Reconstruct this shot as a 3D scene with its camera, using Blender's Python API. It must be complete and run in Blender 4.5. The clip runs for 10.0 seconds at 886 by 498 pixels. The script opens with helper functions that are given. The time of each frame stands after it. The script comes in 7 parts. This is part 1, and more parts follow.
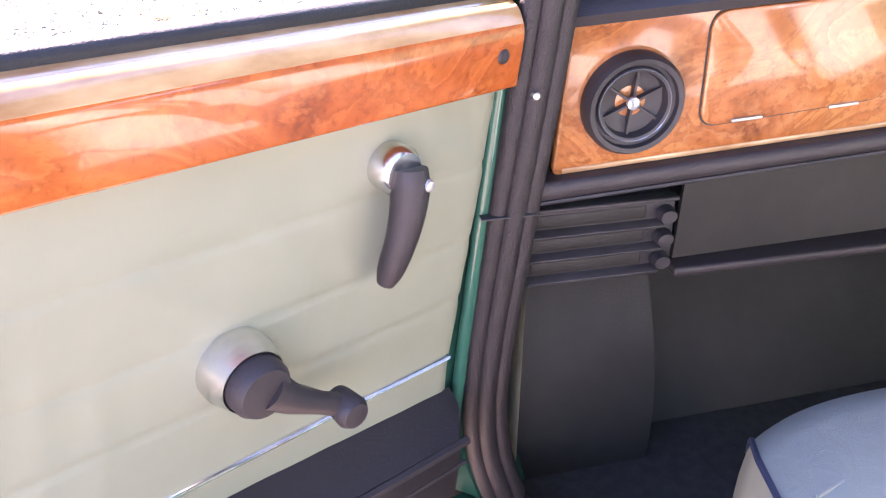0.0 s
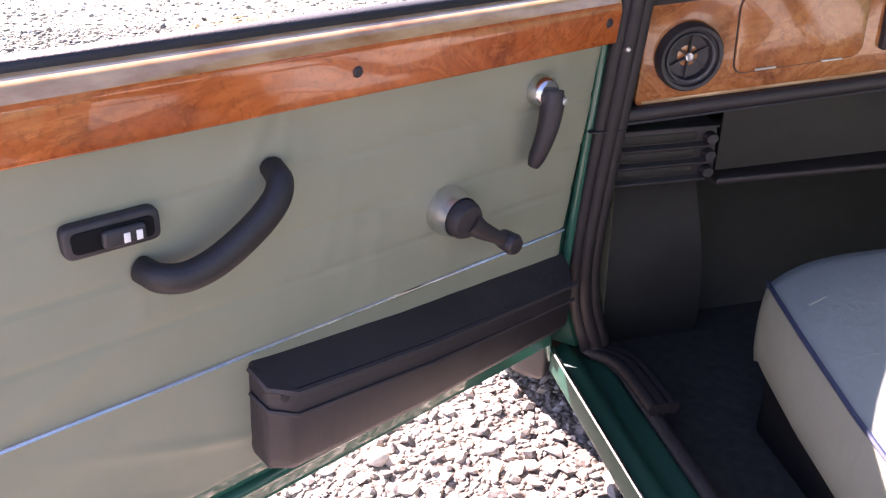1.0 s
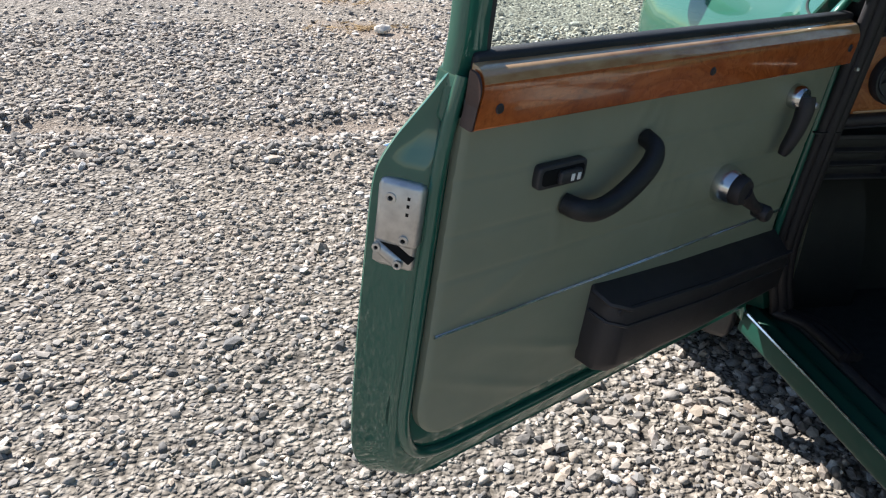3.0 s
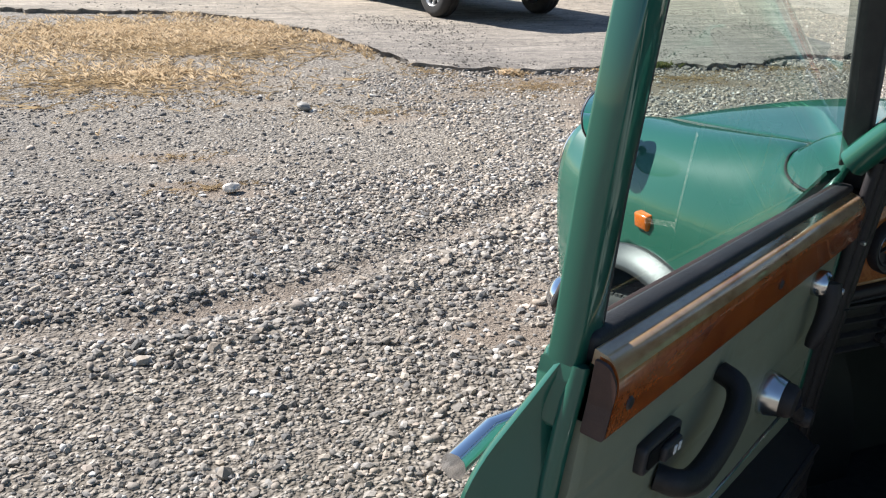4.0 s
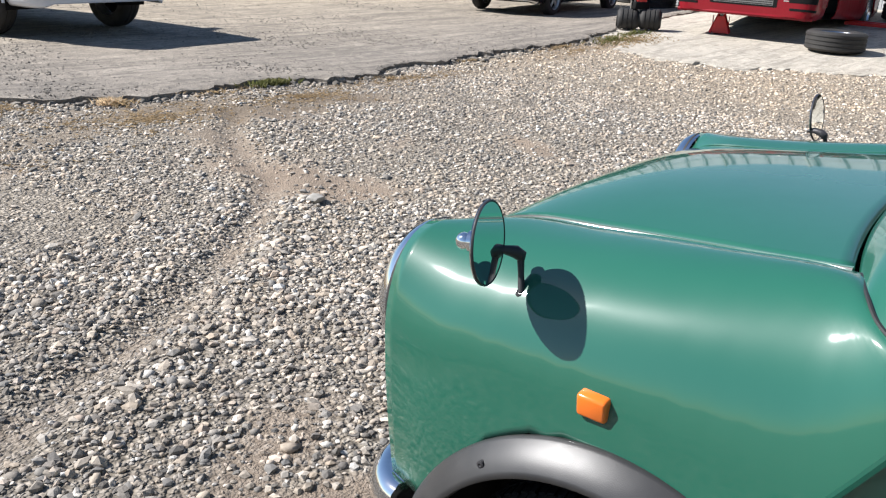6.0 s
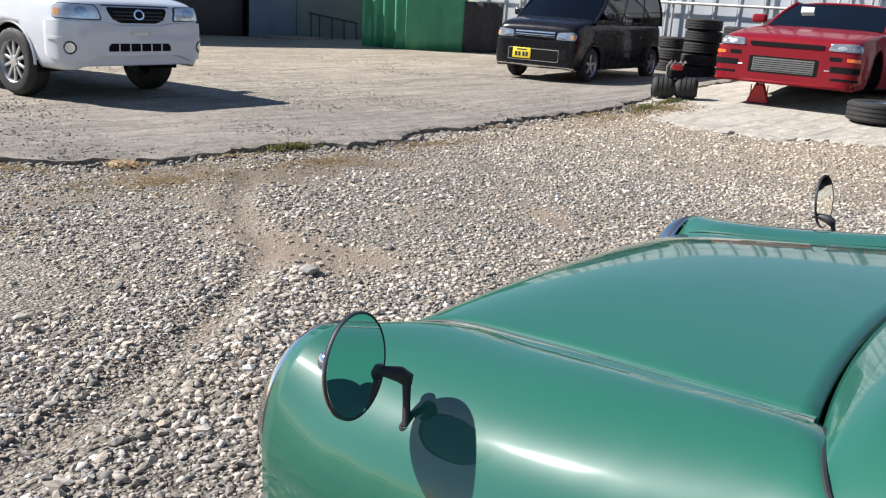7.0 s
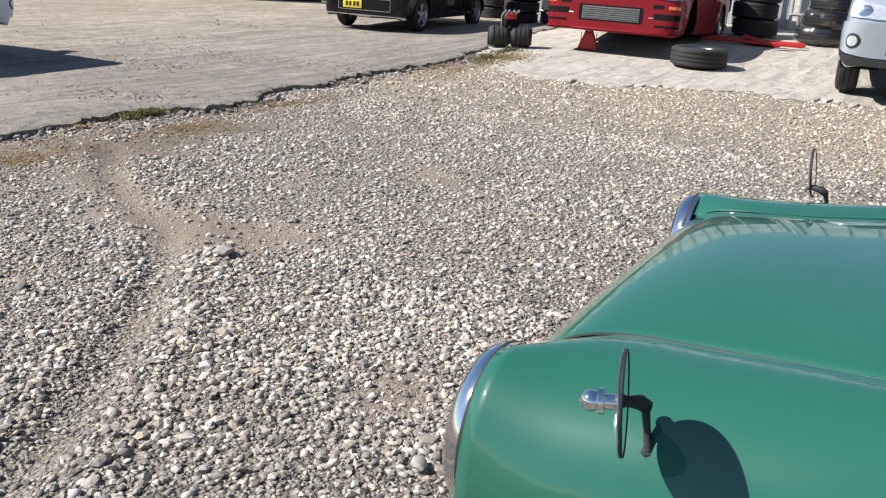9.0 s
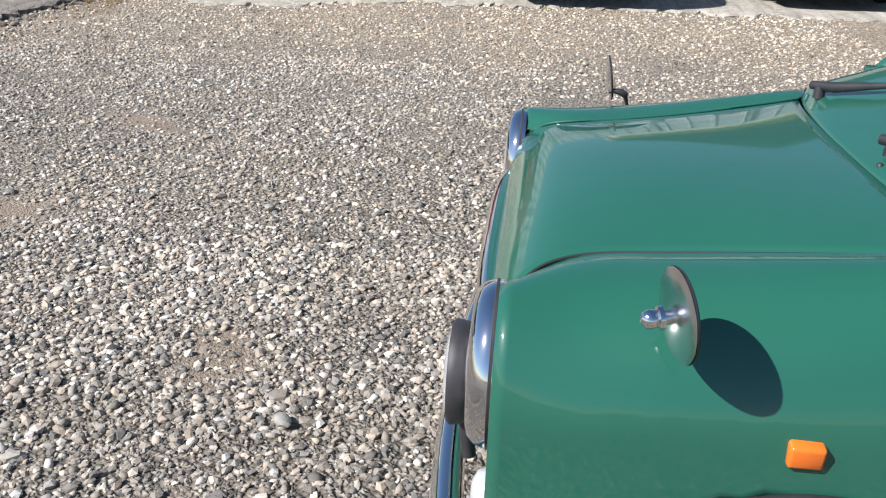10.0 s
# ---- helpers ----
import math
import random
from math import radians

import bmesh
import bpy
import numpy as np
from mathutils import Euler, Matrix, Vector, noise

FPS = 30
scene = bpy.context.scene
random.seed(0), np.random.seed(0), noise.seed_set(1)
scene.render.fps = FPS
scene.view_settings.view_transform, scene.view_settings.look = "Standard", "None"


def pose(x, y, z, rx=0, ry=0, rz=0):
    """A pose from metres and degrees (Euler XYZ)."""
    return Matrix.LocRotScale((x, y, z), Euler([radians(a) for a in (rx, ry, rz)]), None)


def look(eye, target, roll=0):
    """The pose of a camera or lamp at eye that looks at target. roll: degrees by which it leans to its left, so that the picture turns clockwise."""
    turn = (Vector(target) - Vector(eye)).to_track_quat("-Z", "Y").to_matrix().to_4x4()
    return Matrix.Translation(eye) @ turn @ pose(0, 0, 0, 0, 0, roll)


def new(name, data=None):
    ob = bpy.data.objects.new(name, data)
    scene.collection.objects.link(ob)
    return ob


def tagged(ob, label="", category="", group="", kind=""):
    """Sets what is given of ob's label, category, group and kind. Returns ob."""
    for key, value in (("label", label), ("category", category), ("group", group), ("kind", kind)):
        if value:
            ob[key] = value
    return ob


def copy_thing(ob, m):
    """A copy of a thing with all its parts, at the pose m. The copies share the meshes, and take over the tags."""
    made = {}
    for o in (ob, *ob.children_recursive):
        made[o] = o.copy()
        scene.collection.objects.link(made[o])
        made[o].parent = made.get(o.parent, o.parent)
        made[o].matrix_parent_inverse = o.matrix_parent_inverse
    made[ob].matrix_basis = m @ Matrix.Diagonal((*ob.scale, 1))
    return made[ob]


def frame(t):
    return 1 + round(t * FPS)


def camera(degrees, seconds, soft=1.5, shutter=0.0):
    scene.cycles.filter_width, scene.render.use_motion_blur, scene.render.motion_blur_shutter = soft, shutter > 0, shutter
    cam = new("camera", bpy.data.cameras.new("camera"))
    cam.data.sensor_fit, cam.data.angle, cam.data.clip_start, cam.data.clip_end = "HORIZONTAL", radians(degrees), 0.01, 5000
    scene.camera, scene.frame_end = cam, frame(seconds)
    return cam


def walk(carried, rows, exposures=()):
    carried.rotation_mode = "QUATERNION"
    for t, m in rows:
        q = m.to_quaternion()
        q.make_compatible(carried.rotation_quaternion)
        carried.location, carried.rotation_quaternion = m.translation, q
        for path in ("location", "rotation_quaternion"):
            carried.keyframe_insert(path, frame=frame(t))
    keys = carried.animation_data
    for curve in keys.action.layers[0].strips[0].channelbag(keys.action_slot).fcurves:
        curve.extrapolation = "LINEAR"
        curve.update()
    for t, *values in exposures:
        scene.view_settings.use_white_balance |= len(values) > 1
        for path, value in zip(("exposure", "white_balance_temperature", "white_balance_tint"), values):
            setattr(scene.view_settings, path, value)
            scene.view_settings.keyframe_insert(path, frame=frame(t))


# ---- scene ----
cam = camera(53.1, 10.0, soft=1.2)
PATH = [
    (0, (-0.83, -1.162, 1.061), (-0.463, 0.518, 0.039), 0.2),
    (0.3, (-0.863, -1.266, 1.08), (-0.521, 0.439, 0.093), 1.0),
    (0.5, (-0.915, -1.365, 1.096), (-0.548, 0.364, 0.16), 1.6),
    (0.7, (-0.978, -1.471, 1.116), (-0.591, 0.234, 0.145), 1.7),
    (1, (-1.042, -1.587, 1.153), (-0.756, 0.123, 0.155), -0.9),
    (1.2, (-1.065, -1.638, 1.183), (-0.863, 0.085, 0.188), -0.9),
    (1.5, (-1.092, -1.769, 1.19), (-1.018, -0.033, 0.2), 0.8),
    (1.8, (-1.138, -1.854, 1.193), (-1.129, -0.134, 0.173), 3.1),
    (2, (-1.181, -1.882, 1.211), (-1.203, -0.175, 0.169), 2.8),
    (2.2, (-1.248, -1.894, 1.218), (-1.253, -0.194, 0.165), 2.6),
    (3.3, (-1.65, -1.758, 1.225), (-1.217, -0.021, 0.333), 3.5),
    (3.5, (-1.685, -1.664, 1.226), (-1.199, 0.088, 0.393), 3.7),
    (3.8, (-1.714, -1.538, 1.249), (-1.105, 0.213, 0.499), 2.9),
    (4, (-1.734, -1.448, 1.258), (-1.01, 0.276, 0.548), 2.1),
    (4.2, (-1.776, -1.34, 1.25), (-0.935, 0.336, 0.554), 1.4),
    (4.5, (-1.857, -1.178, 1.26), (-0.857, 0.403, 0.553), 1.1),
    (4.8, (-1.877, -1.046, 1.254), (-0.771, 0.457, 0.535), 1.4),
    (5, (-1.856, -0.936, 1.24), (-0.71, 0.538, 0.523), 1.7),
    (5.5, (-1.779, -0.666, 1.248), (-0.488, 0.689, 0.544), 2.9),
    (5.7, (-1.711, -0.555, 1.241), (-0.313, 0.691, 0.538), 3.1),
    (6.8, (-1.316, -0.44, 1.234), (0.176, 0.753, 0.642), 2.8),
    (7, (-1.276, -0.47, 1.232), (0.142, 0.835, 0.698), 3.7),
    (7.3, (-1.301, -0.479, 1.272), (0.117, 0.84, 0.77), 4.9),
    (7.5, (-1.347, -0.457, 1.262), (0.139, 0.776, 0.743), 4.7),
    (8, (-1.526, -0.385, 1.303), (0.088, 0.63, 0.7), 3.6),
    (8.2, (-1.549, -0.344, 1.298), (0.077, 0.642, 0.679), 3.3),
    (8.5, (-1.526, -0.252, 1.294), (0.091, 0.745, 0.669), 3.4),
    (9, (-1.535, -0.065, 1.296), (0.111, 0.885, 0.673), 3.7),
    (9.2, (-1.579, 0.022, 1.29), (0.106, 0.882, 0.641), 3.2),
    (9.5, (-1.646, 0.154, 1.322), (0.121, 0.782, 0.626), 2.7),
    (9.8, (-1.637, 0.258, 1.313), (0.181, 0.644, 0.576), 2.0),
    (10, (-1.648, 0.344, 1.305), (0.19, 0.581, 0.552), 2.1),
]
EXPOSURE = [(0.0, 4.93, 6950, 49), (0.25, 4.24, 6950, 49), (0.5, 3.85, 6950, 49), (1.0, 3.42, 6920, 44), (1.5, 2.78, 6800, 37), (2.0, 1.98, 6500, 26), (2.6, 1.67, 6300, 16), (3.3, 1.34, 6200, 11), (4.2, 1.16, 6180, 11), (5.0, 0.93, 6180, 11), (5.6, 1.07, 6180, 11), (7.0, 0.96, 6180, 11), (9.0, 0.89, 6150, 11), (10.0, 0.80, 6020, 11)]
walk(cam, [(t, look(eye, target, roll)) for t, eye, target, roll in PATH], exposures=EXPOSURE)

# ==== world and sun ====
SUN_AZ = math.atan2(0.82, -0.57)      # the sun stands ahead of the car, a little to its left
SUN_EL = radians(40)
world = bpy.data.worlds.new("sky")
scene.world = world
world.use_nodes = True
wn, wl = world.node_tree.nodes, world.node_tree.links
sky = wn.new("ShaderNodeTexSky")
sky.sky_type = "NISHITA"
sky.sun_disc = False
sky.sun_elevation = SUN_EL
sky.sun_rotation = math.pi / 2 - SUN_AZ
sky.air_density, sky.dust_density, sky.ozone_density = 1.0, 0.3, 2.2
wl.new(sky.outputs[0], wn["Background"].inputs[0])
wn["Background"].inputs[1].default_value = 0.058
sun_data = bpy.data.lights.new("sun", "SUN")
sun_data.energy, sun_data.angle, sun_data.color = 5.0, radians(0.55), (1.0, 0.95, 0.88)
sun = new("sun", sun_data)
sun_dir = Vector((math.cos(SUN_AZ) * math.cos(SUN_EL), math.sin(SUN_AZ) * math.cos(SUN_EL), math.sin(SUN_EL)))
sun.matrix_world = look(sun_dir * 40, (0, 0, 0))

# ==== materials ====
def mat(name, color, rough=0.5, metal=0.0, coat=0.0, spec=0.5):
    m = bpy.data.materials.new(name)
    m.use_nodes = True
    b = m.node_tree.nodes["Principled BSDF"]
    b.inputs["Base Color"].default_value = (*color, 1)
    b.inputs["Roughness"].default_value = rough
    b.inputs["Metallic"].default_value = metal
    b.inputs["Coat Weight"].default_value = coat
    b.inputs["Coat Roughness"].default_value = 0.03
    b.inputs["Specular IOR Level"].default_value = spec
    return m


class Nodes:
    """Shortcuts for building a node tree."""
    def __init__(self, m):
        self.t = m.node_tree
        self.b = self.t.nodes["Principled BSDF"]

    def add(self, kind, **given):
        n = self.t.nodes.new(kind)
        for key, v in given.items():
            n.inputs[key].default_value = v
        return n

    def link(self, a, b):
        self.t.links.new(a, b)

    def coords(self, scale=1.0, kind="Object", stretch=(1, 1, 1)):
        tc = self.t.nodes.new("ShaderNodeTexCoord")
        mp = self.t.nodes.new("ShaderNodeMapping")
        mp.inputs["Scale"].default_value = tuple(scale * s for s in stretch)
        self.link(tc.outputs[kind], mp.inputs["Vector"])
        return mp.outputs["Vector"]

    def noise(self, vec, scale, detail=4.0, rough=0.55, distort=0.0):
        n = self.add("ShaderNodeTexNoise", Scale=scale, Detail=detail, Roughness=rough, Distortion=distort)
        self.link(vec, n.inputs["Vector"])
        return n.outputs["Fac"]

    def ramp(self, fac, stops):
        r = self.t.nodes.new("ShaderNodeValToRGB")
        e = r.color_ramp.elements
        while len(e) < len(stops):
            e.new(0.5)
        for el, (p, c) in zip(e, stops):
            el.position, el.color = p, (*c, 1)
        self.link(fac, r.inputs["Fac"])
        return r.outputs["Color"]

    def mix(self, fac, a, b, mode="MIX"):
        m = self.t.nodes.new("ShaderNodeMix")
        m.data_type, m.blend_type = "RGBA", mode
        for sock, v in ((m.inputs["Factor"], fac), (m.inputs[6], a), (m.inputs[7], b)):
            if isinstance(v, (int, float)):
                sock.default_value = v
            elif isinstance(v, tuple):
                sock.default_value = (*v, 1)
            else:
                self.link(v, sock)
        return m.outputs[2]

    def bump(self, height, strength=0.3, dist=0.01):
        n = self.add("ShaderNodeBump", Strength=strength, Distance=dist)
        self.link(height, n.inputs["Height"])
        self.link(n.outputs["Normal"], self.b.inputs["Normal"])

    def color(self, c):
        self.link(c, self.b.inputs["Base Color"])

    def rough(self, fac, lo, hi):
        m = self.add("ShaderNodeMapRange")
        m.inputs["To Min"].default_value, m.inputs["To Max"].default_value = lo, hi
        self.link(fac, m.inputs["Value"])
        self.link(m.outputs["Result"], self.b.inputs["Roughness"])


def varied(name, a, b, scale=8.0, rough=(0.4, 0.6), bump=0.0, bump_scale=200.0, metal=0.0, coat=0.0, spec=0.5, stretch=(1, 1, 1)):
    """A surface that drifts between two colours, with fine relief."""
    m = mat(name, a, rough[0], metal, coat, spec)
    n = Nodes(m)
    v = n.coords(1.0, stretch=stretch)
    f = n.noise(v, scale, 5)
    n.color(n.ramp(f, [(0.3, a), (0.7, b)]))
    n.rough(n.noise(v, scale * 3, 3), *rough)
    if bump:
        n.bump(n.noise(v, bump_scale, 3), bump, 0.004)
    return m


def paint(name, a, b, rough=0.45, coat=1.0, spec=0.12, ior=1.70, haze=0.028):
    """Car paint: a near-even base under clear coat, with faint dust."""
    m = varied(name, a, b, 2.5, (rough, rough + 0.14), 0.0, 100, 0.0, coat, spec)
    m.node_tree.nodes["Principled BSDF"].inputs["Coat Roughness"].default_value = haze
    m.node_tree.nodes["Principled BSDF"].inputs["Coat IOR"].default_value = ior
    return m


green_paint = paint("green paint", (0.0160, 0.096, 0.063), (0.0185, 0.104, 0.068), 0.33, 1.0, 0.12, 1.62, 0.05)
# the body green again, darkened and duller to stand in for shade
green_shaded = paint("green paint darkened for shade", (0.007, 0.044, 0.030), (0.009, 0.054, 0.036), 0.4, 0.25, 0.12, 1.45)
black_plastic = varied("black plastic", (0.018, 0.017, 0.019), (0.032, 0.030, 0.033), 30, (0.42, 0.6), 0.15, 900)
grey_plastic = varied("weathered arch plastic", (0.018, 0.018, 0.019), (0.032, 0.031, 0.031), 12, (0.34, 0.46), 0.10, 700)
nut_bronze = varied("dull wheel nut", (0.27, 0.225, 0.185), (0.40, 0.35, 0.30), 60, (0.3, 0.5), 0.0, 100, 0.8)
# trim colour taken far down to hold the footwell's shade
shaded_trim = varied("cabin trim darkened for shade", (0.0090, 0.0090, 0.0082), (0.0160, 0.0155, 0.0140), 12, (0.5, 0.7), 0.2, 500)
seal_black = varied("black window seal rubber", (0.007, 0.007, 0.008), (0.014, 0.013, 0.014), 14, (0.45, 0.65), 0.2, 400)
rubber = varied("rubber", (0.022, 0.021, 0.021), (0.045, 0.042, 0.040), 14, (0.6, 0.85), 0.2, 400)
tyre_rubber = varied("tyre rubber", (0.013, 0.012, 0.0115), (0.027, 0.0245, 0.022), 9, (0.6, 0.85), 0.07, 500)
chrome = mat("chrome", (0.78, 0.79, 0.80), 0.06, 1.0)
worn_chrome = varied("worn chrome", (0.55, 0.55, 0.54), (0.75, 0.75, 0.74), 30, (0.1, 0.3), 0.0, 100, 1.0)
alloy = varied("silver alloy", (0.40, 0.40, 0.39), (0.56, 0.56, 0.55), 18, (0.26, 0.38), 0.05, 500, 0.6)
steel = varied("zinc steel", (0.45, 0.44, 0.42), (0.62, 0.61, 0.58), 60, (0.3, 0.5), 0.1, 600, 0.85)
# near-black: shade of wells and hollows put into the colour; also plain dark parts
dark_void = mat("dark parts and hollow shade", (0.010, 0.010, 0.010), 0.9, 0.0, 0.0, 0.1)
mirror_glass = mat("mirror glass", (0.86, 0.90, 0.90), 0.01, 1.0)
amber = mat("amber lens", (0.75, 0.16, 0.015), 0.18, 0.0, 0.6)
red_lens = mat("red lens", (0.5, 0.01, 0.01), 0.15, 0.0, 0.6)
clear_lens = varied("clear lens", (0.62, 0.64, 0.66), (0.8, 0.82, 0.83), 20, (0.05, 0.14), 0.0, 100, 0.5, 0.8)
amber_pale = mat("faded amber lens", (0.62, 0.30, 0.12), 0.2, 0.0, 0.6)
smoked_lens = varied("dim lens", (0.22, 0.23, 0.25), (0.35, 0.36, 0.38), 20, (0.05, 0.14), 0.0, 100, 0.5, 0.8)
cooler_grey = varied("dusty cooler core", (0.10, 0.10, 0.095), (0.16, 0.155, 0.145), 30, (0.5, 0.7), 0.2, 300)
yellow_plate = varied("yellow plate", (0.75, 0.55, 0.02), (0.8, 0.6, 0.03), 10, (0.4, 0.5))
black_ink = mat("black ink", (0.02, 0.02, 0.02), 0.5)
white_plate = mat("white plate", (0.75, 0.75, 0.73), 0.45)
red_paint = paint("red paint", (0.175, 0.005, 0.011), (0.20, 0.007, 0.013), 0.45, 0.45, 0.06, 1.45, 0.07)
red_enamel = varied("red enamel", (0.55, 0.02, 0.02), (0.42, 0.02, 0.02), 20, (0.35, 0.55))
white_paint = paint("white paint", (0.60, 0.61, 0.65), (0.65, 0.66, 0.69), 0.25, 1.0, 0.3, 1.5)
black_paint = paint("black paint", (0.006, 0.006, 0.008), (0.009, 0.009, 0.011), 0.2, 0.4, 0.15, 1.4)
silver_paint = paint("silver blue paint", (0.26, 0.29, 0.32), (0.30, 0.33, 0.36), 0.2)
charcoal_paint = paint("charcoal paint", (0.03, 0.03, 0.032), (0.04, 0.04, 0.042), 0.2)


def glass_material(name, tint, rough=0.0):
    m = bpy.data.materials.new(name)
    m.use_nodes = True
    t = m.node_tree
    t.nodes.remove(t.nodes["Principled BSDF"])
    out = t.nodes["Material Output"]
    tr = t.nodes.new("ShaderNodeBsdfTransparent")
    tr.inputs[0].default_value = (*tint, 1)
    gl = t.nodes.new("ShaderNodeBsdfGlossy")
    gl.inputs["Roughness"].default_value = rough
    gl.inputs["Color"].default_value = (1, 1, 1, 1)
    mx = t.nodes.new("ShaderNodeMixShader")
    lw = t.nodes.new("ShaderNodeLayerWeight")
    pw = t.nodes.new("ShaderNodeMath")
    pw.operation = "POWER"
    pw.inputs[1].default_value = 4.5
    mr = t.nodes.new("ShaderNodeMapRange")
    mr.inputs["To Min"].default_value, mr.inputs["To Max"].default_value = 0.06, 0.95
    t.links.new(lw.outputs["Facing"], pw.inputs[0])
    t.links.new(pw.outputs[0], mr.inputs["Value"])
    t.links.new(mr.outputs["Result"], mx.inputs[0])
    t.links.new(tr.outputs[0], mx.inputs[1])
    t.links.new(gl.outputs[0], mx.inputs[2])
    t.links.new(mx.outputs[0], out.inputs["Surface"])
    return m


green_glass = glass_material("green tinted glass", (0.80, 0.93, 0.88))
car_glass = glass_material("dark car glass", (0.045, 0.055, 0.06))
privacy_glass = glass_material("privacy glass", (0.008, 0.010, 0.012))
clear_glass = glass_material("clear glass", (0.86, 0.92, 0.90))


def walnut_material(name, base, dark, light, gloss=0.12):
    """Lacquered burr walnut veneer."""
    m = mat(name, base, gloss, 0, 0.7)
    n = Nodes(m)
    v = n.coords(1.0)
    big = n.noise(v, 5.0, 5, 0.6, 1.6)
    swirl = n.noise(n.coords(1.0, stretch=(0.75, 1, 1.2)), 8.5, 5, 0.6, 1.8)
    fine = n.noise(v, 130.0, 3, 0.6, 0.4)
    soft = tuple(0.55 * d + 0.45 * b for d, b in zip(dark, base))
    c = n.ramp(swirl, [(0.30, soft), (0.42, base), (0.48, light), (0.515, soft), (0.56, base), (0.66, light), (0.76, soft)])
    flame = n.noise(n.coords(1.0, stretch=(0.5, 1, 1.5)), 16.0, 4, 0.55, 2.6)
    c = n.mix(n.ramp(flame, [(0.52, (0, 0, 0)), (0.66, (0.55, 0.55, 0.55))]), c, soft)
    c2 = n.ramp(big, [(0.33, dark), (0.46, base), (0.70, light)])
    c = n.mix(0.5, c, c2)
    c = n.mix(n.ramp(fine, [(0.52, (0, 0, 0)), (0.75, (0.5, 0.5, 0.5))]), c, dark)
    n.color(c)
    n.rough(fine, gloss, gloss + 0.1)
    return m


walnut_door = walnut_material("door walnut", (0.38, 0.090, 0.020), (0.13, 0.028, 0.009), (0.50, 0.145, 0.036))
walnut_dash = walnut_material("dash walnut", (0.36, 0.120, 0.034), (0.10, 0.027, 0.010), (0.47, 0.205, 0.072))
pale_lacquer = varied("pale lacquer", (0.25, 0.105, 0.035), (0.52, 0.34, 0.17), 38, (0.15, 0.3), 0.0, 100, 0.0, 0.9, 0.5, (0.35, 1, 1))


def vinyl_material(name, a, b, grain=1300.0, strength=0.35):
    m = mat(name, a, 0.5)
    n = Nodes(m)
    v = n.coords(1.0)
    n.color(n.mix(n.noise(v, 9, 5, 0.6), a, b))
    n.rough(n.noise(v, 25, 3), 0.42, 0.6)
    wr = n.noise(n.coords(1.0, stretch=(1, 1, 0.25)), 30, 4, 0.6, 1.2)
    n.bump(n.mix(0.72, n.noise(v, grain, 2), wr), strength, 0.007)
    return m


lining_vinyl = vinyl_material("wrinkled sage green vinyl", (0.200, 0.212, 0.148), (0.250, 0.262, 0.188), 1700, 0.16)
green_vinyl = vinyl_material("sage green vinyl", (0.245, 0.245, 0.165), (0.285, 0.28, 0.195))
seat_vinyl = vinyl_material("grey green seat leather", (0.168, 0.195, 0.176), (0.205, 0.232, 0.212))
seat_side = vinyl_material("pale green seat side", (0.185, 0.195, 0.150), (0.225, 0.235, 0.185))
piping_blue = mat("dark blue piping", (0.02, 0.03, 0.06), 0.5)
dark_vinyl = vinyl_material("dark brown vinyl", (0.017, 0.014, 0.016), (0.028, 0.023, 0.025), 900, 0.3)
seal_cloth = vinyl_material("dark ribbed door seal", (0.010, 0.008, 0.009), (0.020, 0.015, 0.016), 700, 0.5)
carpet = varied("black carpet", (0.016, 0.016, 0.014), (0.034, 0.033, 0.030), 60, (0.9, 1.0), 0.6, 500)


# bare dusty patches: centre, half axes, turn in degrees, how bare
SAND = [(1.42, 3.05, 0.34, 0.56, 15, 1.0), (1.38, 2.66, 0.42, 0.17, -20, 1.0), (1.62, 4.0, 0.26, 0.55, -8, 0.7), (2.5, 4.6, 0.75, 0.42, -12, 1.0), (1.9, 4.95, 1.0, 0.32, -8, 0.9),
        (3.25, 4.65, 0.65, 0.32, -10, 1.0), (3.05, 2.6, 0.44, 0.13, 60, 0.9), (2.5, 3.3, 0.30, 0.10, 30, 0.5), (0.52, 1.27, 0.22, 0.14, 20, 0.8), (-0.42, 0.80, 0.26, 0.09, -15, 0.9),
        (-0.31, 1.08, 0.30, 0.15, 30, 0.7), (-1.2, 2.68, 0.36, 0.13, -30, 0.9), (-1.32, 3.3, 0.45, 0.12, -20, 0.6), (0.2, 3.95, 0.45, 0.13, 20, 0.6), (0.75, 4.55, 0.6, 0.16, 10, 0.6),
        (-0.4, 4.6, 0.5, 0.14, 15, 0.5), (-0.6, 7.9, 1.5, 1.1, 10, 0.9), (-0.9, 5.6, 0.9, 0.5, 20, 0.5), (4.6, 5.05, 1.2, 0.24, 2, 0.8), (7.2, 5.15, 1.4, 0.26, 0, 0.6)]
# a wheel rut swings round in front of the car
RUT = np.array([(-4.2, 1.15), (-3.0, 1.25), (-2.4, 1.38), (-1.66, 1.28), (-1.03, 1.43), (-0.63, 1.67), (-0.1, 1.95), (0.2, 2.15), (0.75, 2.54), (1.3, 3.1), (1.5, 3.6), (1.73, 4.0), (2.2, 4.6)])


def rut_side(x, y):
    """Signed distance from the rut, positive on the car's side, for arrays."""
    best = np.full(x.shape, 99.0)
    for (ax, ay), (bx, by) in zip(RUT[:-1], RUT[1:]):
        dx, dy = bx - ax, by - ay
        t = np.clip(((x - ax) * dx + (y - ay) * dy) / (dx * dx + dy * dy), 0, 1)
        ex, ey = x - ax - t * dx, y - ay - t * dy
        d = np.hypot(ex, ey) * np.where(dx * ey - dy * ex < 0, 1, -1)
        best = np.where(np.abs(d) < np.abs(best), d, best)
    return best


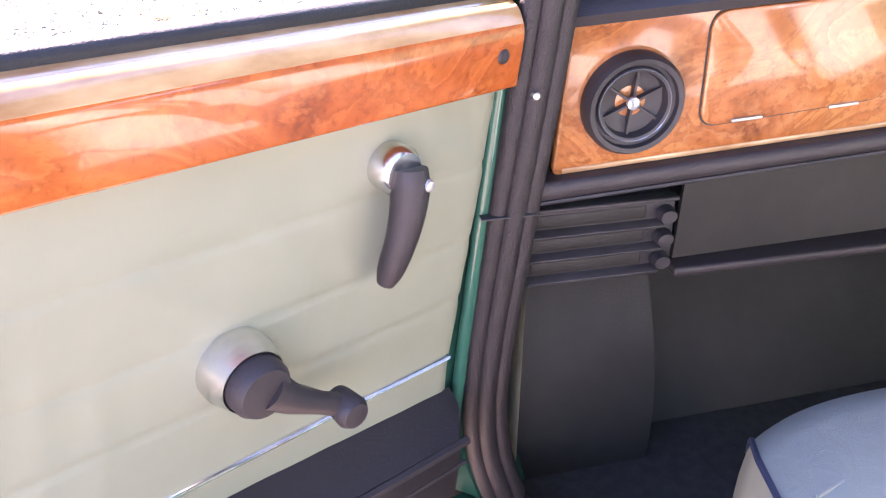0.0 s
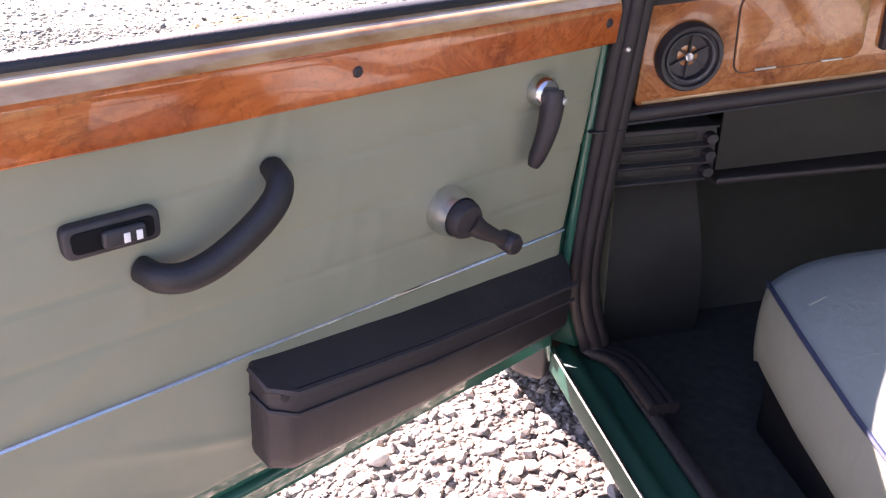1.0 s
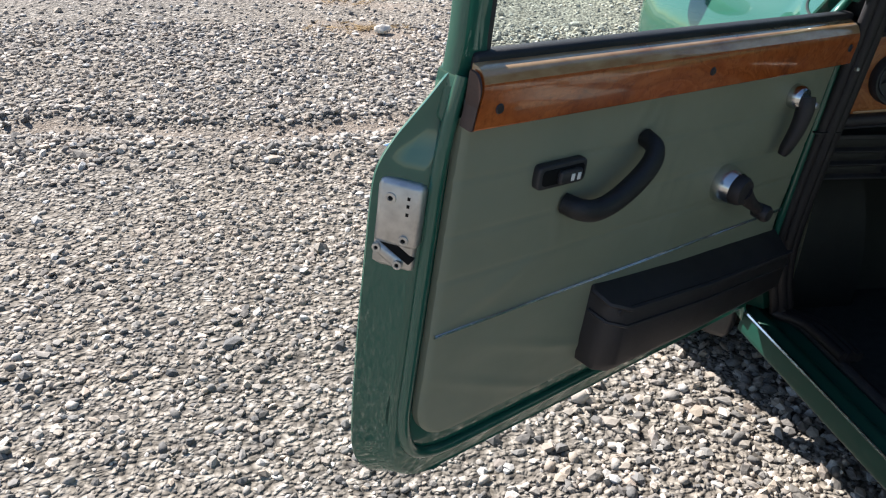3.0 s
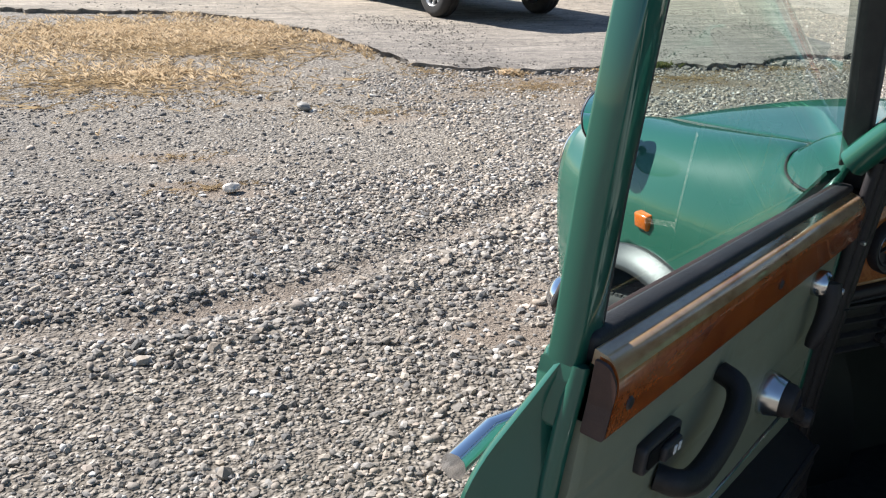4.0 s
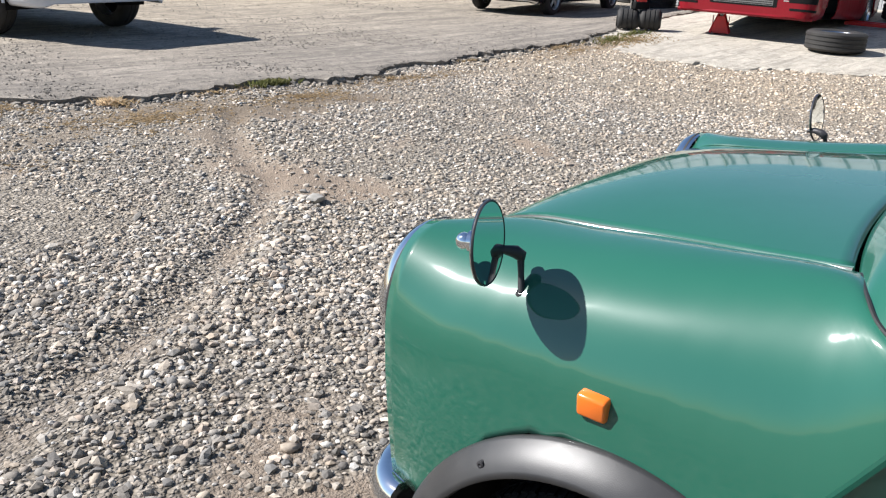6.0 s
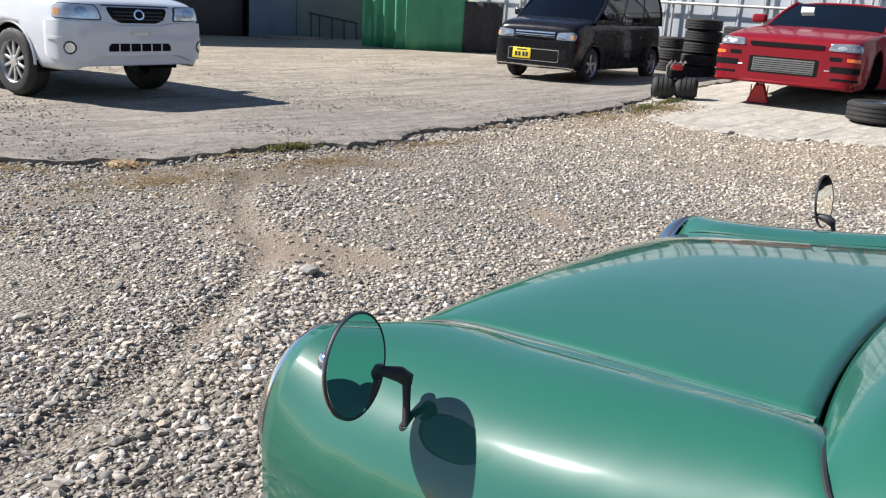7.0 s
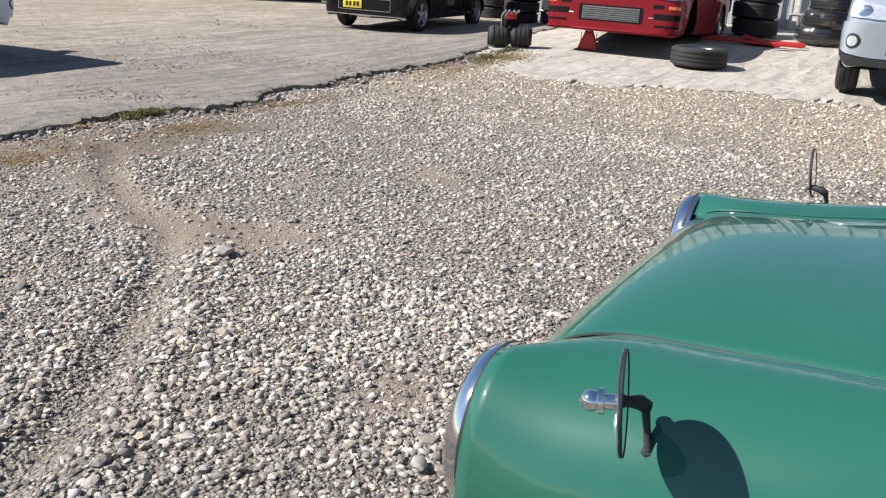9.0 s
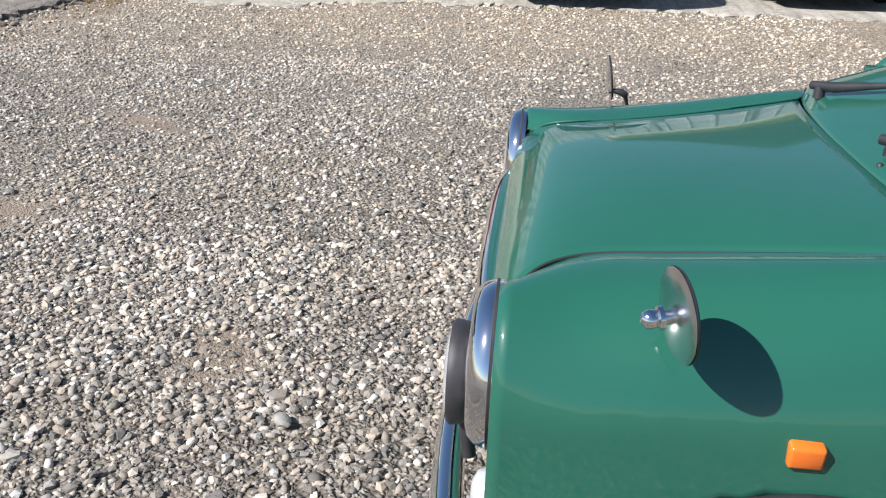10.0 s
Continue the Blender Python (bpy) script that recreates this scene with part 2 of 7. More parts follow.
def wobble(x, y, scale, seed):
    return np.array([noise.noise(Vector((u * scale, w * scale, seed))) for u, w in zip(x.ravel(), y.ravel())]).reshape(x.shape)


def bareness(x, y):
    """How far dust shows instead of stones, 0 to 1, for arrays."""
    w = 0.55 * wobble(x, y, 2.6, 1.3) + 0.45 * wobble(x, y, 8.0, 4.1)
    out = np.zeros(x.shape)
    for cx, cy, rx, ry, turn, most in SAND:
        c, k = math.cos(radians(turn)), math.sin(radians(turn))
        u, v = ((x - cx) * c + (y - cy) * k) / rx, ((y - cy) * c - (x - cx) * k) / ry
        out = np.maximum(out, most * np.clip((1.15 - np.hypot(u, v) + 0.9 * w) / 0.6, 0, 1))
    d = np.abs(rut_side(x, y) + 0.05 * w)
    return np.maximum(out, 0.72 * np.clip((0.10 - d) / 0.07, 0, 1) * np.clip(0.62 + 1.6 * w, 0, 1))


def relief(x, y):
    """Depth of the rut and the stones heaped along it, for arrays."""
    d = rut_side(x, y)
    return -0.024 * np.exp(-(d / 0.075) ** 2) + 0.011 * np.exp(-((d - 0.19) / 0.10) ** 2) + 0.007 * np.exp(-((d + 0.17) / 0.08) ** 2)


def pale_mask(n, v):
    """Whiter limestone chips towards the parking pad."""
    sx = n.t.nodes.new("ShaderNodeSeparateXYZ")
    n.link(v, sx.inputs[0])
    ad = n.t.nodes.new("ShaderNodeMath")
    ad.operation = "MULTIPLY_ADD"
    n.link(n.noise(v, 0.8, 4, 0.6), ad.inputs[0])
    ad.inputs[1].default_value = 3.5
    n.link(sx.outputs["X"], ad.inputs[2])
    g = n.t.nodes.new("ShaderNodeMapRange")
    g.inputs["From Min"].default_value, g.inputs["From Max"].default_value = 6.2, 8.6
    g.inputs["To Max"].default_value = 0.55
    n.link(ad.outputs[0], g.inputs["Value"])
    return g.outputs["Result"]


def tone_mask(n, v):
    """Darker, cleaner stone beside the car; drier and dustier towards the yard."""
    sx = n.t.nodes.new("ShaderNodeSeparateXYZ")
    n.link(v, sx.inputs[0])
    ad = n.t.nodes.new("ShaderNodeMath")
    ad.operation = "MULTIPLY_ADD"
    n.link(n.noise(v, 1.4, 4, 0.6), ad.inputs[0])
    ad.inputs[1].default_value = 1.2
    up = n.t.nodes.new("ShaderNodeMath")
    up.operation = "MULTIPLY_ADD"
    n.link(sx.outputs["Y"], up.inputs[0])
    up.inputs[1].default_value = 0.5
    n.link(sx.outputs["X"], up.inputs[2])
    n.link(up.outputs[0], ad.inputs[2])
    g = n.t.nodes.new("ShaderNodeMapRange")
    g.inputs["From Min"].default_value, g.inputs["From Max"].default_value = 0.4, 2.4
    n.link(ad.outputs[0], g.inputs["Value"])
    return n.ramp(g.outputs["Result"], [(0.0, (0.90, 0.88, 0.865)), (1.0, (1.14, 1.105, 1.06))])


def stone_material():
    """Loose gravel: each stone takes its own grey."""
    m = mat("gravel stone", (0.3, 0.29, 0.27), 0.85)
    n = Nodes(m)
    g = n.t.nodes.new("ShaderNodeNewGeometry")
    v = n.coords(1.0)
    r = g.outputs["Random Per Island"]
    c = n.ramp(r, [(0.0, (0.050, 0.051, 0.052)), (0.18, (0.125, 0.125, 0.124)), (0.38, (0.25, 0.236, 0.215)),
                   (0.60, (0.36, 0.322, 0.275)), (0.80, (0.46, 0.43, 0.385)), (0.97, (0.72, 0.70, 0.66))])
    fr = n.t.nodes.new("ShaderNodeMath")
    fr.operation = "MULTIPLY"
    fr.inputs[1].default_value = 37.3
    n.link(r, fr.inputs[0])
    f2 = n.t.nodes.new("ShaderNodeMath")
    f2.operation = "FRACT"
    n.link(fr.outputs[0], f2.inputs[0])
    hue = n.ramp(f2.outputs[0], [(0.0, (0.82, 0.86, 0.90)), (0.35, (0.90, 0.88, 0.85)), (0.7, (1.0, 0.91, 0.79)), (1.0, (1.0, 0.89, 0.82))])
    c = n.mix(1.0, c, hue, "MULTIPLY")
    c = n.mix(0.22, c, n.ramp(n.noise(v, 90, 4), [(0.3, (0.12, 0.115, 0.105)), (0.7, (0.46, 0.43, 0.39))]))
    c = n.mix(n.ramp(n.noise(v, 0.9, 5, 0.65), [(0.45, (0, 0, 0)), (0.68, (0.32, 0.32, 0.32))]), c, (0.27, 0.23, 0.18))
    c = n.mix(pale_mask(n, v), c, (1.6, 1.5, 1.36), "MULTIPLY")
    c = n.mix(1.0, c, tone_mask(n, v), "MULTIPLY")
    n.color(c)
    n.bump(n.noise(v, 160, 3), 0.35, 0.004)
    return m


gravel_stone = stone_material()


def ground_material():
    """Crushed stone in dust, with sandy bare patches, dry strips and a paler far corner."""
    m = mat("gravel ground", (0.25, 0.24, 0.22), 0.95)
    n = Nodes(m)
    v = n.coords(1.0)
    warp = n.t.nodes.new("ShaderNodeVectorMath")
    warp.operation = "ADD"
    wob = n.add("ShaderNodeTexNoise", Scale=14.0, Detail=2.0)
    n.link(v, wob.inputs["Vector"])
    sc = n.t.nodes.new("ShaderNodeVectorMath")
    sc.operation = "SCALE"
    sc.inputs["Scale"].default_value = 0.03
    n.link(wob.outputs["Color"], sc.inputs[0])
    n.link(v, warp.inputs[0])
    n.link(sc.outputs[0], warp.inputs[1])
    cols, heights = [], []
    for scale in (50.0, 90.0):
        vo = n.add("ShaderNodeTexVoronoi", Scale=scale, Randomness=1.0)
        n.link(warp.outputs[0], vo.inputs["Vector"])
        sep = n.t.nodes.new("ShaderNodeSeparateColor")
        n.link(vo.outputs["Color"], sep.inputs[0])
        cols.append(n.ramp(sep.outputs[0], [(0.0, (0.082, 0.077, 0.070)), (0.3, (0.195, 0.176, 0.150)),
                                            (0.6, (0.31, 0.28, 0.235)), (0.85, (0.41, 0.375, 0.32)), (1.0, (0.56, 0.53, 0.48))]))
        heights.append(vo.outputs["Distance"])
    c = n.mix(0.45, cols[0], cols[1])
    # shade between stones painted in: colour darkens away from each cell's middle
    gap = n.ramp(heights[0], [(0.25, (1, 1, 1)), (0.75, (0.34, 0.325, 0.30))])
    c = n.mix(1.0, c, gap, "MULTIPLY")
    at = n.t.nodes.new("ShaderNodeAttribute")
    at.attribute_name = "bareness"
    sand = at.outputs["Fac"]
    dust = n.mix(n.noise(v, 50, 3), (0.20, 0.155, 0.115), (0.34, 0.270, 0.205))
    dust = n.mix(n.ramp(n.noise(v, 1.3, 5, 0.7), [(0.42, (0, 0, 0)), (0.62, (0.6, 0.6, 0.6))]), dust, (0.19, 0.150, 0.115))
    c = n.mix(n.ramp(n.noise(v, 0.9, 5, 0.65), [(0.40, (0.0, 0.0, 0.0)), (0.68, (0.45, 0.45, 0.45))]), c, (0.23, 0.195, 0.15))
    sy = n.t.nodes.new("ShaderNodeSeparateXYZ")
    n.link(v, sy.inputs[0])
    earth = n.t.nodes.new("ShaderNodeMapRange")
    earth.inputs["From Min"].default_value, earth.inputs["From Max"].default_value = 3.6, 4.5
    n.link(sy.outputs["Y"], earth.inputs["Value"])
    dust = n.mix(earth.outputs["Result"], dust, n.mix(n.noise(v, 9, 5, 0.7), (0.10, 0.078, 0.056), (0.24, 0.190, 0.135)))
    c = n.mix(pale_mask(n, v), c, (1.75, 1.62, 1.44), "MULTIPLY")
    c = n.mix(n.ramp(sand, [(0.0, (0, 0, 0)), (1.0, (0.85, 0.85, 0.85))]), c, dust)
    c = n.mix(1.0, c, tone_mask(n, v), "MULTIPLY")
    n.color(c)
    inv = n.ramp(heights[0], [(0.0, (1, 1, 1)), (0.8, (0, 0, 0))])
    inv2 = n.ramp(heights[1], [(0.0, (1, 1, 1)), (0.8, (0, 0, 0))])
    n.bump(n.mix(sand, n.mix(0.4, inv, inv2), n.noise(v, 120, 3)), 1.0, 0.02)
    return m


gravel_ground = ground_material()


def slab_material(name, a, b, c):
    """Old patched concrete with loose grit on it."""
    m = mat(name, a, 0.92)
    n = Nodes(m)
    v = n.coords(1.0)
    col = n.ramp(n.noise(v, 0.5, 6, 0.65), [(0.35, a), (0.55, b), (0.72, c)])
    grit = n.noise(v, 60, 5, 0.8)
    chips = n.noise(v, 11, 5, 0.66, 0.6)
    streak = n.noise(n.coords(1.0, stretch=(0.3, 2.2, 1)), 2.4, 7, 0.66, 0.8)
    comb = n.noise(n.coords(1.0, stretch=(0.6, 3.6, 1)), 2.0, 6, 0.66, 1.4)
    mottle = n.noise(v, 5.0, 6, 0.78, 0.5)
    col = n.mix(n.ramp(mottle, [(0.38, (0.45, 0.45, 0.45)), (0.52, (0, 0, 0))]), col, tuple(x * 0.62 for x in a))
    col = n.mix(n.ramp(mottle, [(0.54, (0, 0, 0)), (0.70, (0.4, 0.4, 0.4))]), col, tuple(min(1, x * 1.15) for x in c))
    col = n.mix(n.ramp(streak, [(0.38, (0.7, 0.7, 0.7)), (0.50, (0, 0, 0))]), col, tuple(x * 0.62 for x in a))
    col = n.mix(n.ramp(streak, [(0.54, (0, 0, 0)), (0.64, (0.5, 0.5, 0.5))]), col, tuple(min(1, x * 1.15) for x in c))
    col = n.mix(n.ramp(comb, [(0.32, (0.75, 0.75, 0.75)), (0.41, (0, 0, 0))]), col, tuple(x * 0.45 for x in a))
    col = n.mix(n.ramp(chips, [(0.34, (0.7, 0.7, 0.7)), (0.44, (0, 0, 0))]), col, tuple(x * 0.5 for x in a))
    col = n.mix(n.ramp(chips, [(0.57, (0, 0, 0)), (0.66, (0.5, 0.5, 0.5))]), col, tuple(min(1, x * 1.3) for x in c))
    col = n.mix(n.ramp(grit, [(0.40, (0.6, 0.6, 0.6)), (0.50, (0, 0, 0))]), col, tuple(x * 0.6 for x in a))
    # swept cooler and darker along the broken edge, dusty and warm farther in
    sx = n.t.nodes.new("ShaderNodeSeparateXYZ")
    n.link(v, sx.inputs[0])
    g = n.t.nodes.new("ShaderNodeMapRange")
    g.inputs["From Min"].default_value, g.inputs["From Max"].default_value = 6.0, 12.0
    n.link(sx.outputs["Y"], g.inputs["Value"])
    col = n.mix(1.0, col, n.ramp(g.outputs["Result"], [(0.0, (0.86, 0.87, 0.91) if a[0] < 0.4 else (1, 1, 1)), (1.0, (1.16, 1.13, 1.06))]), "MULTIPLY")
    n.color(col)
    n.bump(n.mix(0.5, n.mix(0.5, grit, chips), n.mix(0.5, comb, streak)), 1.0, 0.045)
    return m


rubble_stone = varied("crumbled concrete", (0.11, 0.098, 0.082), (0.25, 0.222, 0.185), 7, (0.85, 0.98), 0.4, 160)
slab_grey = slab_material("old grey concrete", (0.250, 0.217, 0.174), (0.325, 0.280, 0.222), (0.415, 0.360, 0.285))
slab_pale = slab_material("pale dusty concrete", (0.42, 0.378, 0.312), (0.50, 0.452, 0.376), (0.57, 0.515, 0.432))
dry_grass = varied("dry grass", (0.27, 0.195, 0.105), (0.44, 0.33, 0.195), 3, (0.8, 0.95))
straw_grass = varied("straw", (0.46, 0.34, 0.20), (0.62, 0.49, 0.33), 3, (0.8, 0.95))
green_weed = varied("green weed", (0.10, 0.12, 0.035), (0.21, 0.19, 0.07), 5, (0.7, 0.9))


def thin_blade(m, share=0.5):
    """Thin dry blades let part of the light through."""
    t = m.node_tree
    b, out = t.nodes["Principled BSDF"], t.nodes["Material Output"]
    tr, mx = t.nodes.new("ShaderNodeBsdfTranslucent"), t.nodes.new("ShaderNodeMixShader")
    mx.inputs[0].default_value = share
    t.links.new(b.inputs["Base Color"].links[0].from_socket, tr.inputs["Color"])
    t.links.new(b.outputs[0], mx.inputs[1])
    t.links.new(tr.outputs[0], mx.inputs[2])
    t.links.new(mx.outputs[0], out.inputs["Surface"])


for blade in (dry_grass, straw_grass, green_weed):
    thin_blade(blade)
fence_metal = varied("galvanised sheet", (0.40, 0.42, 0.44), (0.52, 0.54, 0.56), 1.5, (0.35, 0.55), 0.05, 60, 0.3, 0, 0.5, (1, 1, 0.2))
pipe_steel = varied("scaffold tube", (0.42, 0.40, 0.37), (0.55, 0.53, 0.50), 6, (0.4, 0.6), 0.1, 200, 0.6)
tarp_green = varied("green tarpaulin", (0.045, 0.235, 0.115), (0.070, 0.30, 0.155), 3, (0.4, 0.55), 0.2, 30)
shed_blue = varied("blue grey sheet", (0.085, 0.125, 0.175), (0.12, 0.165, 0.215), 2, (0.5, 0.7), 0.1, 40)
cream_wall = varied("cream render", (0.62, 0.56, 0.36), (0.68, 0.62, 0.42), 1.5, (0.8, 0.95), 0.2, 60)
clear_film = glass_material("plastic film", (0.80, 0.80, 0.79), 0.25)
capping_edge = varied("dark red-brown edge", (0.035, 0.016, 0.012), (0.060, 0.026, 0.018), 30, (0.35, 0.55), 0.1, 300)

# ==== helpers of this scene ====
def part(name, bm, material, parent=None, label="", smooth=True, sharp=48):
    """Links a bmesh as one mesh object under a thing or a part."""
    me = bpy.data.meshes.new(name)
    bmesh.ops.recalc_face_normals(bm, faces=bm.faces)
    bm.to_mesh(me)
    bm.free()
    me.materials.append(material)
    if smooth:
        me.shade_smooth()
        me.set_sharp_from_angle(angle=radians(sharp))
    ob = new(name, me)
    if parent is not None:
        ob.parent = parent
    if label:
        ob["label"] = label
    return ob


def thing(name, label, category, m=None, group="", kind=""):
    ob = new(name)
    if m is not None:
        ob.matrix_world = m
    return tagged(ob, label, category, group, kind)


def box(lo, hi, bevel=0.0, segs=2, bm=None):
    """A box between two corners, its edges rounded."""
    own = bm is None
    b = bmesh.new()
    bmesh.ops.create_cube(b, size=1)
    for v in b.verts:
        v.co = Vector([lo[i] + (v.co[i] + 0.5) * (hi[i] - lo[i]) for i in range(3)])
    if bevel:
        bmesh.ops.bevel(b, geom=list(b.edges), offset=bevel, segments=segs, affect="EDGES", profile=0.5)
    if own:
        return b
    return merge(bm, b)


def merge(bm, other, m=None):
    if m is not None:
        bmesh.ops.transform(other, matrix=m, verts=other.verts)
    me = bpy.data.meshes.new("scratch")
    other.to_mesh(me)
    other.free()
    bm.from_mesh(me)
    bpy.data.meshes.remove(me)
    return bm


def moved(bm, m):
    bmesh.ops.transform(bm, matrix=m, verts=bm.verts)
    return bm


def grid(rows, closed_u=False, closed_v=False, bm=None):
    """A sheet through rows of points."""
    bm = bm or bmesh.new()
    vs = [[bm.verts.new(p) for p in r] for r in rows]
    nu, nv = len(rows), len(rows[0])
    for i in range(nu if closed_u else nu - 1):
        for j in range(nv if closed_v else nv - 1):
            q = [vs[i][j], vs[(i + 1) % nu][j], vs[(i + 1) % nu][(j + 1) % nv], vs[i][(j + 1) % nv]]
            if len({id(x) for x in q}) == 4:
                bm.faces.new(q)
    return bm


def spline(keys, n):
    """n points on a smooth curve through the keys."""
    k = [np.array(p, float) for p in keys]
    d = [0.0]
    for a, b in zip(k, k[1:]):
        d.append(d[-1] + max(1e-6, float(np.linalg.norm(b - a)) ** 0.5))
    out = []
    for s in np.linspace(0, d[-1], n):
        i = min(max(int(np.searchsorted(d, s)) - 1, 0), len(k) - 2)
        t = (s - d[i]) / (d[i + 1] - d[i])
        h = d[i + 1] - d[i]
        m0 = (k[i + 1] - k[i - 1]) / (d[i + 1] - d[i - 1]) if i > 0 else (k[i + 1] - k[i]) / h
        m1 = (k[i + 2] - k[i]) / (d[i + 2] - d[i]) if i + 2 < len(k) else (k[i + 1] - k[i]) / h
        out.append((2 * t**3 - 3 * t**2 + 1) * k[i] + (t**3 - 2 * t**2 + t) * h * m0
                   + (-2 * t**3 + 3 * t**2) * k[i + 1] + (t**3 - t**2) * h * m1)
    return [tuple(float(v) for v in p) for p in out]


def lathe(profile, n=32, axis="x", bm=None, cap=False):
    """Turns a profile of (along, radius) round an axis."""
    rows = []
    for i in range(n):
        a = 2 * math.pi * i / n
        c, s = math.cos(a), math.sin(a)
        if axis == "x":
            rows.append([(d, r * c, r * s) for d, r in profile])
        elif axis == "y":
            rows.append([(r * c, d, r * s) for d, r in profile])
        else:
            rows.append([(r * c, r * s, d) for d, r in profile])
    b = grid(rows, closed_u=True)
    bmesh.ops.remove_doubles(b, verts=b.verts, dist=1e-5)
    if cap:
        bmesh.ops.holes_fill(b, edges=b.edges)
    return b if bm is None else merge(bm, b)


def tube(path, radius, n=8, bm=None, flat=1.0, caps=True):
    """A round (or flattened) bar along a path; radius may be a list."""
    pts = [Vector(p) for p in path]
    rows = []
    side = None
    for i, p in enumerate(pts):
        d = (pts[min(i + 1, len(pts) - 1)] - pts[max(i - 1, 0)]).normalized()
        if side is None:
            side = d.cross(Vector((0, 0, 1)))
            if side.length < 0.05:
                side = d.cross(Vector((1, 0, 0)))
        side = (side - d * side.dot(d)).normalized()
        nrm = side.cross(d).normalized()
        r = radius[i] if isinstance(radius, (list, tuple)) else radius
        rows.append([tuple(p + (side * math.cos(a) + nrm * math.sin(a) * flat) * r) for a in (2 * math.pi * j / n for j in range(n))])
    b = grid(rows, closed_v=True)
    if caps:
        bmesh.ops.holes_fill(b, edges=b.edges)
    return b if bm is None else merge(bm, b)


def prism(outline, lo, hi, axis="y", bevel=0.0, segs=2):
    """A flat outline of (a, b) drawn out along an axis."""
    bm = bmesh.new()

    def at(p, d):
        return {"x": (d, p[0], p[1]), "y": (p[0], d, p[1]), "z": (p[0], p[1], d)}[axis]
    f0 = bm.faces.new([bm.verts.new(at(p, lo)) for p in outline])
    r = bmesh.ops.extrude_face_region(bm, geom=[f0])
    for v in (g for g in r["geom"] if isinstance(g, bmesh.types.BMVert)):
        v.co = Vector(v.co) + Vector(at((0, 0), hi - lo))
    if bevel:
        es = [e for e in bm.edges if len(e.link_faces) == 2 and e.calc_face_angle(0) > 0.6]
        bmesh.ops.bevel(bm, geom=es, offset=bevel, segments=segs, affect="EDGES", profile=0.5)
    return bm


def rounded(outline, r, n=5):
    """An outline with its corners rounded."""
    pts = [Vector((p[0], p[1])) for p in outline]
    out = []
    for i, p in enumerate(pts):
        a, b = pts[i - 1], pts[(i + 1) % len(pts)]
        rr = r[i] if isinstance(r, (list, tuple)) else r
        if rr <= 0:
            out.append(tuple(p))
            continue
        da, db = (a - p), (b - p)
        la = min(rr, da.length * 0.48)
        lb = min(rr, db.length * 0.48)
        s, e = p + da.normalized() * la, p + db.normalized() * lb
        for k in range(n + 1):
            t = k / n
            out.append(tuple(s * (1 - t) ** 2 + p * 2 * t * (1 - t) + e * t * t))
    return out


def thick(ob, t, offset=-1.0):
    md = ob.modifiers.new("thickness", "SOLIDIFY")
    md.thickness, md.offset = t, offset
    return ob

# ==== ground, old concrete yard and pale pad ====
def rough_edge(points, step, amp, seed):
    """A broken line through the points."""
    rnd = random.Random(seed)
    out = []
    for a, b in zip(points, points[1:]):
        a, b = Vector((*a, 0)), Vector((*b, 0))
        n = max(1, int((b - a).length / step))
        d = (b - a).normalized()
        side = Vector((-d.y, d.x, 0))
        for i in range(n):
            p = a.lerp(b, i / n)
            w = noise.noise(p * 1.7) * amp * 2.2 + noise.noise(p * 7) * amp * 0.9 + rnd.uniform(-1, 1) * amp * 0.75
            out.append(tuple((p + side * w).xy))
    out.append(points[-1])
    return out


def terrain(x, y):
    """The yard climbs gently towards the parked cars."""
    t = min(1.0, max(0.0, (y - 5) / 3))
    return 0.045 * max(0.0, x - 5.5) * (1 - 0.65 * t * t * (3 - 2 * t))


def ground_height(x, y):
    d = math.hypot(x, y - 1)
    return terrain(min(x, 40), y) + 0.012 * noise.noise(Vector((x * 0.55, y * 0.55, 3.1))) * (1.0 if d < 14 else 0.0)


ticks_x = [-900, -300, -100, -40, -20, -9, -7.5, -6, -5] + list(np.arange(-4, 4.5, 0.05)) + list(np.arange(4.5, 14.1, 0.25)) + [16, 20, 26, 40, 100, 300, 900]
ticks_y = [-900, -300, -100, -40, -14, -6, -4, -3, -2, -1] + list(np.arange(-0.5, 5.6, 0.05)) + list(np.arange(5.6, 9.1, 0.2)) + [12, 16, 24, 40, 100, 300, 900]
gx, gy = np.meshgrid(np.array(ticks_x, float), np.array(ticks_y, float), indexing="ij")
rise = relief(gx, gy)
bm = grid([[(x, y, ground_height(x, y) - 0.008 + rise[i, j]) for j, y in enumerate(ticks_y)] for i, x in enumerate(ticks_x)])
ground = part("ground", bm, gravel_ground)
bare = bareness(gx, gy)
dusty = ground.data.attributes.new("bareness", "FLOAT", "POINT")
spots = np.empty(len(ground.data.vertices) * 3, np.float32)
ground.data.vertices.foreach_get("co", spots)
row = np.searchsorted(ticks_x, spots[0::3] - 0.001).clip(0, len(ticks_x) - 1)
col = np.searchsorted(ticks_y, spots[1::3] - 0.001).clip(0, len(ticks_y) - 1)
dusty.data.foreach_set("value", bare[row, col].astype(np.float32))
tagged(ground, "grey crushed gravel yard with sandy bare patches", "ground", kind="structure")


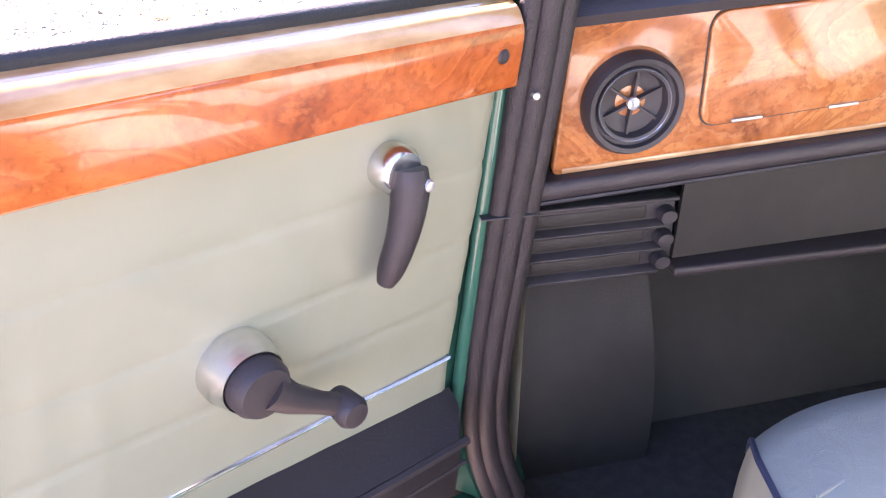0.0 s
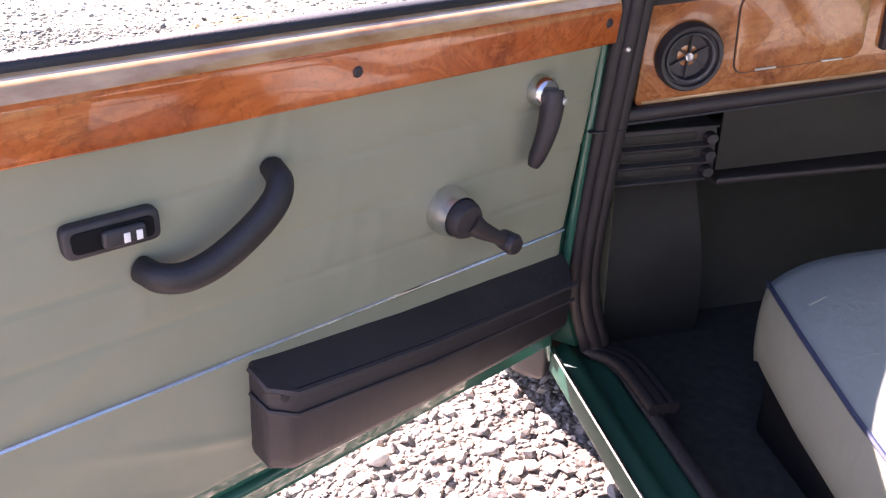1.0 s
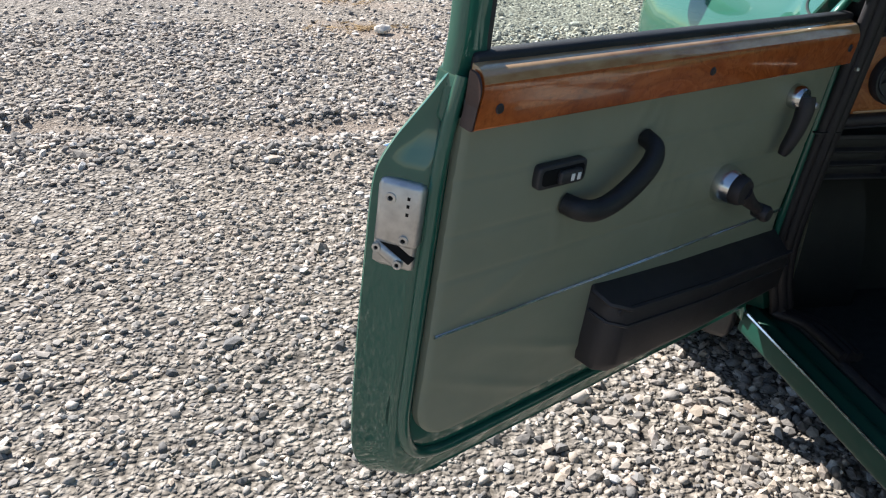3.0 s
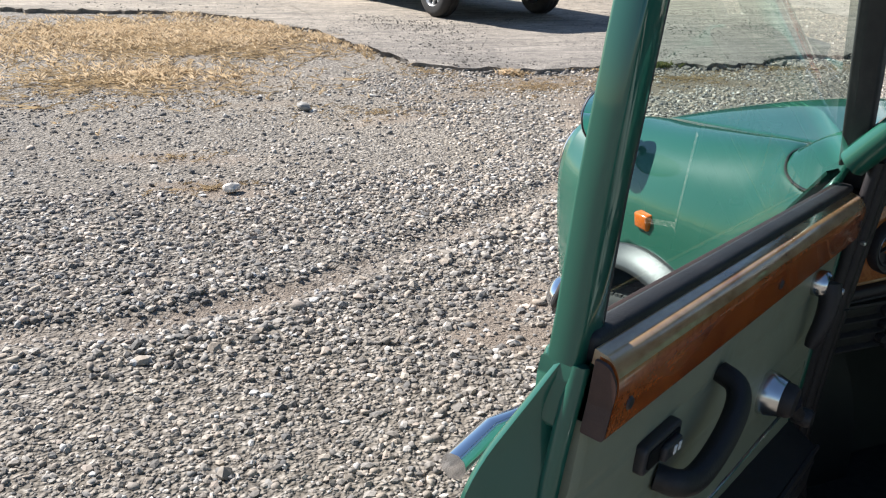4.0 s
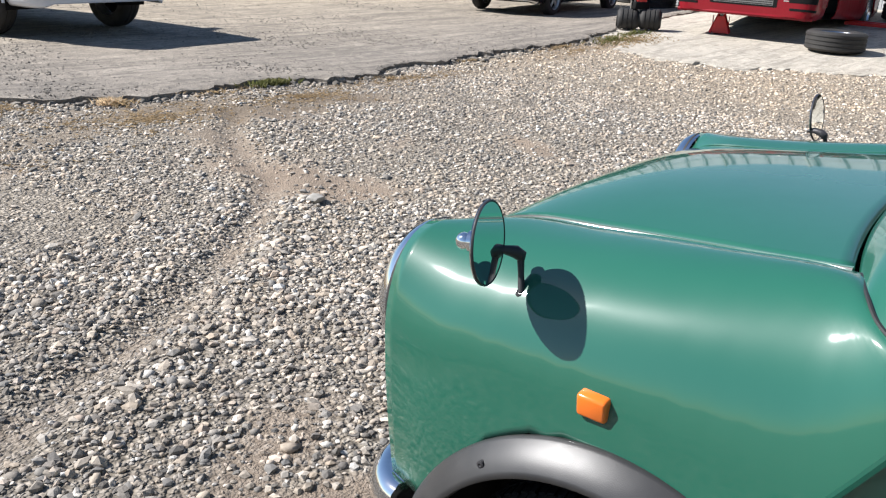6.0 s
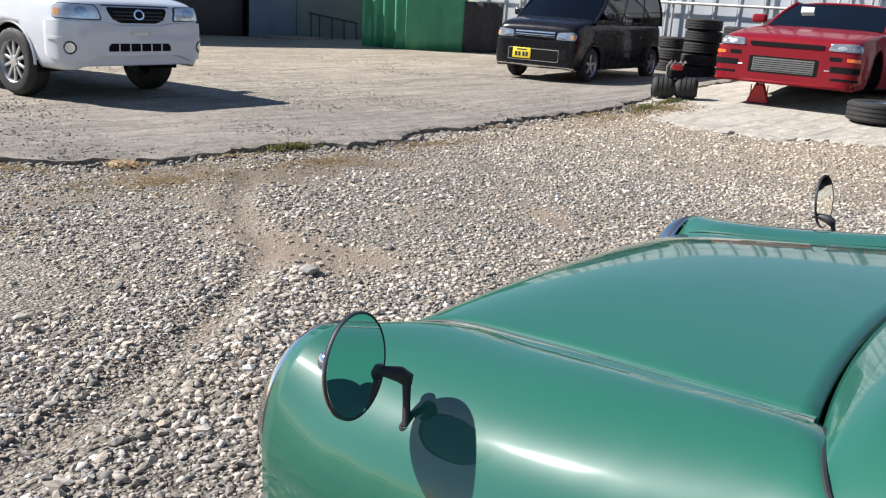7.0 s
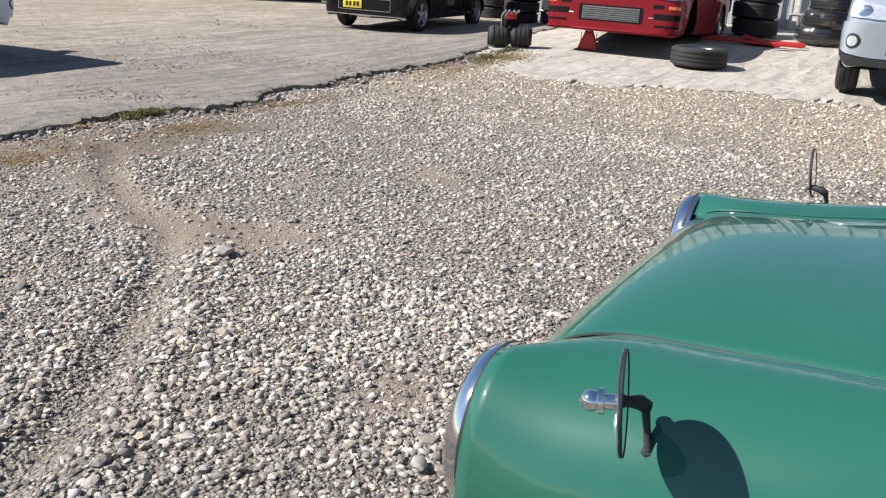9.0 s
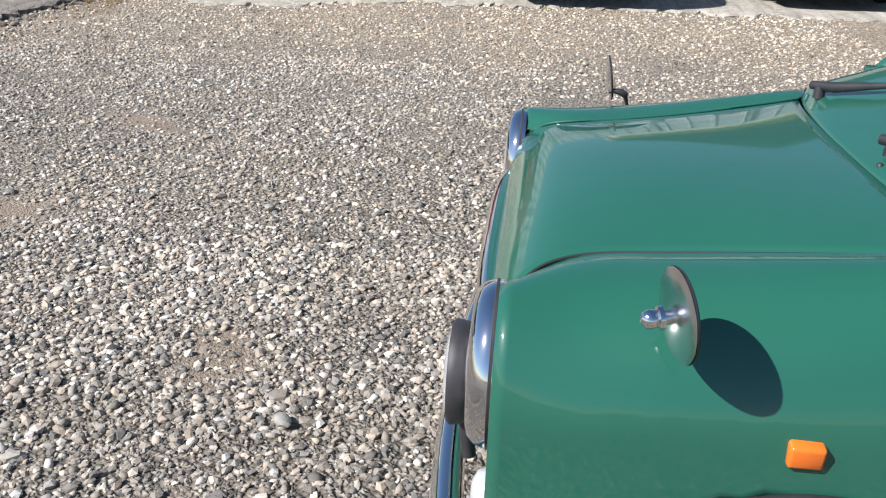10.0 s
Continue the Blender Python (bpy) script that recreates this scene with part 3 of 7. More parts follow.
def slab(name, edge, along, far, top, material, seed, label, amp=0.045):
    """A slab with a broken front edge that follows the slope; it runs on from the edge to far."""
    line = rough_edge(edge, 0.06, amp, seed)
    rows = []
    steps = [0.0, 0.05, 0.14, 0.3, 0.6, 1.2, 2.2, 3.6, 5.5, 8, 12, 17, 24, 34]
    for x, y in line:
        row = []
        for k, d in enumerate(steps):
            px, py = (x, min(y + d, far)) if along == "x" else (min(x + d, far), y)
            z = ground_height(px, py) + top + 0.010 * noise.noise(Vector((px * 0.9, py * 0.9, 5))) - (0.012 if k == 0 else 0)
            if k < 3:
                z += (0.016, 0.012, 0.006)[k] * (noise.noise(Vector((px * 6, py * 6, 2))) + noise.noise(Vector((px * 19, py * 19, 9))))
            if k == 0:
                row.append((px + (0.02 if along != "x" else 0), py + (0.02 if along == "x" else 0), z - top - 0.04))
            row.append((px, py, z))
        rows.append(row)
    return tagged(part(name, grid(rows), material), label, "pavement", kind="structure")


YARD_EDGE = [(-30, 12.5), (-6, 11.2), (-0.3, 9.9), (0.35, 8.8), (0.75, 7.8), (0.92, 6.6), (0.98, 5.9), (1.4, 5.48), (2.0, 5.3), (2.7, 5.45), (3.6, 5.26), (4.2, 5.24), (4.7, 5.5),
             (5.75, 5.58), (7.15, 5.52), (8.2, 5.44), (8.8, 5.6), (10, 6.0), (14, 6.5), (24, 7.2)]
slab("pavement_yard", YARD_EDGE, "x", 45, 0.045, slab_grey, 3, "old grey concrete yard with a broken edge and loose grit", 0.065)
PAD_EDGE = [(9.6, 7.0), (8.6, 5.3), (7.9, 4.7), (7.5, 3.9), (8.25, 2.2), (8.4, 1.1), (8.6, -0.9), (8.5, -3.5), (8.8, -9.0)]
slab("pavement_pad", PAD_EDGE, "y", 40, 0.010, slab_pale, 8, "pale dusty concrete pad under the parked cars", 0.13)


# loose stones, too many to count
def scatter(name, label, zones, material, seed, paved=False, spread=0.0):
    rng = np.random.default_rng(seed)
    ico = bmesh.new()
    bmesh.ops.create_icosphere(ico, subdivisions=1, radius=1)
    ico.verts.ensure_lookup_table()
    base = np.array([v.co[:] for v in ico.verts])
    tri = np.array([[v.index for v in f.verts] for f in ico.faces])
    ico.free()
    vs, fs, at = [], [], 0
    for (x0, x1, y0, y1), count, small, big in zones:
        x, y = rng.uniform(x0, x1, count), rng.uniform(y0, y1, count)
        edge = np.interp(x, [p[0] for p in YARD_EDGE], [p[1] for p in YARD_EDGE])
        keep = np.ones(count, bool)
        if spread:
            y = edge - 0.05 + rng.normal(0, spread, count)
        else:
            bare = np.zeros(count) if paved else bareness(x, y)
            keep = rng.uniform(0, 1, count) > 0.86 * bare
            keep &= (y > edge + 0.02) if paved else (y < edge - 0.02) & (x < np.interp(y, [p[1] for p in PAD_EDGE[::-1]], [p[0] for p in PAD_EDGE[::-1]]) + 0.3)
        if not paved and not spread:
            thin = np.array([noise.noise(Vector((u * 1.1, w * 1.5, 2.0))) + 0.5 * noise.noise(Vector((u * 4.0, w * 4.0, 7.0))) for u, w in zip(x, y)])
            keep &= rng.uniform(0, 1, count) < np.clip(0.88 + 0.8 * thin, 0.45, 1.0)
        x, y = x[keep], y[keep]
        n = len(x)
        r = small * (big / small) ** (rng.uniform(0, 1, n) ** 1.7)
        if not paved:
            heap = rut_side(x, y)
            r *= (1 + 0.22 * np.exp(-((heap - 0.22) / 0.14) ** 2)) * np.where(np.abs(heap) < 0.08, 0.75, 1.0)
            r *= 1 - 0.22 * np.clip((-0.6 - x) / 0.8, 0, 1) * np.clip((1.4 - y) / 0.6, 0, 1)
        shape = np.stack([rng.uniform(0.75, 1.35, n), rng.uniform(0.65, 1.0, n), rng.uniform(0.38, 0.75, n)], 1) * r[:, None]
        p = base[None] * (1 + rng.uniform(-0.34, 0.30, (n, 12, 1))) * shape[:, None, :]
        a, t = rng.uniform(0, 2 * np.pi, n), rng.normal(0, 0.35, n)
        ct, st = np.cos(t)[:, None], np.sin(t)[:, None]
        px, pz = p[:, :, 0] * ct - p[:, :, 2] * st, p[:, :, 0] * st + p[:, :, 2] * ct
        ca, sa = np.cos(a)[:, None], np.sin(a)[:, None]
        qx, qy = px * ca - p[:, :, 1] * sa, px * sa + p[:, :, 1] * ca
        z0 = np.array([ground_height(u, v) for u, v in zip(x, y)]) + (0.042 if paved else -0.008 + relief(x, y)) + r * 0.15
        vs.append(np.stack([qx + x[:, None], qy + y[:, None], pz + z0[:, None]], 2).reshape(-1, 3))
        fs.append((tri[None] + at + 12 * np.arange(n)[:, None, None]).reshape(-1, 3))
        at += 12 * n
    v, f = np.concatenate(vs), np.concatenate(fs)
    me = bpy.data.meshes.new(name)
    me.vertices.add(len(v))
    me.vertices.foreach_set("co", v.astype(np.float32).ravel())
    me.loops.add(f.size)
    me.loops.foreach_set("vertex_index", f.astype(np.int32).ravel())
    me.polygons.add(len(f))
    me.polygons.foreach_set("loop_start", np.arange(0, f.size, 3, dtype=np.int32))
    me.update(calc_edges=True)
    me.materials.append(material)
    round_ = np.repeat(rng.uniform(0, 1, at // 12) < 0.22, 20)
    me.polygons.foreach_set("use_smooth", round_)
    return tagged(new(name, me), label, "gravel", kind="stuff")


scatter("gravel", "loose grey and buff crushed stones covering the yard",
        [((-3.2, 1.5, -1.5, 2.8), 52000, 0.0055, 0.0195), ((0.3, 5.5, 0.5, 5.7), 46000, 0.0065, 0.018), ((-4.5, 0.5, -2.2, 5.6), 14000, 0.007, 0.018),
         ((-7, 9.0, -4, 6.5), 7000, 0.009, 0.022), ((4.5, 8.8, -2.5, 5.9), 20000, 0.008, 0.021), ((-3, 4, -1, 5), 700, 0.018, 0.030), ((0.9, 8.6, 5.0, 5.6), 900, 0.010, 0.028)], gravel_stone, 11)
scatter("grit", "loose grey chips strewn over the concrete yard", [((0.3, 9.0, 5.3, 9.5), 13000, 0.004, 0.014), ((-2, 12, 5.3, 14), 5000, 0.007, 0.017)], rubble_stone, 12, True)

scatter("rubble", "crumbled concrete lumps along the broken yard edge", [((0.2, 9.0, 0, 1), 900, 0.010, 0.034), ((0.2, 9.0, 0, 1), 90, 0.030, 0.060)], rubble_stone, 14, False, 0.07)


# ==== the small green car ====
CAR = Matrix.Translation((-0.690, -0.006, 0)) @ pose(0, 0, 0, 0, 0, 1.5) @ Matrix.Translation((0.684, 0, 0))
mini = thing("small_car", "small green classic car on gravel with its passenger door open", "car", CAR)

# wing sections from the bonnet seam out and down: station, then eight points (x, z)
WING = [
    (0.408, [(-0.455, 0.740), (-0.512, 0.772), (-0.570, 0.766), (-0.612, 0.727), (-0.634, 0.660), (-0.634, 0.580), (-0.624, 0.48), (-0.606, 0.36)]),
    (0.300, [(-0.398, 0.777), (-0.465, 0.789), (-0.545, 0.776), (-0.607, 0.735), (-0.645, 0.670), (-0.652, 0.590), (-0.652, 0.49), (-0.640, 0.36)]),
    (0.150, [(-0.400, 0.795), (-0.470, 0.804), (-0.545, 0.792), (-0.610, 0.751), (-0.650, 0.685), (-0.662, 0.605), (-0.666, 0.50), (-0.660, 0.34)]),
    (-0.040, [(-0.428, 0.820), (-0.495, 0.829), (-0.562, 0.812), (-0.620, 0.766), (-0.655, 0.693), (-0.668, 0.610), (-0.673, 0.50), (-0.668, 0.30)]),
]
WING += [
    (-0.215, [(-0.468, 0.844), (-0.525, 0.852), (-0.582, 0.830), (-0.630, 0.774), (-0.660, 0.695), (-0.673, 0.610), (-0.678, 0.50), (-0.674, 0.27)]),
    (-0.262, [(-0.560, 0.845), (-0.582, 0.842), (-0.606, 0.825), (-0.638, 0.774), (-0.662, 0.697), (-0.675, 0.610), (-0.680, 0.50), (-0.675, 0.26)]),
    (-0.310, [(-0.616, 0.825), (-0.625, 0.822), (-0.635, 0.808), (-0.650, 0.768), (-0.666, 0.698), (-0.677, 0.610), (-0.681, 0.50), (-0.676, 0.25)]),
    (-0.425, [(-0.644, 0.818), (-0.652, 0.812), (-0.660, 0.798), (-0.668, 0.765), (-0.675, 0.700), (-0.682, 0.610), (-0.685, 0.50), (-0.679, 0.24)]),
]
ARCH_Y, ARCH_Z, ARCH_R = -0.03, 0.26, 0.325


def wing_rows(sign):
    """Sections of a front wing, their lower end cut by the wheel arch."""
    cols = [spline([(w[0], *w[1][j]) for w in WING], 41) for j in range(8)]
    rows = []
    for i in range(41):
        pts = spline([cols[j][i] for j in range(8)], 44)
        row = []
        low = -1.0
        y0 = pts[0][0]
        if abs(y0 - ARCH_Y) < ARCH_R:
            low = ARCH_Z + math.sqrt(ARCH_R ** 2 - (y0 - ARCH_Y) ** 2)
        # drop the run below the arch and spread the points over what is left
        keep = [p for p in pts if p[2] > low]
        keep = [keep[0]] + keep
        for s in np.linspace(0, len(keep) - 1.001, 36):
            a, b = keep[int(s)], keep[min(int(s) + 1, len(keep) - 1)]
            f = s - int(s)
            row.append((sign * -(a[1] * (1 - f) + b[1] * f), a[0], a[2] * (1 - f) + b[2] * f))
        rows.append(row)
    return rows


for sign in (-1, 1):
    w = part("front_wing", grid(wing_rows(sign)), green_paint, mini)
    thick(w, 0.004, 0.0)

# bonnet: centre line and edge line from rear to front
BON_C = [(-0.177, 0.858), (-0.05, 0.848), (0.10, 0.836), (0.22, 0.821), (0.30, 0.803), (0.355, 0.782), (0.396, 0.746), (0.428, 0.700), (0.438, 0.650)]
BON_E = [(-0.469, -0.217, 0.846), (-0.440, -0.09, 0.827), (-0.414, 0.05, 0.808), (-0.401, 0.17, 0.794), (-0.398, 0.28, 0.783),
         (-0.414, 0.346, 0.769), (-0.438, 0.388, 0.744), (-0.428, 0.418, 0.705), (-0.412, 0.434, 0.650)]


def crowned(centre, edge, nx=33, ny=40, power=2.4):
    c, e = spline(centre, ny), spline(edge, ny)
    rows = []
    for (cy, cz), (ex, ey, ez) in zip(c, e):
        row = []
        for t in np.linspace(-1, 1, nx):
            a = abs(t)
            row.append((-ex * t, cy + (ey - cy) * a ** 2.6, cz + (ez - cz) * a ** power))
        rows.append(row)
    return rows


bonnet = part("bonnet", grid(crowned(BON_C, BON_E)), green_paint, mini)
thick(bonnet, 0.012, -1)
# scuttle between bonnet and windscreen
SC_C = [(-0.180, 0.858), (-0.24, 0.882), (-0.31, 0.906), (-0.365, 0.930)]
SC_E = [(-0.470, -0.224, 0.845), (-0.566, -0.257, 0.848), (-0.601, -0.279, 0.836), (-0.624, -0.309, 0.826), (-0.640, -0.348, 0.821), (-0.650, -0.390, 0.822), (-0.655, -0.432, 0.830)]
rows = []
for k, ((cy, cz), (ex, ey, ez)) in enumerate(zip(spline(SC_C, 22), spline(SC_E, 22))):
    power = 2.4 + 7.0 * min(1.0, k / 9)
    row = []
    for t in np.sin(np.linspace(-math.pi / 2, math.pi / 2, 41)):
        a = abs(t)
        row.append((-ex * t, cy + (ey - cy) * a ** 2.6, cz + (ez - cz) * a ** power))
    rows.append(row)
scuttle = part("scuttle_panel", grid(rows), green_paint, mini)
thick(scuttle, 0.01, -1)
for s in (-1, 1):
    part("seam_lip", tube([(s * -x, y, z + 0.0012) for x, y, z in spline(BON_E[:7], 40)], 0.0028, 6), green_paint, mini)
    part("seam_gap", tube([(s * -(x - 0.0045), y, z + 0.0012) for x, y, z in spline(BON_E[:7], 40)], 0.0020, 6), black_ink, mini)
    jet = part("washer_jet" if s < 0 else "grommet", lathe([(0, 0.0), (0, 0.006), (0.004, 0.005), (0.006, 0.002), (0.006, 0)] if s < 0 else [(0, 0.0), (0, 0.015), (0.002, 0.013), (0.003, 0)], 16, "z"), black_plastic, mini)
    jet.matrix_basis = pose(-0.13, -0.20, 0.8650) if s < 0 else pose(-0.275, -0.262, 0.8812, -17, 0, 0)
    part("scuttle_seam", tube([(s * -x, y - 0.001, z + 0.0015) for x, y, z in spline(SC_E, 32)[1:28]], 0.0026, 6), black_ink, mini)
    # weld seam standing proud between wing and door pillar
    line = spline([(-0.684, -0.185, 0.515), (-0.683, -0.245, 0.605), (-0.677, -0.31, 0.70), (-0.669, -0.37, 0.79), (-0.655, -0.43, 0.872)], 24)
    b = bmesh.new()
    rows = []
    for x, y, z in line:
        rows.append([(s * -(x + 0.012), y, z), (s * -(x - 0.0125), y + 0.001, z - 0.003), (s * -(x - 0.0127), y - 0.003, z - 0.006), (s * -(x + 0.012), y - 0.006, z - 0.004)])
    # the flange's shaded rear face is put into its darker green
    part("weld_seam", grid(rows, closed_v=True, bm=b), green_shaded, mini, "green weld flange, darkened for shade")

# nose below the bonnet: front panel, grille, lamps, bumper
fp = [[(x, y - 0.05 * (abs(x) / 0.62) ** 4, z) for x in np.linspace(-0.61, 0.61, 31)] for y, z in ((0.392, 0.655), (0.405, 0.58), (0.41, 0.50), (0.40, 0.40), (0.385, 0.34), (0.34, 0.29))]
thick(part("front_panel", grid(fp), green_paint, mini), 0.006)
gr = [[(x, 0.428 - 0.02 * (abs(x) / 0.4) ** 3, z) for x in np.linspace(-0.36, 0.36, 13)] for z in (0.46, 0.64)]
part("grille_backing", grid(gr), dark_void, mini)
for k in range(9):
    z = 0.475 + k * 0.019
    part("grille_bar", tube([(x, 0.436 - 0.02 * (abs(x) / 0.4) ** 3, z) for x in np.linspace(-0.37, 0.37, 11)], 0.004, 6), chrome, mini)
part("grille_surround", tube([(x, 0.445 - 0.018 * (abs(x) / 0.4) ** 3, 0.665 - 0.02 * (abs(x) / 0.42) ** 4) for x in np.linspace(-0.41, 0.41, 25)], 0.016, 8, flat=1.3), chrome, mini)
for s in (-1, 1):
    b = lathe([(-0.012, 0.117), (0.004, 0.117), (0.018, 0.112), (0.028, 0.102), (0.031, 0.092), (0.028, 0.088)], 40, "y")
    lamp = part("headlamp", b, chrome, mini, "chrome headlamp rim")
    lamp.location = (s * 0.516, 0.412, 0.657)
    b = lathe([(0.012, 0.094), (0.026, 0.085), (0.033, 0.06), (0.037, 0.03), (0.038, 0.0)], 32, "y")
    part("lamp_glass", b, clear_lens, lamp)
    b = lathe([(-0.006, 0.112), (-0.003, 0.1175), (0.001, 0.1180), (0.004, 0.112)], 40, "y")
    part("lamp_gasket", b, rubber, lamp)
    b = lathe([(-0.02, 0.040), (0.010, 0.040), (0.024, 0.034), (0.032, 0.02), (0.034, 0)], 24, "y")
    tl = part("turn_lamp", b, clear_lens, mini, "clear round front turn lamp")
    tl.location = (s * 0.565, 0.398, 0.475)
    part("lamp_rim", lathe([(-0.02, 0.046), (0.004, 0.046), (0.008, 0.041), (0.0, 0.039)], 24, "y"), chrome, tl)
# spot lamp, a flat round one low at the nose
for s in (-1,):
    b = lathe([(-0.055, 0.0), (-0.05, 0.05), (-0.02, 0.078), (0.0, 0.082), (0.006, 0.078)], 32, "y")
    sp = part("spot_lamp", b, black_plastic, mini, "round black spot lamp with pale lens")
    sp.location = (s * 0.40, 0.476, 0.575)
    part("lens", lathe([(0.003, 0.078), (0.012, 0.06), (0.016, 0.0)], 32, "y"), clear_lens, sp)
    part("bracket", tube([(0, -0.02, -0.07), (0, -0.03, -0.15)], 0.012, 8), black_plastic, sp)
bp = spline([(-0.622, 0.372, 0.322), (-0.615, 0.402, 0.322), (-0.585, 0.440, 0.322), (-0.52, 0.466, 0.322), (-0.26, 0.490, 0.322), (0, 0.495, 0.322),
             (0.26, 0.490, 0.322), (0.52, 0.466, 0.322), (0.585, 0.440, 0.322), (0.615, 0.402, 0.322), (0.622, 0.372, 0.322)], 60)
part("front_bumper", tube(bp, 0.030, 10, flat=1.25), chrome, mini, "chrome front bumper")
part("rear_bumper", tube([(x, -2.52 + 0.12 * (abs(x) / 0.66) ** 4, 0.42) for x in np.linspace(-0.66, 0.66, 25)], 0.03, 10), chrome, mini)

# black arch flares, wheel wells
def flare(cy, sign):
    rows = []
    for a in np.linspace(radians(21), radians(198), 48):
        c, sn = math.cos(a), math.sin(a)
        prof = [(0.655, 0.350), (0.668, 0.3585), (0.676, 0.3590), (0.680, 0.3560), (0.697, 0.3425), (0.7125, 0.3225), (0.7150, 0.3165), (0.7130, 0.3120), (0.690, 0.3100), (0.670, 0.3160)]
        rows.append([(sign * x, cy + r * c, max(ARCH_Z + r * sn, 0.16)) for x, r in prof])
    return grid(rows)


def well(cy, sign):
    rows = []
    for a in np.linspace(radians(-14), radians(195), 28):
        lip = 0.672 if a > radians(22) else 0.600
        rows.append([(sign * x, cy + r * math.cos(a), ARCH_Z + r * math.sin(a)) for x, r in ((lip, 0.327), (0.40, 0.32), (0.40, 0.02))])
    return grid(rows)


for cy in (ARCH_Y, ARCH_Y - 2.036):
    for s in (-1, 1):
        thick(part("arch_flare", flare(cy, s), grey_plastic, mini, "weathered black plastic wheel arch flare"), 0.004)
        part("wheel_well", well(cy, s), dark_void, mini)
        for a in (56, 110, 160):
            r = 0.334
            b = lathe([(0, 0.0), (0.002, 0.003), (0.001, 0.006), (-0.006, 0.006)], 10, "x")
            part("flare_screw", moved(b, Matrix.Translation((0.706, cy + r * math.cos(radians(a)), ARCH_Z + r * math.sin(radians(a))))
                 if s > 0 else Matrix.Translation((-0.706, cy + r * math.cos(radians(a)), ARCH_Z + r * math.sin(radians(a)))) @ pose(0, 0, 0, 0, 0, 180)), black_plastic, mini)


def tyre_meshes(R=0.264, W=0.168, r=0.168):
    """Carcass and tread blocks of a tyre turning about x, outer face at +x."""
    h = W / 2
    prof = [(-h * 0.80, r), (-h * 0.98, r + 0.022), (-h * 1.02, (R + r) / 2), (-h * 0.94, R - 0.022), (-h * 0.80, R - 0.008), (-h * 0.5, R - 0.006),
            (h * 0.5, R - 0.006), (h * 0.80, R - 0.008), (h * 0.90, R - 0.016), (h * 0.95, R - 0.024), (h * 0.99, R - 0.030), (h * 1.02, (R + r) / 2),
            (h * 1.015, (R + r) / 2 - 0.006), (h * 0.985, r + 0.030), (h * 0.995, r + 0.024), (h * 0.96, r + 0.012), (h * 0.80, r)]
    carcass = lathe(prof, 56, "x")
    tread = bmesh.new()
    for k, (x0, x1) in enumerate(((-0.90, -0.52), (-0.45, -0.05), (0.05, 0.45), (0.52, 0.92))):
        for i in range(50):
            a0 = 2 * math.pi * (i + 0.5 * (k % 2)) / 50
            step = 2 * math.pi / 50
            skew = 0.035 if k % 2 else -0.035
            for u0, u1 in ((0.0, 0.36), (0.43, 0.80)):
                vs = []
                for rr in (R - 0.010, R - 0.001):
                    for u, x, w in ((u0, x0, 0), (u1, x0, 0), (u1, x1, skew), (u0, x1, skew)):
                        q = rr - (0.012 if abs(x) > 0.85 else 0.0)
                        a = a0 + u * step + w
                        vs.append(tread.verts.new((x * h, q * math.cos(a), q * math.sin(a))))
                for f in ((4, 5, 6, 7), (0, 1, 5, 4), (1, 2, 6, 5), (2, 3, 7, 6), (3, 0, 4, 7)):
                    tread.faces.new([vs[j] for j in f])
    return carcass, tread


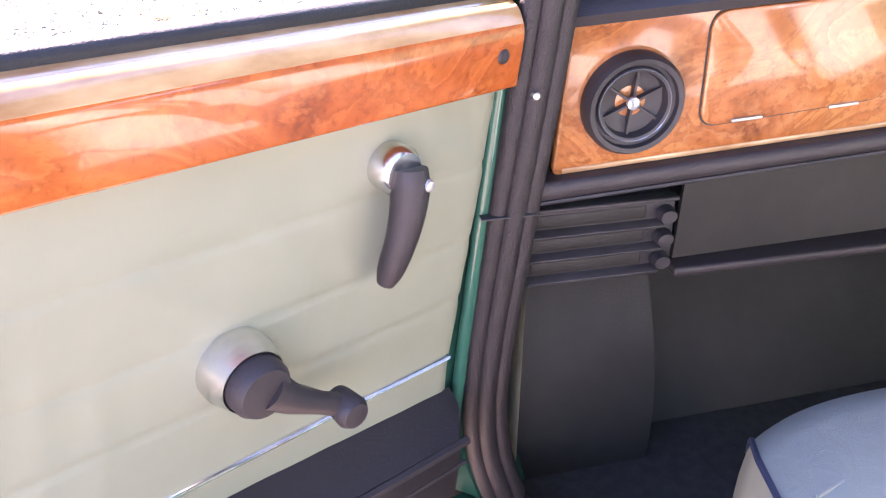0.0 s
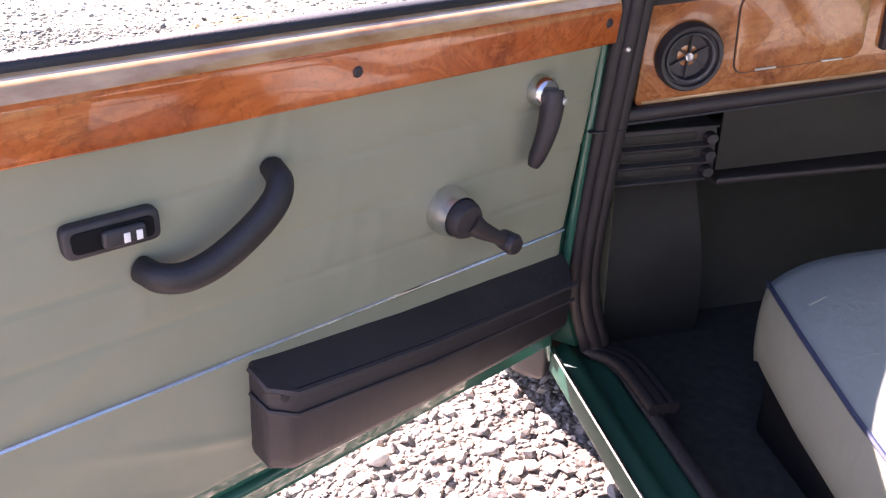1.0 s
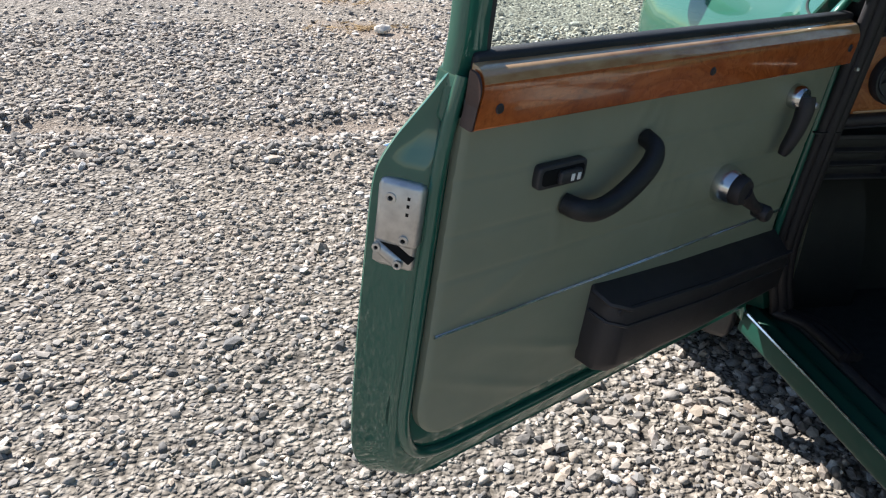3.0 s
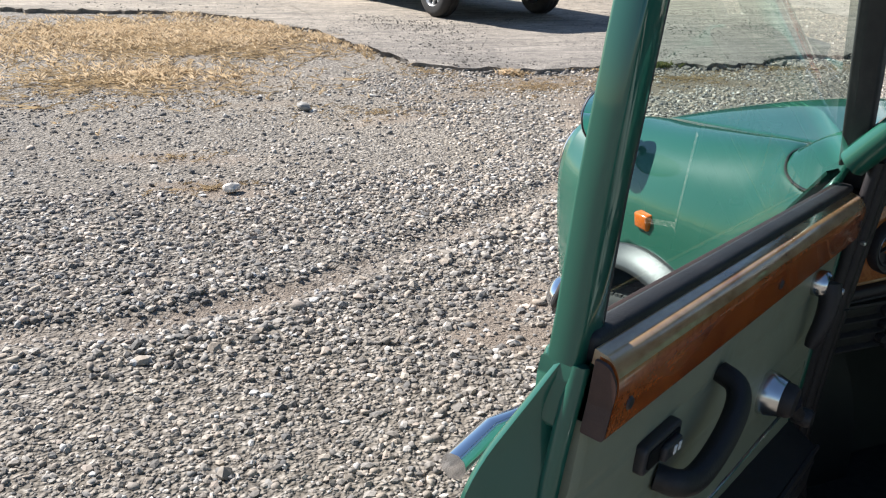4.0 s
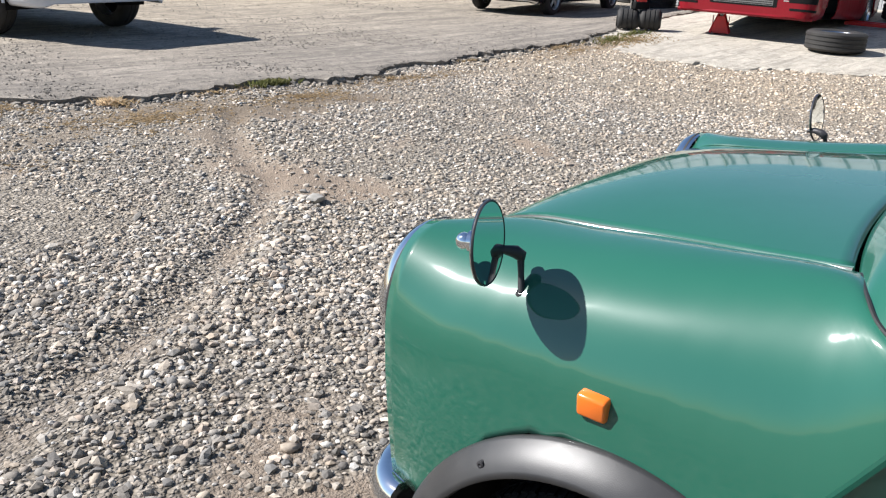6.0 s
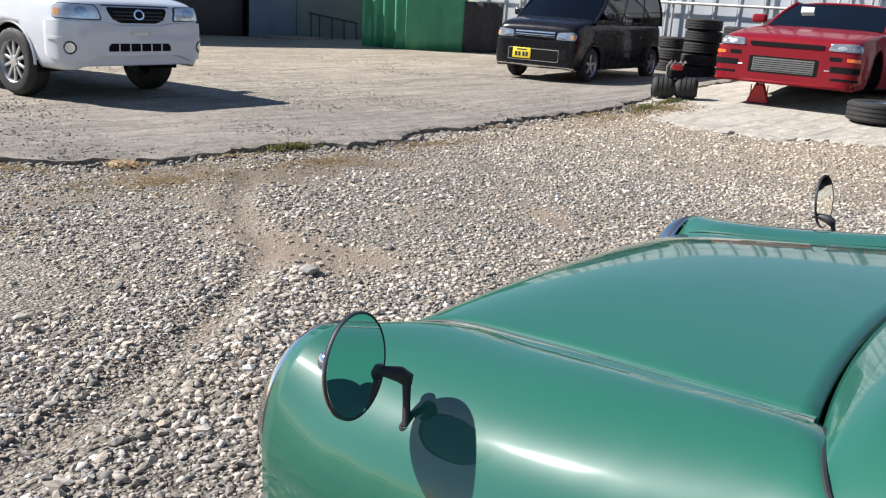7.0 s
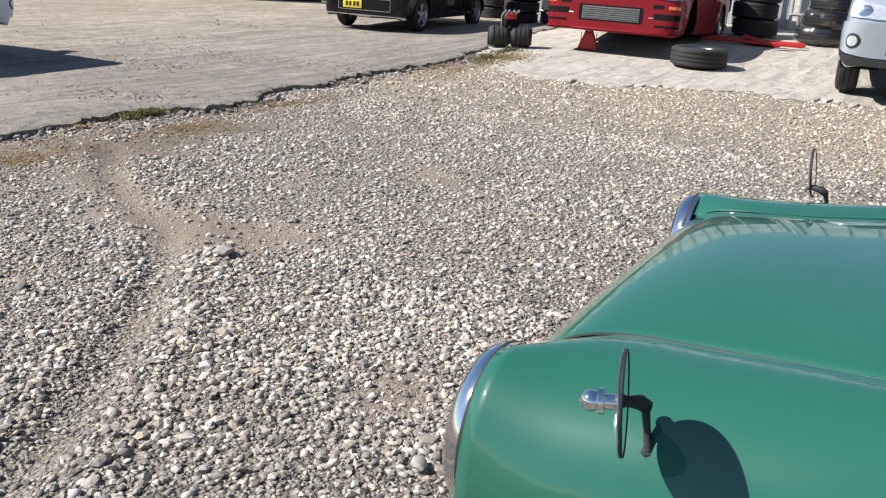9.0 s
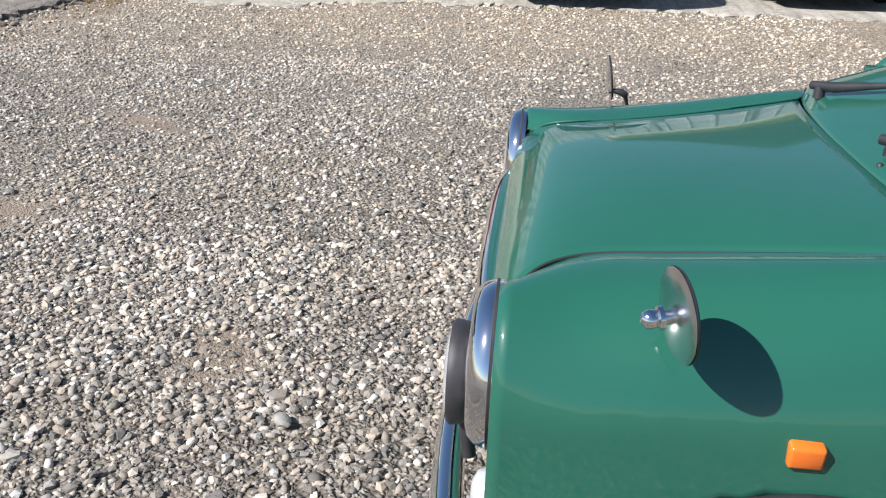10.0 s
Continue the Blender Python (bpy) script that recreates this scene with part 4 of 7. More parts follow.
def mini_wheel():
    """Eight-spoke alloy wheel, outer face at +x; the hub lies at the origin."""
    rim = lathe([(-0.07, 0.150), (0.0, 0.142), (0.060, 0.150), (0.066, 0.158), (0.080, 0.162), (0.084, 0.170), (0.080, 0.176), (0.070, 0.172), (-0.07, 0.170)], 56, "x")
    wheel = part("wheel", rim, alloy, None, "silver eight-spoke alloy wheel")
    spokes = bmesh.new()
    for i in range(8):
        a = 2 * math.pi * i / 8 + 0.2
        path = [(0.044, 0, 0.034), (0.053, 0, 0.055), (0.060, 0, 0.085), (0.060, 0, 0.112), (0.053, 0, 0.130), (0.038, 0, 0.143), (0.020, 0, 0.149)]
        rows = []
        for (x, _, rr), wd in zip(path, (0.0170, 0.0205, 0.0230, 0.0240, 0.0240, 0.0220, 0.0180)):
            rows.append([(x + math.sin(t) * 0.016, math.cos(t) * wd, rr) for t in np.linspace(0, 2 * math.pi, 15)[:-1]])
        b = grid(rows, closed_v=True)
        bmesh.ops.holes_fill(b, edges=b.edges)
        part("spoke", moved(b, Matrix.Rotation(a, 4, "X")), alloy, wheel)
    part("hub", lathe([(0.0, 0.072), (0.045, 0.069), (0.058, 0.060), (0.060, 0.054), (0.060, 0.0)], 32, "x"), alloy, wheel)
    part("centre_cap", lathe([(0.050, 0.032), (0.066, 0.030), (0.070, 0.026), (0.071, 0.0)], 32, "x"), alloy, wheel)
    b = bmesh.new()
    for z in (-0.006, 0.001, 0.008):
        box((0.0712, -0.009, z - 0.002), (0.0722, 0.009, z + 0.002), 0, 2, b)
    part("cap_badge", b, red_lens, wheel, "small red badge on the cap")
    part("cap_ring", lathe([(0.0705, 0.019), (0.072, 0.0185), (0.0705, 0.017)], 28, "x"), steel, wheel)
    for i in range(4):
        a = 2 * math.pi * i / 4 + 0.55
        b = lathe([(0.045, 0.0145), (0.062, 0.0135), (0.071, 0.0115), (0.077, 0.006), (0.078, 0)], 12, "x")
        part("wheel_nut", moved(b, Matrix.Translation((0, 0.050 * math.cos(a), 0.050 * math.sin(a)))), nut_bronze, wheel)
    part("brake_disc", lathe([(-0.03, 0.0), (-0.03, 0.105), (-0.02, 0.105), (-0.02, 0.0)], 32, "x"), varied("dull brake disc", (0.05, 0.042, 0.036), (0.11, 0.09, 0.075), 20, (0.5, 0.7), 0.1, 300), wheel)
    carcass, tread = tyre_meshes()
    part("tyre", carcass, tyre_rubber, wheel, "dusty black tyre")
    part("tread", tread, tyre_rubber, wheel, smooth=False)
    letters = bmesh.new()
    for i in range(5):
        a = radians(128 + i * 7.5)
        bb = box((0.0836, -0.0075, 0.197), (0.0848, 0.0075, 0.217))
        merge(letters, bb, Matrix.Rotation(a - math.pi / 2, 4, "X"))
    part("sidewall_marks", letters, tyre_rubber, wheel, smooth=False)
    return wheel


first = mini_wheel()
first.parent = mini
first.matrix_basis = pose(-0.607, -0.004, 0.247, 0, 0, 180)
for x, y, rz in ((0.612, 0, 0), (-0.60, -2.036, 180), (0.60, -2.036, 0)):
    copy_thing(first, pose(x, y, 0.250, 0, 0, rz))

# side indicators
for s in (-1, 1):
    b = box((-0.012, -0.027, -0.019), (0.012, 0.027, 0.019), 0.006, 3)
    ind = part("side_indicator", b, amber, mini, "orange side indicator lens")
    ind.matrix_basis = pose(s * 0.664, 0.014, 0.652, 0, s * 8, 0) @ Matrix.Diagonal((1, 0.82, 0.86, 1))
    part("indicator_base", box((min(-s * 0.016, -s * 0.006), -0.029, -0.021), (max(-s * 0.016, -s * 0.006), 0.029, 0.021), 0.003), black_plastic, ind)

# wing mirrors on short stalks
def wing_mirror(s):
    shell = lathe([(0.0, 0.0575), (0.003, 0.0588), (0.004, 0.056), (0.006, 0.046), (0.009, 0.028), (0.011, 0.0)], 40, "y")
    mir = part("wing_mirror", shell, worn_chrome, mini, "round chrome wing mirror on a stalk")
    mir.matrix_basis = pose(-0.676, 0.193, 0.853, -6, 0, 14.5) if s < 0 else pose(0.722, 0.193, 0.862, -8, 0, 2)
    part("mirror_glass", lathe([(0.0, 0.0568), (-0.0012, 0.0558), (-0.0015, 0.0)], 40, "y"), mirror_glass, mir)
    part("mirror_rim", lathe([(0.0015, 0.0588), (-0.0008, 0.0590), (-0.0022, 0.0578), (-0.001, 0.0565)], 40, "y"), black_plastic, mir)
    knob = lathe([(0.009, 0.009), (0.020, 0.009), (0.021, 0.015), (0.027, 0.015), (0.029, 0.011), (0.036, 0.0125), (0.043, 0.010), (0.047, 0.004), (0.048, 0)], 18, "y")
    if s < 0:
        part("ball_joint", knob, chrome, mir)
    else:
        knob.free()
    # cranked black joint, then a slim bright stalk down to a round foot on the wing
    own = (mini.matrix_basis @ mir.matrix_basis).inverted()
    reach = 0.052 if s > 0 else 0.0
    foot = own @ Vector((s * 0.623 + reach, 0.170, 0.769 + 0.2 * reach))
    elbow = own @ Vector((s * 0.612 + reach, 0.184, 0.818 + 0.2 * reach))
    start = Vector((s * -0.046, 0.010, -0.028))
    part("stalk_joint", tube([start, start.lerp(elbow, 0.35) + Vector((0, 0, 0.006)), start.lerp(elbow, 0.8) + Vector((0, 0, 0.005)), elbow, elbow + (foot - elbow) * 0.12], [0.004, 0.0065, 0.0095, 0.0095, 0.006], 12), black_plastic, mir, "black cranked joint")
    part("stalk", tube([elbow, elbow.lerp(foot, 0.5), foot], [0.0055, 0.0045, 0.0052], 10), black_plastic, mir)
    plate = part("foot", lathe([(-0.005, 0.0), (-0.005, 0.0095), (0.000, 0.0090), (0.003, 0.005)], 18, "z"), black_plastic, mir)
    plate.matrix_basis = Matrix.Translation(foot) @ pose(0, 0, 0, 0, s * 38, 0)


wing_mirror(-1)
wing_mirror(1)

# windscreen, pillars, roof and tail
def screen_row(t):
    base = [(x, -0.372 - 0.075 * (abs(x) / 0.60) ** 2.4, 0.936 - 0.048 * (abs(x) / 0.6) ** 2.2) for x in np.linspace(-0.60, 0.60, 25)]
    top = [(x * 0.84, -0.70 - 0.05 * (abs(x) / 0.60) ** 2.4, 1.315 - 0.02 * (abs(x) / 0.6) ** 2) for x in np.linspace(-0.60, 0.60, 25)]
    return [tuple(np.array(a) * (1 - t) + np.array(b) * t) for a, b in zip(base, top)]


glass = part("windscreen", grid([screen_row(t) for t in (0.03, 0.35, 0.7, 0.97)]), clear_glass, mini)
glass.visible_shadow = False
loop = screen_row(0.01) + [screen_row(t)[-1] for t in (0.3, 0.6, 0.9)] + screen_row(0.99)[::-1] + [screen_row(t)[0] for t in (0.9, 0.6, 0.3)]
part("screen_rubber", tube(loop + loop[:1], 0.016, 8), rubber, mini, "black windscreen rubber")
for s in (-1, 1):
    pil = [(s * 0.638, -0.45, 0.885), (s * 0.60, -0.60, 1.06), (s * 0.565, -0.72, 1.22), (s * 0.545, -0.79, 1.30)]
    part("screen_pillar", tube(spline(pil, 12), 0.024, 8), green_paint, mini)
ROOF = [(-0.70, 1.318), (-0.85, 1.338), (-1.15, 1.35), (-1.5, 1.345), (-1.85, 1.30), (-2.0, 1.25)]
rr = []
for (y, z) in spline(ROOF, 16):
    rr.append([(x, y, z - 0.035 * (abs(x) / 0.55) ** 3) for x in np.linspace(-0.55, 0.55, 21)])
thick(part("roof", grid(rr), green_paint, mini), 0.03)
# tail: rear body sections closed behind the doors
tail = []
for y, wlow, ztop, wtop in ((-1.36, 0.685, 0.88, 0.66), (-1.7, 0.685, 0.88, 0.655), (-2.05, 0.68, 0.86, 0.64), (-2.3, 0.665, 0.82, 0.60), (-2.42, 0.62, 0.74, 0.52), (-2.46, 0.56, 0.66, 0.46)):
    half = [(wtop * 0.0, y, ztop + 0.02), (wtop * 0.6, y, ztop + 0.01), (wtop, y, ztop - 0.01), (wlow * 0.99, y, ztop - 0.14), (wlow, y, 0.55), (wlow * 0.985, y, 0.40), (wlow * 0.95, y, 0.28)]
    tail.append([(-x, yy, z) for x, yy, z in half[:0:-1]] + half)
body_low = []
for row in tail:
    body_low.append(spline(row, 41))
b = grid(body_low)
cut = [f for f in b.faces if abs(f.calc_center_median().x) > 0.5 and math.hypot(f.calc_center_median().y - (ARCH_Y - 2.036), f.calc_center_median().z - ARCH_Z) < 0.325]
inner = [f for f in b.faces if f.calc_center_median().y > -1.95 and abs(f.calc_center_median().x) < 0.60]
bmesh.ops.delete(b, geom=list(set(cut + inner)), context="FACES")
thick(part("rear_body", b, green_paint, mini), 0.005)
cab = []
for t in np.linspace(0, 1, 6):
    cab.append([(s_ * (0.655 * (1 - t) + 0.55 * t), y * 1.0, 0.87 + (z - 0.87) * t) for s_, y, z in
                ((-1, -1.37, 1.31), (-1, -1.44, 1.31), (-1, -1.95 + 0.05 * t, 1.26), (0, -2.0 + 0.05 * t, 1.27), (1, -1.95 + 0.05 * t, 1.26), (1, -1.44, 1.31), (1, -1.37, 1.31))])
part("rear_windows", grid(cab[1:5]), car_glass, mini)
for s in (-1, 1):
    part("centre_pillar", tube([(s * 0.675, -1.38, 0.30), (s * 0.672, -1.38, 0.86), (s * 0.60, -1.37, 1.1), (s * 0.55, -1.36, 1.32)], 0.035, 8), green_shaded, mini)
    part("corner_pillar", tube([(s * 0.64, -1.98, 0.86), (s * 0.545, -1.93, 1.27)], 0.045, 8), green_paint, mini)
part("tail_panel", grid([[(x, -2.455 + 0.02 * (abs(x) / 0.55) ** 2, z) for x in np.linspace(-0.56, 0.56, 9)] for z in (0.28, 0.68)]), green_paint, mini)
part("waist_rail", tube([(-0.655, -1.37, 0.875), (-0.65, -1.9, 0.872), (-0.4, -2.03, 0.872), (0.4, -2.03, 0.872), (0.65, -1.9, 0.872), (0.655, -1.37, 0.875)], 0.012, 6), chrome, mini)

# closed driver's door on the far side
far = []
for z, x in ((0.27, 0.672), (0.40, 0.683), (0.55, 0.686), (0.70, 0.680), (0.80, 0.672), (0.875, 0.655)):
    far.append([(x, y, z) for y in np.linspace(-0.432, -1.355, 12)])
fd = part("door", grid(far), green_paint, mini, "closed green door")
thick(fd, 0.06, 1)
part("door_glass", grid([[(0.652, -0.46, 0.88), (0.652, -1.35, 0.88)], [(0.60, -0.62, 1.09), (0.60, -1.35, 1.09)], [(0.555, -0.78, 1.29), (0.555, -1.34, 1.29)]]), car_glass, fd)
part("door_frame", tube([(0.655, -0.46, 0.88), (0.60, -0.62, 1.09), (0.556, -0.78, 1.30), (0.552, -1.0, 1.315), (0.55, -1.34, 1.305), (0.655, -1.355, 0.88)], 0.016, 8), green_paint, fd)

# ==== cabin ====
floor = box((-0.60, -2.0, 0.17), (0.62, -0.30, 0.215), 0.004)
part("cabin_floor", floor, carpet, mini, "black carpeted floor")
part("bulkhead", grid([[(x, -0.10, z) for x in np.linspace(-0.38, 0.38, 5)] for z in (0.20, 0.5, 0.80)]), shaded_trim, mini)
part("toe_board", grid([[(x, y, z) for x in (-0.60, 0.60)] for y, z in ((-0.12, 0.45), (-0.30, 0.21))]), shaded_trim, mini)
# fittings set by the car's level, not by the sprung body
inside = []


def fitted(name, bm, material, m, label="", smooth=True):
    ob = part(name, bm, material, mini, label, smooth)
    ob.matrix_basis = CAR.inverted() @ m
    inside.append(ob)
    return ob


# sill with its worn bright lip, turned slightly
SILL = pose(-0.652, -0.413, 0, 0, 0, 4.2)
# sill in the darkened green: its shade is in the colour
fitted("sill", prism(rounded([(-0.012, 0.205), (-0.008, 0.252), (0.018, 0.262), (0.034, 0.248), (0.062, 0.258), (0.085, 0.235), (0.06, 0.15)], 0.008, 3), -0.96, 0.0, "y"), green_shaded, SILL, "green door sill, darkened for shade")
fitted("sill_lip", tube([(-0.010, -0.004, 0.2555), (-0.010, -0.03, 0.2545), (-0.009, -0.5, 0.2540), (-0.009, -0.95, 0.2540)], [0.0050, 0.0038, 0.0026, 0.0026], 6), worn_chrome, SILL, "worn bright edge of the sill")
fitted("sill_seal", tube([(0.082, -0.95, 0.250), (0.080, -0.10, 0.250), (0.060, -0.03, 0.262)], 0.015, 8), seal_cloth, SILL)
part("sill", box((0.58, -1.37, 0.20), (0.665, -0.43, 0.258), 0.01), green_shaded, mini)
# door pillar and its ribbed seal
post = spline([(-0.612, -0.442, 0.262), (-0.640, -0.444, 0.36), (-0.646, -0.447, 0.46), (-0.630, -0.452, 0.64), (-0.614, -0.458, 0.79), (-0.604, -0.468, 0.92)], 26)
fitted("hinge_pillar", grid([[(max(x - 0.060, -0.664), y + 0.045, z), (max(x - 0.012, -0.650), y + 0.014, z), (x + 0.05, y + 0.03, z), (x + 0.06, y + 0.12, z)] for x, y, z in post if z < 0.85]), green_shaded, Matrix())
for dx, dy, r in ((0.004, -0.004, 0.011), (0.019, -0.007, 0.012), (0.034, -0.004, 0.011)):
    p = [(-0.565 + dx, -0.62, 0.272), (-0.578 + dx, -0.50, 0.270)] + [(x + dx, y + dy, z) for x, y, z in post]
    fitted("door_seal", tube(spline(p, 44), r, 8), seal_cloth, Matrix(), "dark ribbed door opening seal")
fitted("seal_joint", box((-0.642, -0.470, 0.664), (-0.588, -0.452, 0.6665), 0.001), black_ink, Matrix())
fitted("striker_stud", lathe([(-0.006, 0.0035), (0.0, 0.0040), (0.003, 0.003), (0.004, 0.0)], 12, "z"), steel, pose(-0.600, -0.478, 0.787, 80, 0, 0), "small bright stud on the pillar")
fitted("kick_panel", grid([[(-0.585, y, z) for y in (-0.44, -0.12)] for z in (0.2, 0.80)]), green_vinyl, Matrix(), "sage green footwell side trim")
part("kick_panel", grid([[(0.575, y, z) for y in (-0.44, -0.12)] for z in (0.2, 0.765)]), green_vinyl, mini)

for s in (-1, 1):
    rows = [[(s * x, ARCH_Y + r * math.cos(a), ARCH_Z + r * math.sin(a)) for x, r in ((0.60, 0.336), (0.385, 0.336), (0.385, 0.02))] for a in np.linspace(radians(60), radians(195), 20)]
    part("arch_trim", grid(rows), shaded_trim, mini, "inner wheel arch trim, darkened for footwell shade")

# dashboard: x along it from the passenger's end, z up from the lower edge of the fascia
DASH = pose(-0.566, -0.438, 0.688, 0, -3.2, 0)


def dash(name, bm, material, label="", smooth=True):
    return fitted(name, bm, material, DASH, label, smooth)


panel = prism(rounded([(0.0, 0.0), (1.10, 0.0), (1.08, 0.150), (0.018, 0.150)], 0.008, 3), 0.0, 0.014, "y", 0.002)
fascia = dash("walnut_fascia", panel, walnut_dash, "burr walnut veneer dashboard fascia")
part("fascia_edge", box((0.010, -0.0010, 0.0012), (1.09, 0.001, 0.0065), 0.0006), pale_lacquer, fascia, "bleached lower edge of the veneer")
dash("dash_top", grid([[(x, y, z) for x in np.linspace(-0.03, 1.12, 9)] for y, z in ((-0.006, 0.146), (-0.022, 0.150), (-0.026, 0.160), (-0.012, 0.170), (0.06, 0.174))]), dark_vinyl, "black padded dash top")
roll = prism(rounded([(-0.012, -0.021), (0.02, -0.026), (0.02, 0.0), (-0.014, 0.001), (-0.018, -0.010)], 0.005, 3), -0.02, 1.12, "x")
dash("dash_lower_roll", roll, dark_vinyl, "black padded lower dash roll")
dash("roll_bead", tube([(-0.02, -0.0145, -0.0195), (1.12, -0.0145, -0.0195)], 0.0022, 6), black_plastic)
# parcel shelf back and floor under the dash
# shade under the dash is put into this trim's colour
fitted("shelf_back", prism([(-0.405, -0.135), (-0.40, -0.02), (1.05, -0.02), (1.05, -0.135)], 0.030, 0.036, "y"), shaded_trim, pose(-0.566, -0.438, 0.688, 0, -1.5, 0) @ Matrix.Translation((0.56, 0.004, 0)), "olive trim below the dash, darkened for shade")
fitted("parcel_shelf", box((-0.400, -0.402, 0.528), (0.50, -0.16, 0.540), 0.004), dark_vinyl, Matrix(), "dark parcel shelf under the dash")
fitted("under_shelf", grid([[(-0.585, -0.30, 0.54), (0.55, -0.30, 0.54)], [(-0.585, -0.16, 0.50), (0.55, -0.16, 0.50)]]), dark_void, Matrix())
# round air vent
vent = fitted("air_vent", lathe([(0.004, 0.049), (-0.012, 0.049), (-0.018, 0.0455), (-0.017, 0.041), (-0.011, 0.040), (-0.010, 0.037), (-0.014, 0.0355), (-0.013, 0.032), (-0.004, 0.030), (0.004, 0.0)], 44, "y"), black_plastic, DASH @ pose(0.0755, 0, 0.0670), "round black swivel air vent")
part("vent_ring", lathe([(-0.0135, 0.0358), (-0.0147, 0.0350), (-0.0135, 0.0342)], 40, "y"), smoked_lens, vent, "thin bright vent ring")
for i in range(3):
    part("vent_vane", moved(box((-0.031, -0.007, -0.0012), (0.031, 0.003, 0.0012)), pose(0, 0, 0, 0, 60 * i + 38, 0)), black_plastic, vent)
part("vent_badge", moved(lathe([(0.0, 0.0065), (-0.003, 0.006), (-0.004, 0.0)], 16, "y"), Matrix.Translation((0, -0.006, 0))), smoked_lens, vent, "small bright vent hub")
# glovebox lid: a shallow panel with a dark gap around
LID = [(0.147, 0.031), (0.345, 0.035), (0.345, 0.143), (0.150, 0.143)]
dash("glovebox_gap", prism(rounded([(LID[0][0] - 0.0018, LID[0][1] - 0.0018), (LID[1][0] + 0.0018, LID[1][1] - 0.0018), (LID[2][0] + 0.0018, LID[2][1] + 0.0018), (LID[3][0] - 0.0018, LID[3][1] + 0.0018)], 0.021, 6), -0.0005, 0.004, "y"), black_ink)
lid = dash("glovebox_lid", prism(rounded(LID, 0.019, 6), -0.0035, 0.004, "y", 0.001), walnut_dash, "burr walnut glovebox lid")
for x in (0.195, 0.298):
    part("lid_hinge", box((x - 0.016, -0.006, 0.0325), (x + 0.016, -0.003, 0.0358), 0.0008), steel, lid)
# switch panel beside the glovebox
rad = dash("switch_panel", box((0.372, -0.012, 0.040), (0.60, 0.004, 0.150), 0.004), black_plastic, "black switch panel")
part("display", box((0.380, -0.0135, 0.050), (0.55, -0.0122, 0.082), 0.001), piping_blue, rad, "dark display window")
for i in range(4):
    part("switch", box((0.39 + i * 0.05, -0.020, 0.095), (0.425 + i * 0.05, -0.010, 0.125), 0.003), black_plastic, rad)
part("knob", lathe([(-0.03, 0.0), (-0.028, 0.010), (-0.02, 0.011), (0.0, 0.008)], 14, "y"), worn_chrome, fascia).location = (0.425, 0, -0.055)
# louvred side heater outlet under the dash
LOUV = pose(-0.576, -0.402, 0.540, 0, 0, 0)
gv = fitted("louvre_outlet", prism(rounded([(-0.01, 0.0), (0.168, 0.006), (0.164, 0.096), (-0.01, 0.098)], 0.010, 4), 0.0, 0.10, "y", 0.003), black_plastic, LOUV, "black louvred air outlet below the dash")
for k in range(3):
    z = 0.0215 + k * 0.0280
    part("louvre_slot", box((0.006, -0.0012, z - 0.0085), (0.132, 0.004, z + 0.0085), 0.003), shaded_trim, gv)
    part("louvre_blade", moved(box((0.002, -0.010, -0.0022), (0.150, 0.004, 0.0022), 0.001), pose(0, 0, z - 0.0115, 24, 0, 0)), black_plastic, gv)
    part("louvre_tip", moved(lathe([(-0.012, 0.0), (-0.012, 0.008), (0.0, 0.010), (0.006, 0.008)], 14, "y"), Matrix.Translation((0.152, -0.002, z - 0.002)) @ Matrix.Diagonal((1.1, 1, 0.95, 1))), black_plastic, gv)
part("louvre_top", box((-0.008, -0.012, 0.093), (0.162, 0.004, 0.098), 0.002), black_plastic, gv)


